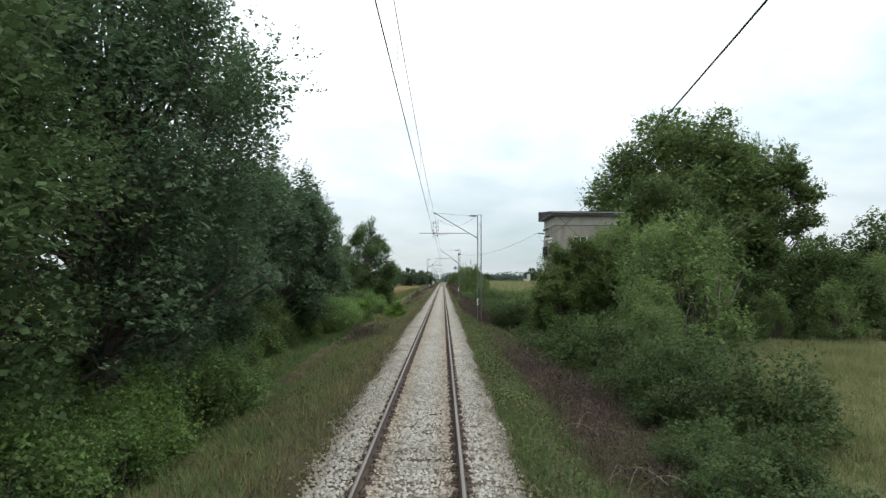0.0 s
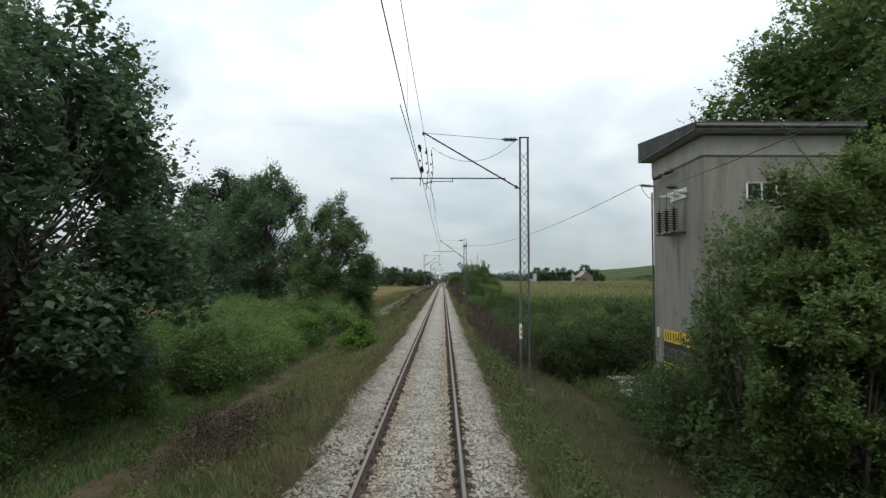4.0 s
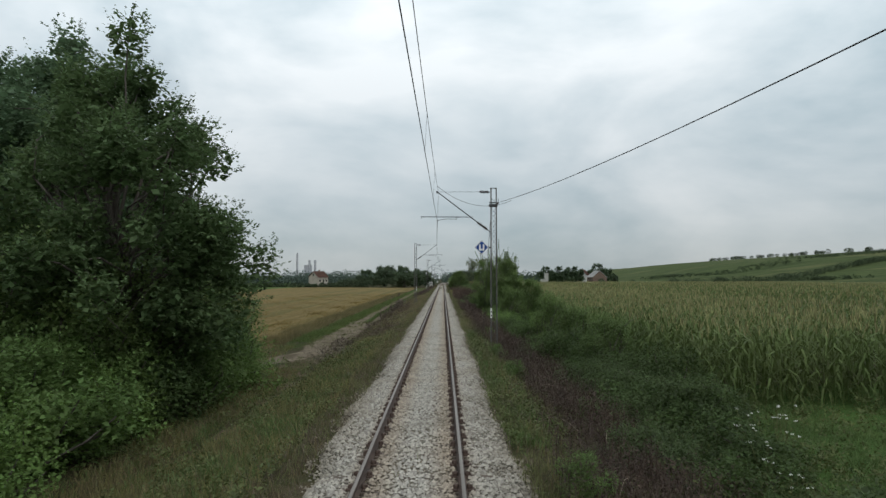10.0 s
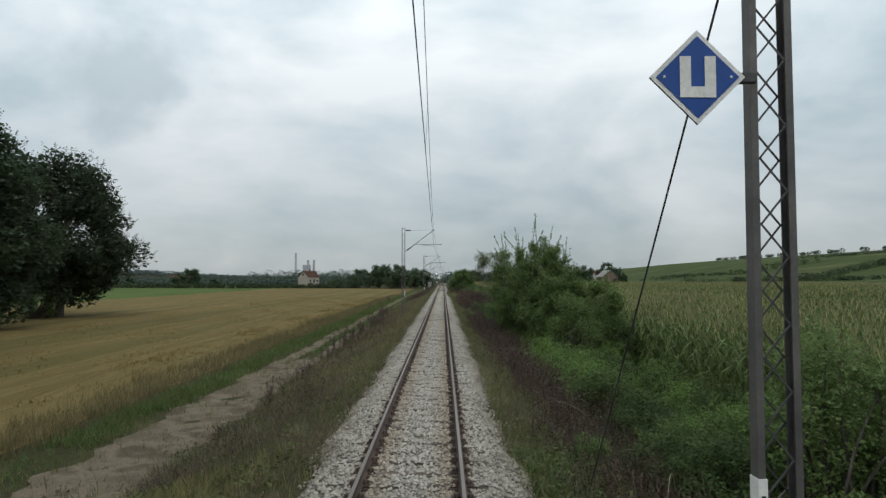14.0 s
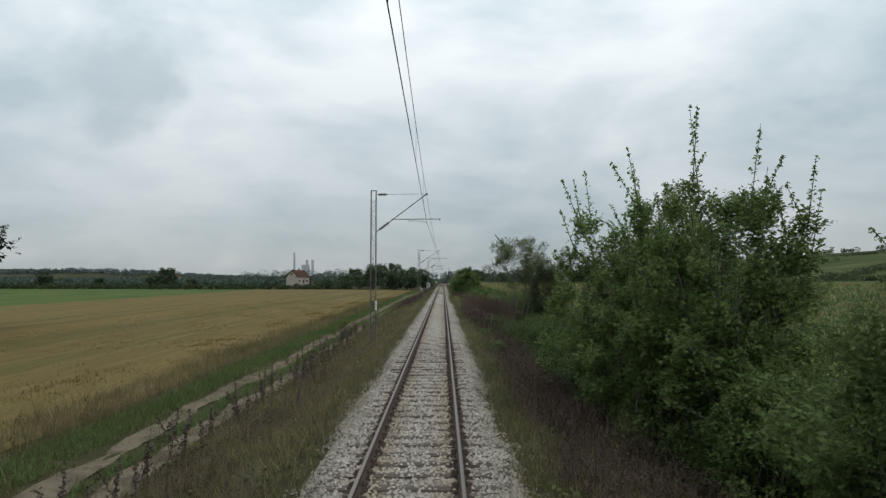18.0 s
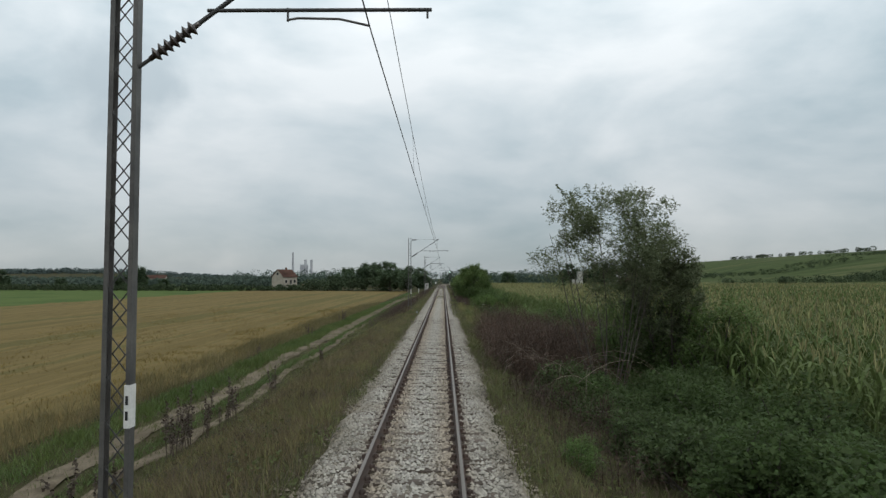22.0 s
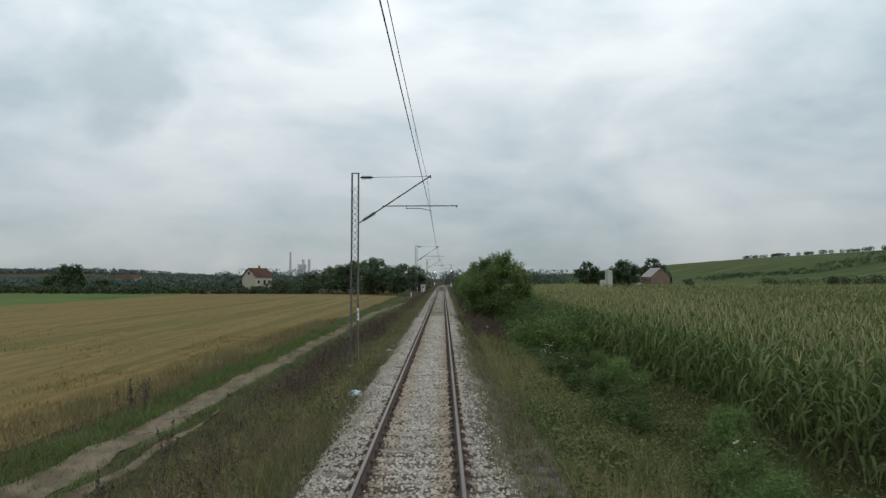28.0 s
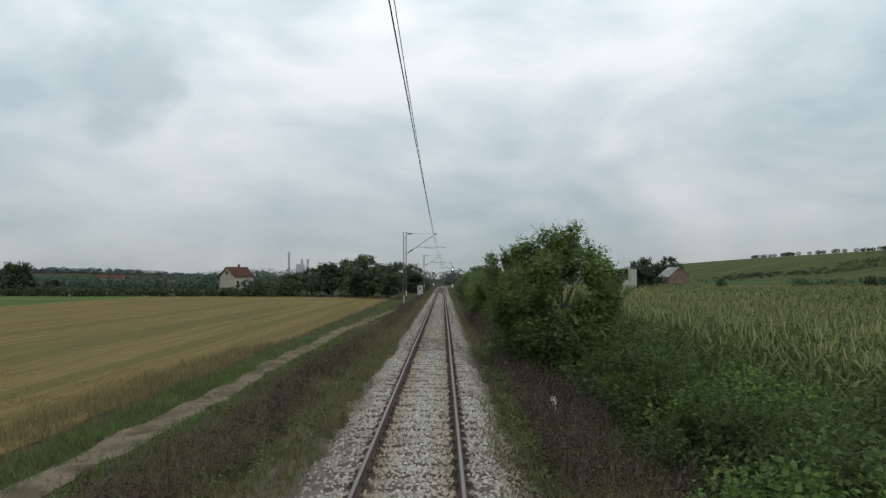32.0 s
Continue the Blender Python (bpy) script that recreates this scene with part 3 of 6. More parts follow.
def ballast():
    xs = np.array([-3.0, -2.7, -2.4, -2.2, -2.0, -1.8, -1.5, -1.2, -1.0, -0.85, -0.75, -0.65, -0.5, -0.25, 0, 0.25, 0.5, 0.65, 0.75, 0.85, 1.0, 1.2, 1.5, 1.8, 2.0, 2.2, 2.4, 2.7, 3.0])
    ys = np.concatenate([np.arange(-20, 330, 0.4), np.arange(330, 620, 4.0)])
    U, Y = np.meshgrid(xs, ys)
    V = np.stack([U + bend(Y), Y, bed_height(U, Y)], -1).reshape(-1, 3)
    nx = len(xs)
    i, j = np.meshgrid(np.arange(len(ys) - 1), np.arange(nx - 1), indexing="ij")
    F = np.stack([i * nx + j, i * nx + j + 1, (i + 1) * nx + j + 1, (i + 1) * nx + j], -1).reshape(-1, 4)
    me = mesh_of("ballast_bed", V, F, M_BALLAST)
    me.polygons.foreach_set("use_smooth", np.ones(len(F), bool))
    tagged(new("ballast_bed", me), "bed of pale grey crushed stone under the track", "ballast", kind="structure")
    rng = np.random.default_rng(5)
    N = 330000
    y = np.where(rng.random(N) < 0.2, rng.uniform(5, 330, N), rng.uniform(6, 236, N))
    u = rng.uniform(-2.3, 2.3, N)
    # thinner towards the weedy edges and on the sleepers
    keep = (rng.random(N) < 1 - 0.996 * smooth(1.5, 1.98, np.abs(u) + 0.1 * np.sin(1.9 * y + 2 * u) + 0.13 * np.sin(0.47 * y + u) + 0.07 * np.sin(4.3 * y))) & (np.abs(np.abs(u) - 0.75) > 0.1)
    on = np.abs((y / 0.6 + 0.5) % 1 - 0.5) * 0.6 < 0.11
    keep &= ~(on & (rng.random(N) < 0.9 * bare(y)) & (np.abs(u) < 1.22))
    foul = smooth(0.9, 1.05, u) * smooth(193, 198, y) * (1 - smooth(213, 218, y)) + smooth(1.0, 1.2, -u) * smooth(214, 217, y) * (1 - smooth(221, 225, y))
    keep &= rng.random(N) > 0.72 * foul
    y, u = y[keep], u[keep]
    on = on[keep]
    N = len(y)
    s = rng.uniform(0.020, 0.042, N)
    base = np.array([[1, 0, 0.1], [-0.2, 0.95, -0.1], [-0.9, -0.2, 0.15], [0.1, -1, 0], [0.1, 0.1, 0.95], [0, 0, -0.7]])
    tri = np.array([[0, 1, 4], [1, 2, 4], [2, 3, 4], [3, 0, 4], [1, 0, 5], [2, 1, 5], [3, 2, 5], [0, 3, 5]])
    jit = base[None] * rng.uniform(0.65, 1.35, (N, 6, 1)) * s[:, None, None]
    a = rng.uniform(0, 6.28, N)
    c, sn = np.cos(a)[:, None], np.sin(a)[:, None]
    P = np.stack([jit[..., 0] * c - jit[..., 1] * sn, jit[..., 0] * sn + jit[..., 1] * c, jit[..., 2]], -1)
    low = np.maximum(bed_height(u, y), land(u, y) + 0.005)
    P += np.stack([u, y, np.where(on & (np.abs(u) < 1.2), np.maximum(low, -0.18), low) + s * 0.35], -1)[:, None]
    F = (tri[None, :4] + 6 * np.arange(N)[:, None, None]).reshape(-1, 3)
    tagged(new("ballast_stones", mesh_of("ballast_stones", P.reshape(-1, 3), F, M_STONE)), "loose pale grey angular ballast stones", "ballast stones", kind="stuff")


ballast()


def soiled(u0, u1, y0, y1):
    """Earth and weeds' litter lying over the shoulder of the ballast, thinning out at its edges."""
    xs, ys = np.linspace(0, 1, 9), np.arange(y0, y1, 0.3)
    X, Y = np.meshgrid(xs, ys)
    wob = 0.10 * np.sin(Y * 1.1) + 0.07 * np.sin(Y * 2.9 + X)
    U = u0 + (u1 - u0) * X + wob * (1 - X)
    ends = np.minimum(smooth(y0, y0 + 3, Y), 1 - smooth(y1 - 3, y1, Y))
    rim = smooth(0, 0.25, X) * ends
    Z = np.maximum(bed_height(U, Y), land(U, Y)) - 0.03 + 0.045 * rim + 0.012 * np.sin(Y * 4 + U * 7)
    nx = len(xs)
    i, j = np.meshgrid(np.arange(len(ys) - 1), np.arange(nx - 1), indexing="ij")
    return np.stack([U, Y, Z], -1).reshape(-1, 3), np.stack([i * nx + j, i * nx + j + 1, (i + 1) * nx + j + 1, (i + 1) * nx + j], -1).reshape(-1, 4)


V, F = joined([soiled(0.92, 2.5, 193, 218), soiled(-1.05, -2.5, 213.5, 225)])
tagged(new("ballast_dirt", mesh_of("ballast_dirt", V, F, M_DIRTYSTONE)), "brown soil fouling the ballast shoulder", "soil", kind="structure")


def rail_profile():
    return [(-0.0625, -0.149), (0.0625, -0.149), (0.0625, -0.140), (0.014, -0.118), (0.008, -0.10), (0.008, -0.045), (0.0335, -0.036), (0.0335, -0.008), (0.026, 0.0), (-0.026, 0.0),
            (-0.0335, -0.008), (-0.0335, -0.036), (-0.008, -0.045), (-0.008, -0.10), (-0.014, -0.118), (-0.0625, -0.140)]


def swept(profile, u0, ys, closed=True):
    pr = np.asarray(profile)
    k = len(pr)
    V = np.stack([np.broadcast_to(pr[:, 0] + u0, (len(ys), k)) + bend(ys)[:, None], np.broadcast_to(ys[:, None], (len(ys), k)), np.broadcast_to(pr[:, 1], (len(ys), k))], -1).reshape(-1, 3)
    i, j = np.meshgrid(np.arange(len(ys) - 1), np.arange(k if closed else k - 1), indexing="ij")
    n = (j + 1) % k
    return V, np.stack([i * k + j, (i + 1) * k + j, (i + 1) * k + n, i * k + n], -1).reshape(-1, 4)


def track():
    t = thing("railway_track", "single railway track of rusty rails on old wooden sleepers", "railway track")
    ys = np.concatenate([np.arange(-20, 400, 5.0), np.arange(400, 620, 4.0)])
    for u0 in (-0.753, 0.753):
        r = part("rail", swept(rail_profile(), u0, ys), M_RUST, t, "rust-brown steel rail")
        part("running_surface", swept([(0.029, -0.004), (0.024, 0.003), (-0.024, 0.003), (-0.029, -0.004)], u0, ys, False), M_RAILTOP, r, "rail head worn dull grey")
    bm = box(2.5, 0.25, 0.15, (0, 0, -0.325), 0.012)
    me = bpy.data.meshes.new("sleeper")
    bm.to_mesh(me)
    bm.free()
    me.materials.append(M_SLEEPER)
    rng = np.random.default_rng(3)
    far = []
    for k in range(16, 680):
        y = k * 0.6
        dy, tw = rng.uniform(-0.03, 0.03), rng.uniform(-0.5, 0.5)
        if k < 316:
            ob = part("sleeper", me, None, t)
            ob.matrix_basis = pose(rng.uniform(-0.03, 0.03), y + dy, rng.uniform(-0.012, 0.004), 0, 0, tw)
        else:
            c = np.array([(sx * 1.25 + bend(y), y + sy * 0.125, z) for z in (-0.32, -0.175) for sx, sy in ((-1, -1), (1, -1), (1, 1), (-1, 1))])
            far.append((c, np.array([[4, 5, 6, 7], [0, 1, 5, 4], [1, 2, 6, 5], [2, 3, 7, 6], [3, 0, 4, 7]])))
    part("far_sleeper", joined(far), M_SLEEPER, t)["kind"] = "stuff"
    # ribbed base plates with their bolts, two a sleeper
    cube = np.array([[4, 5, 6, 7], [0, 1, 5, 4], [1, 2, 6, 5], [2, 3, 7, 6], [3, 0, 4, 7]])

    def block(x, z, sx, sy, sz):
        return np.array([(x + a * sx, b * sy, z + c * sz) for c in (0, 1) for a, b in ((-1, -1), (1, -1), (1, 1), (-1, 1))]), cube
    pieces = [block(0, -0.172, 0.17, 0.075, 0.022)]
    for q in (-1, 1):
        pieces += [block(q * 0.085, -0.15, 0.026, 0.045, 0.055), block(q * 0.125, -0.15, 0.016, 0.016, 0.05)]
    V, F = joined(pieces)
    one = mesh_of("rail_fastening", V, F, M_RUST)
    rest = []
    for k in range(12, 560):
        for u0 in (-0.753, 0.753):
            if k < 162:
                part("rail_fastening", one, None, t).matrix_basis = pose(u0, k * 0.6, 0)
            else:
                rest.append((V + np.array([u0, k * 0.6, 0]), F))
    part("far_fastening", joined(rest), M_RUST, t, "rusty base plates and bolts")["kind"] = "stuff"


track()


# ---- overhead line ----
LACE = 0.25


def lattice_mast(m, height, side, label, group="line masts", sign=False):
    """A mast of two channels laced by crossing bars, with its bracket to the track. side: +1 stands right of the track."""
    t = thing("line_mast", label, "railway mast", m, group)
    for s in (-1, 1):
        ch = [(-0.035 * s, -0.06), (0.018 * s, -0.06), (0.018 * s, -0.05), (-0.022 * s, -0.05), (-0.022 * s, 0.05), (0.018 * s, 0.05), (0.018 * s, 0.06), (-0.035 * s, 0.06)]
        bm = bmesh.new()
        rings = [[bm.verts.new((s * (0.135 - 0.015 * z / height) - a, b, z)) for a, b in ch] for z in (-0.4, height)]
        for i in range(len(ch)):
            bm.faces.new((rings[0][i], rings[0][(i + 1) % 8], rings[1][(i + 1) % 8], rings[1][i]))
        bm.faces.new(rings[1])
        bmesh.ops.recalc_face_normals(bm, faces=bm.faces)
        part("leg", bm, M_GALV, t, "weathered grey steel channel")
    n = int((height - 0.5) / LACE)
    me = MESH["bar"]
    for k in range(n):
        for f in (-1, 1):
            ob = part("lacing_bar", me, None, t)
            ob.matrix_basis = pose(0, f * 0.055, 0.2 + k * LACE + LACE / 2, 0, f * (1 - 2 * (k % 2)) * 39, 0)
    part("top_plate", box(0.32, 0.14, 0.02, (0, 0, height)), M_DARKSTEEL, t)
    part("footing", box(0.5, 0.45, 0.9, (0, 0, -0.86), 0.03), M_CONC, t, "weathered concrete footing")
    return t


MESH = {}
_bm = box(0.014, 0.008, 0.34, (0, 0, -0.17))
MESH["bar"] = bpy.data.meshes.new("lacing_bar")
_bm.to_mesh(MESH["bar"])
_bm.free()
MESH["bar"].materials.append(M_DARKSTEEL)


def insulator(a, b, parent, discs=7, r=0.085):
    """A ribbed porcelain insulator between two places."""
    a, b = Vector(a), Vector(b)
    L = (b - a).length
    prof = [(0.03, 0), (0.03, 0.06)]
    step = (L - 0.12) / discs
    for k in range(discs):
        z = 0.06 + k * step
        prof += [(0.035, z), (r, z + step * 0.45), (r, z + step * 0.55), (0.035, z + step * 0.75)]
    prof += [(0.03, L - 0.06), (0.03, L), (0.0, L)]
    return part("insulator", lathe(prof, a, b - a), M_INSUL, parent, "dark brown ribbed insulator")


def bracket(mast, side, zc, zm, stagger, reach, low, top, plain=False):
    """The swinging bracket of a mast, in its own frame (x towards the track is -side): stay, strut, steady tube and arm."""
    d = -side
    off = abs(mast.matrix_basis.translation.x)

    def P(u, z):
        # u: metres from the mast towards the track
        return (d * u, 0.0, z)
    b = part("bracket", tube([P(0.15, low), P(0.30, low + 0.11)], 0.022), M_DARKSTEEL, mast, "dark steel swinging bracket")
    um = off - side * stagger
    span = um - 0.15
    sl = (zm - low) / span
    if plain:
        part("strut_clamp", box(0.1, 0.08, 0.12, P(0.26, low + sl * 0.1 - 0.06), 0.02), M_DARKSTEEL, b)
    else:
        insulator(P(0.28, low + sl * 0.13), P(0.85, low + sl * 0.70), b)
    part("strut", tube([P(0.2 if plain else 0.8, low + sl * (0.05 if plain else 0.65)), P(um + 0.03, zm + 0.05)], 0.026), M_DARKSTEEL, b)
    insulator(P(0.2, top), P(0.72, top + 0.005), b, 6)
    part("stay", tube([P(0.7, top + 0.005), P(um, zm + 0.02)], 0.009, 5), M_WIRE, b)
    u0 = 0.15 + (zc + 0.14 - low) / sl
    part("steady_tube", tube([P(u0 - 0.04, zc + 0.19), P(um + reach, zc + 0.2)], 0.022), M_DARKSTEEL, b)
    part("drop_clip", tube([P(um + reach - 0.05, zc + 0.22), P(um + reach - 0.05, zc + 0.1)], 0.014), M_DARKSTEEL, b)
    ua = um - 0.95
    part("registration_arm", tube([P(ua, zc + 0.08), P(ua + 0.12, zc + 0.1), P(um - 0.35, zc + 0.09), P(um, zc + 0.01)], 0.014), M_GALV, b)
    part("arm_drop", tube([P(ua, zc + 0.22), P(ua, zc + 0.06)], 0.014), M_DARKSTEEL, b)
    part("messenger_clamp", box(0.07, 0.1, 0.1, P(um, zm - 0.05), 0.01), M_DARKSTEEL, b)


# (place along the track, side, mast top, contact wire, messenger, stagger, steady tube past the wire, strut's foot, stay)
LINE = [
    (46.05, 1, 7.46, 5.93, 7.6, -0.17, 1.08, 5.78, 7.4),
    (96.75, 1, 7.28, 5.67, 7.08, 0.18, 0.8, 5.12, 7.1),
    (150.6, -1, 7.48, 5.78, 7.3, -0.38, 0.72, 5.3, 7.28),
    (210.4, -1, 7.06, 5.56, 6.93, -0.04, 1.1, 5.06, 6.9),
    (268.0, -1, 7.1, 5.52, 6.95, -0.15, 0.8, 5.1, 6.95),
    (326.0, -1, 7.1, 5.52, 6.95, 0.15, 0.8, 5.1, 6.95),
    (384.0, 1, 7.1, 5.52, 6.95, -0.1, 0.8, 5.1, 6.95),
]
OFF = (3.12, 2.96, 3.2, 3.05, 3.05, 3.05, 3.05)
for k, (y, side, top, zc, zm, st, reach, low, stay) in enumerate(LINE):
    x = side * OFF[k]
    zg = float(land(x, y))
    m = lattice_mast(pose(x, y, zg), top - zg, side, "weathered grey lattice steel mast carrying the overhead wire", "line masts")
    bracket(m, side, zc - zg, zm - zg, st, reach, low - zg, stay - zg, k == 0)
    # painted white band with its illegible number
    band = part("number_band", box(0.07, 0.136, 0.48, (-side * 0.1365, 0, (0.91 if side > 0 else 1.19) - zg), 0.003), M_WHITE, m, "white painted number band")
    for j in range(2):
        part("number_bar", box(0.03, 0.004, 0.1, (-side * 0.135, -0.0705, (1.0 if side > 0 else 1.28) - zg + 0.17 * j)), M_BLACK, band)


def wire(points, r, label, name="overhead_wire", group="overhead wires"):
    V, F = tube(points, r, 5)
    return tagged(new(name, mesh_of(name, V, F, M_WIRE)), label, "wire", group)


def overhead():
    ys = [-9.0] + [l[0] for l in LINE] + [445.0]
    zc = [5.7] + [l[3] for l in LINE] + [5.55]
    zm = [7.2] + [l[4] for l in LINE] + [7.0]
    st = [-0.25] + [l[5] for l in LINE] + [3.0]
    sm = (0.02, 0.02, 0.06, -0.02, -0.14, -0.08, 0, 0, 0)
    con, mes, drops = [], [], []
    for k in range(len(ys) - 1):
        L = ys[k + 1] - ys[k]
        for i in range(13):
            f = i / 12
            u = st[k] + (st[k + 1] - st[k]) * f
            con.append((u, ys[k] + L * f, zc[k] + (zc[k + 1] - zc[k]) * f - 0.05 * 4 * f * (1 - f)))
            mes.append((u + sm[k] + (sm[k + 1] - sm[k]) * f, ys[k] + L * f, zm[k] + (zm[k + 1] - zm[k]) * f - 0.75 * 4 * f * (1 - f)))
            if i in (2, 4, 6, 8, 10):
                drops.append(tube([con[-1], mes[-1]], 0.003, 4))
    wire(con, 0.0085, "thin dark contact wire above the track", "contact_wire")
    wire(mes, 0.007, "thin dark messenger wire above the contact wire", "messenger_wire")
    V, F = joined(drops)
    tagged(new("dropper_wires", mesh_of("dropper_wires", V, F, M_WIRE)), "fine dropper wires between messenger and contact wire", "dropper wires", kind="stuff")


overhead()


def section_gap():
    """The tension joint by the first mast: a bundle of insulators and clamps hung on the wires."""
    t = thing("section_insulator", "dark bundle of insulators and clamps hung in the overhead wires", "section insulator")
    rng = random.Random(4)
    for u, z0, z1, y in ((-0.22, 6.9, 5.75, 44.6), (-0.05, 7.0, 5.72, 45.3), (0.08, 7.1, 5.9, 46.2)):
        part("jumper", tube([(u, y, z0), (u + 0.06, y + 0.3, (z0 + z1) / 2), (u - 0.03, y + 0.6, z1)], 0.012, 5), M_WIRE, t)
        for f in (0.15, 0.4, 0.62, 0.85):
            z = z0 + (z1 - z0) * f
            part("clamp", box(0.05, 0.12, 0.06, (u + rng.uniform(-0.03, 0.03), y + 0.5 * f, z), 0.008), M_DARKSTEEL, t)
    insulator((-0.2, 43.2, 6.6), (-0.2, 43.9, 6.65), t, 8, 0.05)
    insulator((-0.13, 43.0, 5.95), (-0.13, 43.6, 5.93), t, 8, 0.05)
    part("second_wire", tube([(-0.25, 36.0, 5.78), (-0.16, 45.0, 5.9), (0.0, 52.0, 6.5), (0.1, 60, 6.45)], 0.008, 5), M_WIRE, t)


section_gap()


def sag(a, b, drop, n=24):
    a, b = np.array(a, float), np.array(b, float)
    f = np.linspace(0, 1, n)[:, None]
    P = a + (b - a) * f
    P[:, 2] -= (drop * 4 * f * (1 - f))[:, 0]
    return P


wire(sag((1.46, -9, 5.6), (7.95, 46.7, 5.93), 0.75), 0.011, "slack feeder wire to the transformer house", "feeder_wire")
wire(sag((7.82, 49.2, 6.36), (3.1, 96.65, 6.55), 0.78), 0.011, "slack feeder wire from the transformer house to a mast", "feeder_wire")
wire(sag((3.4, 92.9, 6.2), (0.2, 93.0, 6.85), 0.5, 14), 0.008, "slack jumper wire from mast to messenger", "jumper_wire")
wire(sag((0.1, 46.05, 7.15), (2.9, 46.05, 7.42), 0.6, 14), 0.008, "slack jumper wire from mast top to messenger", "jumper_wire")
wire([(2.8, 96.85, 5.65), (2.72, 102.5, -1.15)], 0.011, "straight steel guy wire behind a mast", "guy_wire")


def mast_switch():
    t = thing("feeder_clamp", "dark clamp and hook carrying the feeder wire on a mast", "clamp")
    part("collar", box(0.42, 0.2, 0.14, (2.94, 96.75, 6.36), 0.02), M_DARKSTEEL, t)
    part("strap", box(0.35, 0.15, 0.04, (2.92, 96.75, 6.55), 0.01), M_DARKSTEEL, t)
    part("hook", tube([(3.1, 96.65, 6.48), (3.16, 96.65, 6.6), (3.2, 96.65, 6.7), (3.17, 96.65, 6.75)], 0.012, 5), M_DARKSTEEL, t)
    insulator((3.08, 96.75, 6.42), (3.2, 96.75, 6.6), t, 3, 0.05)


mast_switch()


def diamond_sign():
    t = thing("signal_sign", "blue diamond sign with a white letter and border on a mast", "railway sign", pose(2.36, 96.6, 4.36, 0, 0, 0))
    r = 0.355

    def plate(h, y0, y1):
        bm = bmesh.new()
        f = bm.faces.new([bm.verts.new((a * h, y0, b * h)) for a, b in ((0, 1), (-1, 0), (0, -1), (1, 0))])
        g = bmesh.ops.extrude_face_region(bm, geom=[f])
        bmesh.ops.translate(bm, vec=(0, y1 - y0, 0), verts=[v for v in g["geom"] if isinstance(v, bmesh.types.BMVert)])
        bmesh.ops.recalc_face_normals(bm, faces=bm.faces)
        return bm
    part("backing", plate(r, 0.0, 0.02), M_GALV, t, "grey sheet metal back")
    part("border", plate(r, -0.004, -0.001), M_WHITE, t, "white border")
    part("field", plate(r * 0.87, -0.009, -0.006), M_BLUE, t, "deep blue field")
    bm = box(0.082, 0.004, 0.31, (-0.092, -0.013, -0.155))
    box(0.082, 0.004, 0.31, (0.092, -0.013, -0.155), bm=bm)
    box(0.104, 0.004, 0.082, (0, -0.013, -0.155), bm=bm)
    part("letter", bm, M_WHITE, t, "white square letter")
    for s in (-1, 1):
        part("rivet", lathe([(0.012, 0), (0.009, 0.006), (0.0, 0.008)], (s * 0.25, -0.009, 0.0), (0, -1, 0), 8), M_WHITE, t)
    part("clamp", box(0.14, 0.05, 0.08, (0.385, 0.03, -0.04), 0.01), M_DARKSTEEL, t)


diamond_sign()


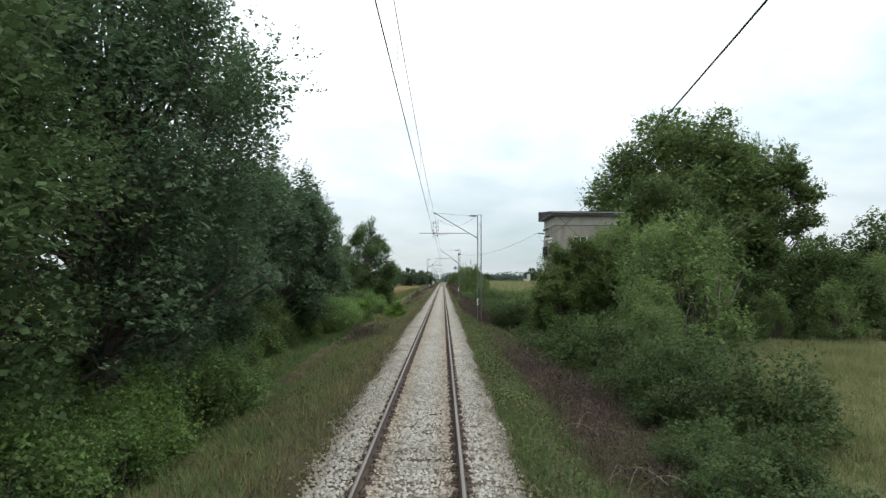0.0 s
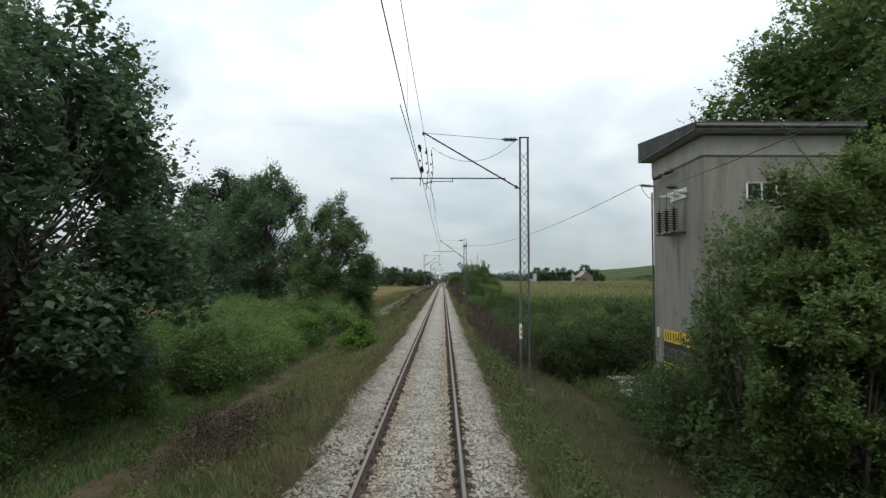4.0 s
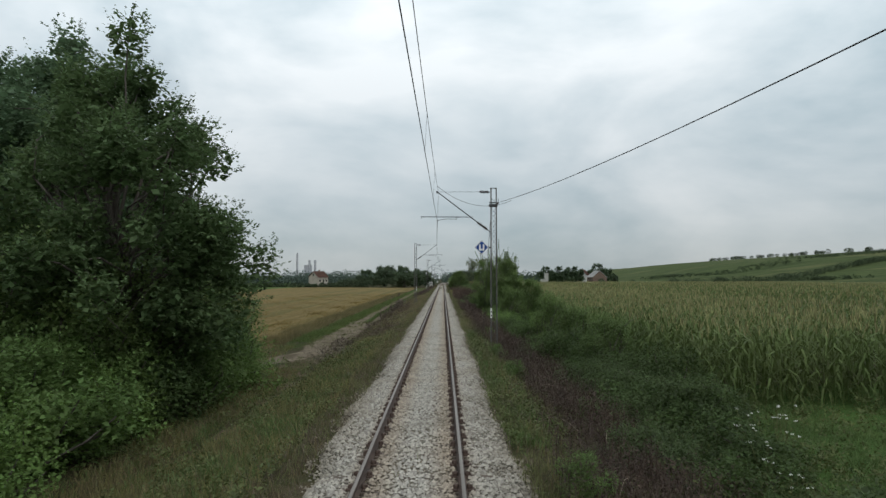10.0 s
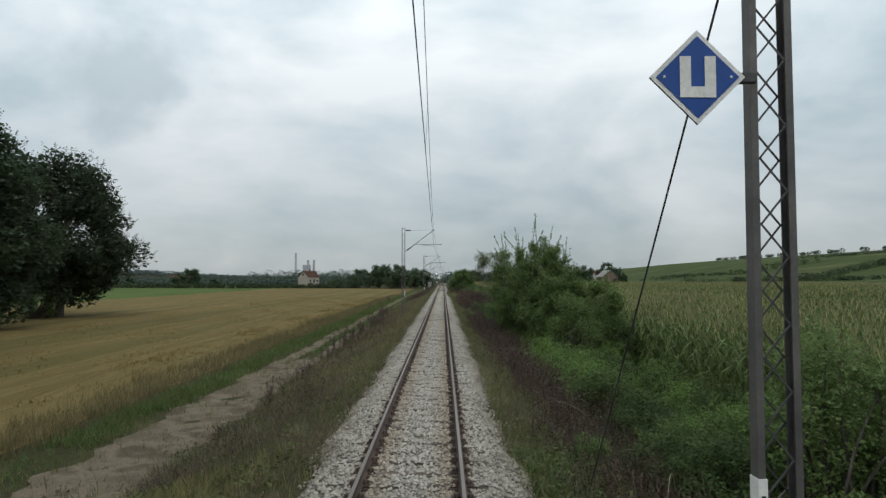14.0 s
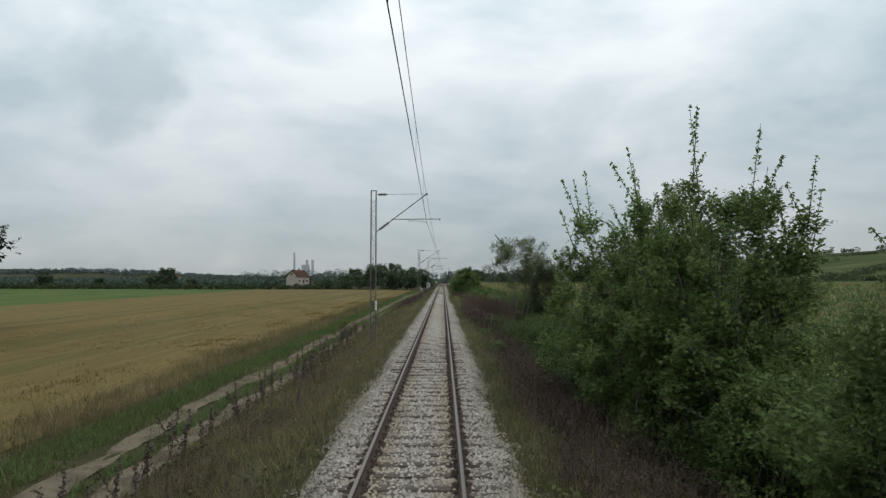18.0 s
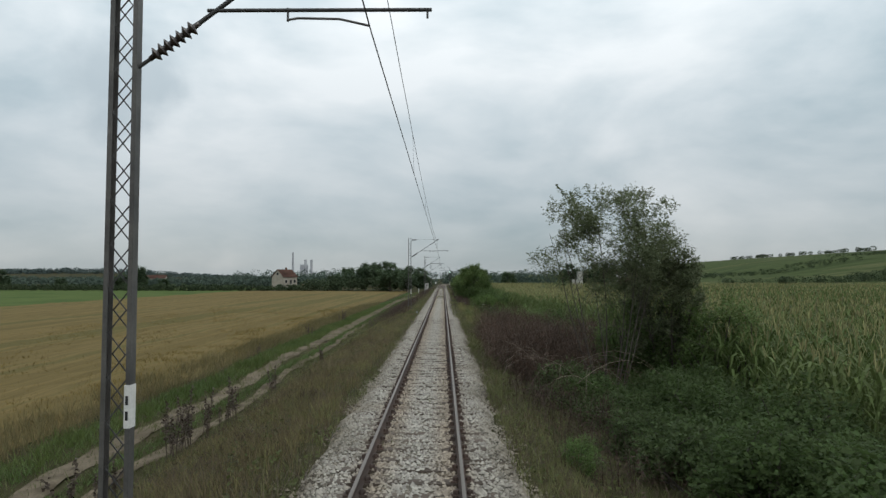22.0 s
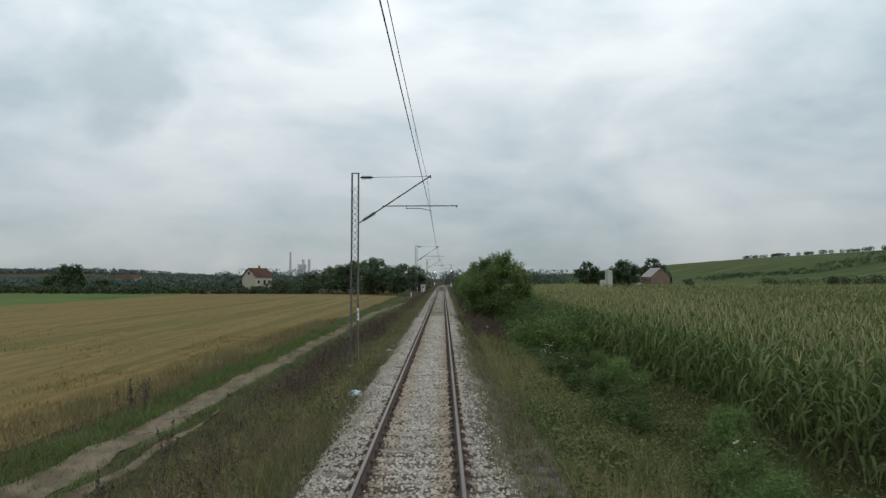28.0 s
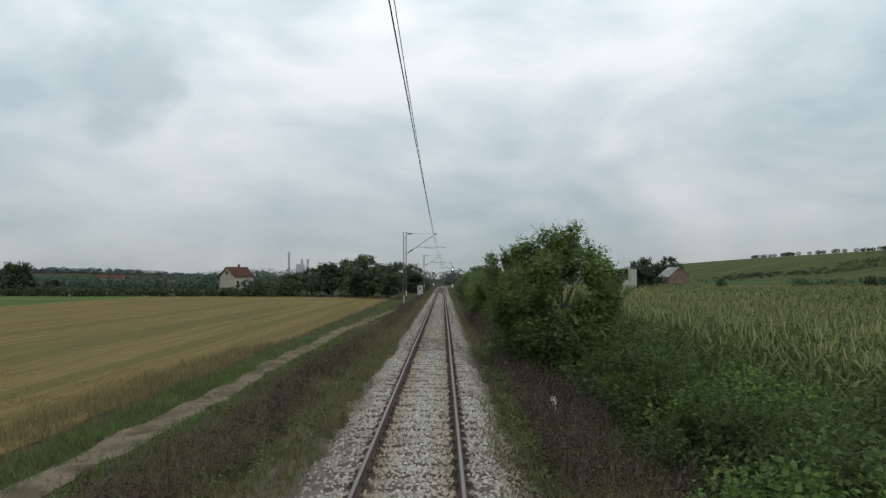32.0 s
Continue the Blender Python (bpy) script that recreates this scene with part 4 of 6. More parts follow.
# ---- transformer house ----
def transformer_house():
    t = thing("transformer_house", "grey rendered transformer tower with dark roof edge and graffiti", "transformer house")
    x0, x1, y0, y1, zb, zt = 8.42, 12.75, 44.7, 49.3, -1.6, 6.62
    cx, cy = (x0 + x1) / 2, (y0 + y1) / 2
    part("wall", box(x1 - x0, y1 - y0, zt - zb, (cx, cy, zb), 0.02), M_PLASTER, t, "stained grey cement render")
    part("plinth", box(x1 - x0 + 0.12, y1 - y0 + 0.12, 0.72, (cx, cy, zb - 0.1), 0.02), M_CONC, t)
    part("drip_edge", box(x1 - x0 + 0.02, y1 - y0 + 0.02, 0.05, (cx, cy, zt - 0.06), 0.005), M_DARKSTEEL, t)
    part("upper_wall", box(x1 - x0 + 0.08, y1 - y0 + 0.08, 0.62, (cx, cy, zt - 0.01), 0.02), M_PALEPLASTER, t, "paler band of render under the roof")
    # one-pitch roof: low over the near end, rising away from it
    ya, yb = y0 - 0.45, y1 + 0.45
    rise = math.degrees(math.atan2(0.5, yb - ya))

    def wedge(x, thick, a0, a1, b0, b1):
        """A plate in the y-z plane from ya (heights a0 to a1) to yb (heights b0 to b1)."""
        bm = bmesh.new()
        f = bm.faces.new([bm.verts.new((x, y, z)) for y, z in ((ya, a0), (yb, b0), (yb, b1), (ya, a1))])
        r = bmesh.ops.extrude_face_region(bm, geom=[f])
        bmesh.ops.translate(bm, vec=(thick, 0, 0), verts=[v for v in r["geom"] if isinstance(v, bmesh.types.BMVert)])
        bmesh.ops.recalc_face_normals(bm, faces=bm.faces)
        return bm
    part("roof", box(x1 - x0 + 0.84, yb - ya + 0.06, 0.06, (cx, cy, 7.74), 0.01, turn=pose(0, 0, 0, rise, 0, 0)), M_ROOFTIN, t, "sloping dark sheet roof")
    part("soffit", box(x1 - x0 + 0.7, y1 - y0 + 0.7, 0.06, (cx, cy, 7.27), 0.01), M_CONC, t)
    part("gutter", tube([(x0 - 0.38, ya - 0.02, 7.44), (x1 + 0.4, ya - 0.02, 7.42)], 0.06, 8), M_GALV, t)
    part("end_board", box(x1 - x0 + 0.74, 0.05, 0.2, (cx, ya + 0.04, 7.3), 0.01), M_GALV, t)
    for x in (x0 - 0.41, x1 + 0.36):
        fas = part("fascia", wedge(x, 0.05, 7.32, 7.5, 7.36, 7.99), M_ROOFTIN, t, "dark corrugated sheet roof edge")
        for k in range(30):
            f = (k + 0.5) / 30
            h = 0.16 + 0.45 * f
            part("rib", box(0.02, 0.05, h, (x - 0.01 if x < cx else x + 0.06, ya + (yb - ya) * f, 7.33 + 0.04 * f)), M_ROOFTIN, fas)
        part("edge_strip", box(0.07, yb - ya, 0.05, (x + 0.02, cy, 7.29), 0.008), M_GALV, fas)
    # louvred window in the end wall
    w = part("window", box(0.9, 0.06, 0.5, (10.2, y0 - 0.005, 5.25), 0.01), M_DARKGLASS, t, "small dark louvred window")
    part("window_frame", box(1.0, 0.05, 0.06, (10.2, y0 - 0.02, 5.75), 0.005), M_CONC, w)
    part("window_sill", box(1.05, 0.12, 0.06, (10.2, y0 - 0.04, 5.19), 0.01), M_CONC, w)
    for dx in (-0.47, -0.02, 0.43):
        part("window_bar", box(0.05, 0.05, 0.5, (10.2 + dx, y0 - 0.03, 5.25)), M_WHITE, w)
    # bracket, bushings and insulators on the wall towards the track
    rack = part("insulator_rack", box(0.06, 1.5, 0.06, (x0 - 0.12, 46.85, 4.33), 0.005), M_DARKSTEEL, t)
    for yy in (47.55, 46.85, 46.15):
        part("rack_arm", box(0.5, 0.05, 0.05, (x0 - 0.25, yy, 4.33)), M_DARKSTEEL, rack)
        insulator((x0 - 0.38, yy, 4.4), (x0 - 0.38, yy, 5.22), rack, 9, 0.14)
        b = part("wall_bushing", lathe([(0.05, 0), (0.09, 0.02), (0.05, 0.06), (0.09, 0.1), (0.05, 0.14), (0.09, 0.18), (0.05, 0.22), (0.03, 0.4)], (x0, yy - 0.12, 5.66), (-1, 0, 0.1)), M_WHITE, t, "white ribbed wall bushing")
        part("lead", tube(sag((x0 - 0.4, yy - 0.12, 5.68), (x0 - 0.38, yy, 5.22), 0.06, 6), 0.01, 5), M_WIRE, b)
    insulator((x0 - 0.05, 49.1, 6.3), (x0 - 0.55, 49.2, 6.36), t, 5, 0.07)
    insulator((x0 - 0.02, 46.8, 5.95), (x0 - 0.42, 46.7, 5.93), t, 5, 0.07)
    for yy in (48.6, 47.45):
        insulator((x0 - 0.2, yy, 6.52), (x0 - 0.2, yy - 0.72, 6.5), t, 6, 0.08)
    part("bushing_plate", box(0.03, 1.5, 0.34, (x0 - 0.012, 46.75, 5.5), 0.005), M_WHITE, t, "pale painted wall plate")
    part("drop_lead", tube(sag((x0 - 0.5, 49.2, 6.33), (x0 - 0.4, 47.43, 5.68), 0.25, 8), 0.01, 5), M_WIRE, t)
    part("conduit", tube([(x0 - 0.03, 49.35, 6.1), (x0 - 0.03, 49.35, -0.6)], 0.03), M_GALV, t)
    # paint bands with letters that cannot be told
    g = part("graffiti", box(0.004, 3.0, 0.42, (x0 - 0.004, 46.85, 0.62)), M_YELLOW, t, "yellow and black graffiti bands")
    part("black_band", box(0.005, 3.0, 0.72, (x0 - 0.0045, 46.85, -0.1)), M_BLACK, g)
    part("yellow_band", box(0.004, 2.95, 0.46, (x0 - 0.004, 46.85, -0.56)), M_YELLOW, g)
    for k in range(12):
        part("letter_bar", box(0.004, 0.10, 0.28, (x0 - 0.0095, 45.5 + k * 0.24, 0.69)), M_REDPAINT, g)
        part("letter_bar", box(0.004, 0.13, 0.38, (x0 - 0.0095, 45.5 + k * 0.24, 0.07)), M_GREYPAINT, g)
        part("letter_inset", box(0.004, 0.05, 0.2, (x0 - 0.0125, 45.5 + k * 0.24, 0.16)), M_BLACK, g)
    for k in range(6):
        part("letter_bar", box(0.004, 0.10, 0.34, (x0 - 0.0095, 45.45 + k * 0.22, -0.5)), M_REDPAINT, g)
    for k in range(5):
        part("scrawl", box(0.004, 0.05, 0.34, (x0 - 0.0095, 47.95 - k * 0.26, -0.96), turn=pose(0, 0, 0, 12 - 9 * (k % 3), 0, 0)), M_REDPAINT, g)

    def lettering(words, size, m, material):
        cu = bpy.data.curves.new("lettering", "FONT")
        cu.body, cu.size, cu.extrude, cu.space_character = words, size, 0.002, 1.05
        ob = bpy.data.objects.new("lettering", cu)
        me = bpy.data.meshes.new_from_object(ob)
        bpy.data.objects.remove(ob)
        me.materials.clear()
        me.materials.append(material)
        part("lettering", me, None, g).matrix_basis = m
    lettering("\u0421\u0422\u0415\u041f\u041e", 0.43, Matrix(((0, 0, -1, x0 - 0.011), (-1, 0, 0, 48.15), (0, 1, 0, -0.49), (0, 0, 0, 1))), M_REDPAINT)
    lettering("ULTRAS", 0.24, Matrix(((0, 0, -1, x0 - 0.006), (0, -1, 0, 49.12), (-1, 0, 0, 0.85), (0, 0, 0, 1))), M_BLACK)
    part("junction_box", box(0.08, 0.16, 0.34, (x0 - 0.04, 48.78, 0.72), 0.01), M_WHITE, t, "small white junction box")
    # doorstep slab
    part("door_slab", box(1.3, 3.4, 0.2, (7.65, 47.4, -1.42), 0.03), M_CONC, t, "cracked concrete apron")
    part("door_step", box(0.55, 1.3, 0.2, (8.02, 48.7, -1.23), 0.03), M_CONC, t)


transformer_house()


def paving_slab(x, y, w, d, turn):
    t = thing("paving_slab", "weathered concrete slab lying in the weeds by the transformer house", "concrete slab", pose(x, y, float(land(x, y)) + 0.03, 1.5, -1.0, turn), "loose slabs")
    part("slab", box(w, d, 0.1, (0, 0, 0), 0.015), M_CONC, t)


for x, y, w, d, turn in ((7.9, 50.6, 1.0, 0.75, 4), (8.95, 50.75, 1.0, 0.75, -3), (7.75, 51.5, 1.0, 0.7, 8), (9.0, 51.7, 0.9, 0.75, 2)):
    paving_slab(x, y, w, d, turn)


# ---- houses and far things ----
def house(label, m, w, d, wall_h, roof_h, wall, roof, windows, hip=0.0, chimney=True, gable_window=False):
    t = thing("house", label, "house", m)
    bm = box(w, d, wall_h, (0, 0, -0.6))
    part("wall", bm, wall, t)
    bm = bmesh.new()
    o = 0.45
    zb, zr = wall_h - 0.65, wall_h - 0.6 + roof_h
    a = [bm.verts.new(p) for p in ((-w / 2 - o, -d / 2 - o, zb), (w / 2 + o, -d / 2 - o, zb), (w / 2 + o, d / 2 + o, zb), (-w / 2 - o, d / 2 + o, zb))]
    r = [bm.verts.new((-w / 2 - o + hip, 0, zr)), bm.verts.new((w / 2 + o - hip, 0, zr))]
    for f in ((a[0], a[1], r[1], r[0]), (a[2], a[3], r[0], r[1])) + (((a[1], a[2], r[1]), (a[3], a[0], r[0])) if hip else ()):
        bm.faces.new(f)
    bmesh.ops.solidify(bm, geom=bm.faces[:], thickness=0.16)
    rf = part("roof", bm, roof, t)
    if hip == 0:
        for s in (-1, 1):
            bm = bmesh.new()
            v = [bm.verts.new(p) for p in ((s * (w / 2 - 0.02), -d / 2, wall_h - 0.62), (s * (w / 2 - 0.02), d / 2, wall_h - 0.62), (s * (w / 2 - 0.02), 0, zr - 0.25))]
            f = bm.faces.new(v)
            g = bmesh.ops.extrude_face_region(bm, geom=[f])
            bmesh.ops.translate(bm, vec=(-s * 0.2, 0, 0), verts=[q for q in g["geom"] if isinstance(q, bmesh.types.BMVert)])
            part("gable", bm, wall, t)
    if chimney:
        part("chimney", box(0.6, 0.6, 1.6, (w * 0.15, 0.4, zr - 0.7), 0.02), roof, rf)
    if gable_window:
        part("window", box(0.1, 0.9, 1.1, (-w / 2 - 0.02, 0, wall_h + 0.2)), M_DARKGLASS, t, "dark window")
    for x, z, ww, hh in windows:
        wi = part("window", box(ww, 0.08, hh, (x, -d / 2 - 0.01, z)), M_DARKGLASS, t, "dark window")
        part("window_frame", box(ww + 0.16, 0.06, 0.08, (x, -d / 2 - 0.02, z + hh)), M_WHITE, wi)
        part("window_sill", box(ww + 0.2, 0.14, 0.06, (x, -d / 2 - 0.04, z - 0.06)), M_WHITE, wi)
    return t


def at(x, y, turn=0.0, s=1.0, sink=0.0, sz=None):
    return pose(x, y, float(land(x, y)) - sink, 0, 0, turn) @ Matrix.Diagonal((s, s, sz or s, 1))


house("cream two-storey farmhouse with a red tiled roof", pose(-71.0, 429, -0.7, 0, 0, 60), 8.6, 7.0, 4.6, 3.4, M_WALLCREAM, M_ROOFTILE,
      ((-2.6, 1.4, 1.1, 1.3), (0.3, 0.9, 1.0, 2.0), (2.8, 1.4, 1.1, 1.3)), gable_window=True)
house("low brick barn with a pale sheet roof", pose(105.5, 498, 0.6, 0, 0, -75), 8, 10.5, 3.4, 4.4, M_BRICK, M_WALLWHITE, ((-1.6, 0.8, 1, 1.1), (1.6, 0.8, 1, 1.1)), chimney=False)
house("white farmhouse with a red gable roof", pose(101, 522, 0.0, 0, 0, 60), 10, 9, 5.5, 4.0, M_WALLWHITE, M_ROOFTILE, ((-2, 1.5, 1, 1.3), (2, 1.5, 1, 1.3)))
house("low barn with a brown-red roof behind trees", pose(-225, 640, 0, 0, 0, 10), 16, 9, 3.2, 2.6, M_WALLCREAM, M_ROOFTILE, ((-3, 0.8, 1, 1.1),), chimney=False)


def silo_wall():
    t = thing("concrete_silo", "tall narrow concrete slab beside farm trees", "concrete slab", pose(52, 382, -1.0, 0, 0, 20))
    part("slab", box(1.9, 1.3, 6.6, (0, 0, -0.3), 0.05), M_CONC, t)
    part("low_wall", box(2.4, 0.3, 3.6, (-2.1, 0, -0.3), 0.03), M_CONC, t)


silo_wall()


def power_station():
    t = thing("power_station", "hazy power station with a banded chimney far off", "power station", pose(-610, 2750, 10))
    pr = [(5.2, 0), (3.4, 98)]
    c = part("banded_chimney", lathe(pr, (-8, 0, 0), sides=16), M_FARSTACK, t, "tall chimney with red and white bands")
    for k in range(4):
        z = 62 + k * 10
        part("red_band", lathe([(4.3 - 0.02 * (z - 50), z), (4.2 - 0.02 * (z - 50), z + 5)], (-8, 0, 0), sides=16), M_ROOFTILE, c)
    for x in (44, 68):
        part("chimney", lathe([(5.5, 0), (5.0, 68)], (x, 0, 0), sides=16), M_FARSTACK, t)
    part("boiler_house", box(26, 40, 48, (34, 20, 0), 0.5), M_FARSTACK, t)


power_station()


def relay_hut():
    t = thing("relay_cabinet", "small pale grey relay cabinet beside the track", "relay cabinet", pose(-5.4, 372, float(land(-5.4, 372))))
    part("body", box(1.3, 0.9, 1.9, (0, 0, 0.25), 0.03), M_WALLWHITE, t)
    part("roof", box(1.5, 1.1, 0.12, (0, 0, 2.15), 0.03), M_CONC, t)
    part("base", box(1.4, 1.0, 0.4, (0, 0, -0.1), 0.02), M_CONC, t)
    d = part("door", box(1.0, 0.04, 1.5, (0, -0.46, 0.4), 0.01), M_CONC, t)
    part("door_sign", box(0.35, 0.02, 0.35, (0, -0.49, 1.3)), M_BLACK, d)
    part("vent_pipe", tube([(0.3, 0, 2.2), (0.3, 0, 3.2)], 0.04), M_GALV, t)


relay_hut()


def colour_light(x, y, z, lit, label):
    g = float(land(x, y))
    t = thing("signal_post", label, "railway signal", pose(x, y, g), "railway signals")
    part("post", tube([(0, 0, -0.3), (0, 0, z - g)], 0.06, 8), M_GALV, t)
    part("ladder", box(0.3, 0.04, z - g - 0.6, (0, 0.2, 0.2)), M_DARKSTEEL, t)
    h = part("head", box(0.5, 0.3, 1.1, (0, 0, z - g - 0.6), 0.04), M_BLACK, t)
    part("hood", box(0.34, 0.3, 0.06, (0, -0.25, z - g + 0.2)), M_BLACK, h)
    part("lens", lathe([(0.13, 0), (0.12, 0.03), (0, 0.04)], (0, -0.16, z - g), (0, -1, 0)), M_SIGNAL if lit else M_DARKGLASS, h, "glowing pale green lens" if lit else "dark lens")
    part("marker_plate", box(0.35, 0.03, 0.9, (0, -0.1, 1.0)), M_WHITE, t)


colour_light(2.9, 368, 5.0, True, "colour light signal showing pale green beside the track")
colour_light(-1.9 - 0.9, 430, 5.2, True, "colour light signal showing pale green far ahead")


def marker_post(x, y, h, label):
    t = thing("marker_post", label, "marker post", at(x, y), "marker posts")
    part("post", box(0.13, 0.13, h, (0, 0, -0.1), 0.015), M_WHITE, t)
    part("cap", box(0.11, 0.11, 0.03, (0, 0, h - 0.1)), M_CONC, t)


for x, y, h in ((3.3, 226, 0.75), (-4.2, 338, 1.4), (4.0, 352, 1.6), (-6.2, 318, 1.5)):
    marker_post(x, y, h, "white marker post in the verge")


def stump(x, y):
    t = thing("wooden_stake", "short dark wooden stake in the weeds", "stake", at(x, y))
    part("stake", tube([(0, 0, -0.2), (0.01, 0, 0.3), (0.03, 0.02, 0.55)], [0.055, 0.05, 0.04], 7), M_BARK, t)


stump(-3.55, 135)


def bag(x, y):
    t = thing("plastic_bag", "crumpled pale blue plastic bag on the ballast edge", "plastic bag", pose(x, y, float(bed_height(x, y)) + 0.2))
    bm = bmesh.new()
    bmesh.ops.create_icosphere(bm, subdivisions=3, radius=0.22)
    for v in bm.verts:
        v.co *= 0.8 + 0.45 * noise.noise(v.co * 14)
        v.co.z *= 0.7
    part("film", bm, M_BAGBLUE, t)
    part("white_patch", box(0.09, 0.06, 0.02, (0.02, -0.05, 0.12), 0.006), M_WHITE, t)


bag(-1.98, 203.0)
bag(-1.96, 213.8)


# ---- plants ----
def crown_leaves(clumps, radii, n, leaf, rng, wide=0.5, core=1.7, spray=9):
    """Leafy twigs that point out and up from every clump, over wider sprays deeper inside."""
    m = n // spray
    k = rng.choice(len(clumps), m, p=radii ** 2 / (radii ** 2).sum())
    d = rng.normal(size=(m, 3))
    d[:, 2] += 0.25
    d /= np.linalg.norm(d, axis=1)[:, None]
    foot = clumps[k] + d * (radii[k] * rng.uniform(0.3, 0.85, m))[:, None]
    way = d + np.array([0, 0, 0.45]) + 0.35 * rng.normal(size=(m, 3))
    way /= np.linalg.norm(way, axis=1)[:, None]
    f = rng.random((m, spray, 1))
    long = (np.minimum(radii[k], 1.1) * rng.uniform(0.22, 0.5, m) + leaf)[:, None, None]
    C = foot[:, None] + way[:, None] * long * f + rng.normal(size=(m, spray, 3)) * leaf * 0.42 * (1.25 - f)
    size = (leaf * (1.2 - 0.45 * f)).ravel()
    V, F = leaves(C.reshape(-1, 3), size, rng, wide, 1.0, np.repeat(way, spray, 0))
    if not core:
        return V, F
    m = int(n * 0.5)
    k = rng.choice(len(clumps), m, p=radii ** 2 / (radii ** 2).sum())
    W, G = leaves(clumps[k] * np.array([0.95, 0.95, 0.98]) + in_ball(m, rng) * radii[k][:, None] * 0.8, np.full(m, leaf * core), rng, 0.7, 1.0)
    return joined([(V, F), (W, G)])


def limb(a, b, r0, rng, bow=0.12, n=5):
    a, b = np.asarray(a, float), np.asarray(b, float)
    f = np.linspace(0, 1, n)[:, None]
    L = np.linalg.norm(b - a)
    P = a + (b - a) * f + np.sin(f * np.pi) * rng.normal(size=3) * bow * L + rng.normal(size=(n, 3)) * 0.025 * L * np.sin(f * np.pi)
    return tube(P, np.linspace(r0, r0 * 0.25, n), 5)


def tree(name, label, m, height, radius, clear, seed, crown, leaf=0.2, n=9000, clumps=46, lump=0.27, r0=None, fill=0.2, squash=1.0, bark=None, stems=1, spread=0.0, core=1.8, shoots=0, taper=0.35, wide=0.5, reach=1.0, category="tree", group=""):
    """A tree: a tapered trunk with limbs to every clump of leaves, and an uneven crown of those clumps."""
    rng = np.random.default_rng(seed)
    hz = (height - clear) / 2
    C = in_ball(clumps, rng, fill) * np.array([radius, radius, hz]) * rng.uniform(0.75, 1.06, (clumps, 1))
    C[:, :2] *= (1.0 + 0.35 * taper - taper * np.clip(C[:, 2:] / hz, -1, 1)) * squash
    C[:, 2] += clear + hz
    R = rng.uniform(0.6, 1.25, clumps) * radius * lump
    r0 = r0 or 0.02 * height + 0.05
    wood = []
    for s in range(stems):
        a = 6.28 * s / stems + seed
        foot = np.array([math.cos(a), math.sin(a), 0]) * (0.25 if stems > 1 else 0)
        head = np.array([math.cos(a) * spread, math.sin(a) * spread, clear + hz * 1.2])
        nst = 7
        f = np.linspace(0, 1, nst)[:, None]
        P = foot + (head - foot) * f + np.sin(f * 5 + s) * np.array([[0.03, 0.02, 0]]) * height * 0.5
        P[0, 2] = -0.3
        rr = np.linspace(r0, r0 * 0.25, nst)
        rr[0] = r0 * 1.4
        wood.append(tube(P, rr, 8))
        for k in range(s, clumps, stems):
            hgt = min(max(0.55 * C[k, 2], clear * 0.55), clear + hz)
            fr = hgt / max(head[2], 0.1)
            base = foot + (head - foot) * min(fr, 0.98)
            wood.append(limb(base, C[k], r0 * 0.2, rng))
    t = thing(name, label, category, m, group)
    lv = [crown_leaves(C, R, n, leaf, rng, wide, core)]
    for k in range(shoots):
        c = C[rng.integers(clumps)]
        if c[2] < clear + hz * 0.9:
            continue
        tip = c + np.array([rng.normal() * 0.075, rng.normal() * 0.075, rng.uniform(0.07, 0.16) * reach]) * min(height, 7.0)
        f = np.linspace(0, 1, 5)[:, None]
        wood.append(tube(c + (tip - c) * f, np.linspace(0.016, 0.004, 5), 5))
        g = rng.random(70)[:, None]
        lv.append(leaves(c + (tip - c) * g + rng.normal(size=(70, 3)) * 0.07 * (1.2 - g), np.full(70, leaf * 0.9), rng))
    part("trunk", joined(wood), bark or M_BARK, t)
    part("crown", joined(lv), crown, t)
    return t


def bush(name, label, m, radius, height, seed, crown, leaf=0.13, n=4600, clumps=26, shoots=6, category="bush", group=""):
    """A bush: many stems from the ground, leaf clumps from the foot up, and some shoots that stand out."""
    rng = np.random.default_rng(seed)
    C = in_ball(clumps, rng, 0.35)
    C[:, 2] = np.abs(C[:, 2])
    C *= np.array([radius, radius, height * 0.82]) * rng.uniform(0.7, 1.05, (clumps, 1))
    C[:, 2] += 0.12 * height
    R = rng.uniform(0.6, 1.2, clumps) * radius * 0.34
    wood = [limb((rng.uniform(-0.2, 0.2), rng.uniform(-0.2, 0.2), -0.15), c, 0.02 + 0.008 * height, rng, 0.1, 4) for c in C]
    lv = [crown_leaves(C, R, n, leaf, rng, core=1.5)]
    for k in range(shoots):
        c = C[rng.integers(clumps)]
        if c[2] < 0.45 * height:
            continue
        tip = c + np.array([rng.normal() * 0.18, rng.normal() * 0.18, rng.uniform(0.14, 0.3)]) * height
        f = np.linspace(0, 1, 5)[:, None]
        wood.append(tube(c + (tip - c) * f, np.linspace(0.014, 0.004, 5), 5))
        g = rng.random(60)[:, None]
        lv.append(leaves(c + (tip - c) * g + rng.normal(size=(60, 3)) * 0.05 * (1.3 - g), np.full(60, leaf * 0.9), rng))
    t = thing(name, label, category, m, group)
    part("wood", joined(wood), M_BARK, t)
    part("foliage", joined(lv), crown, t)
    return t


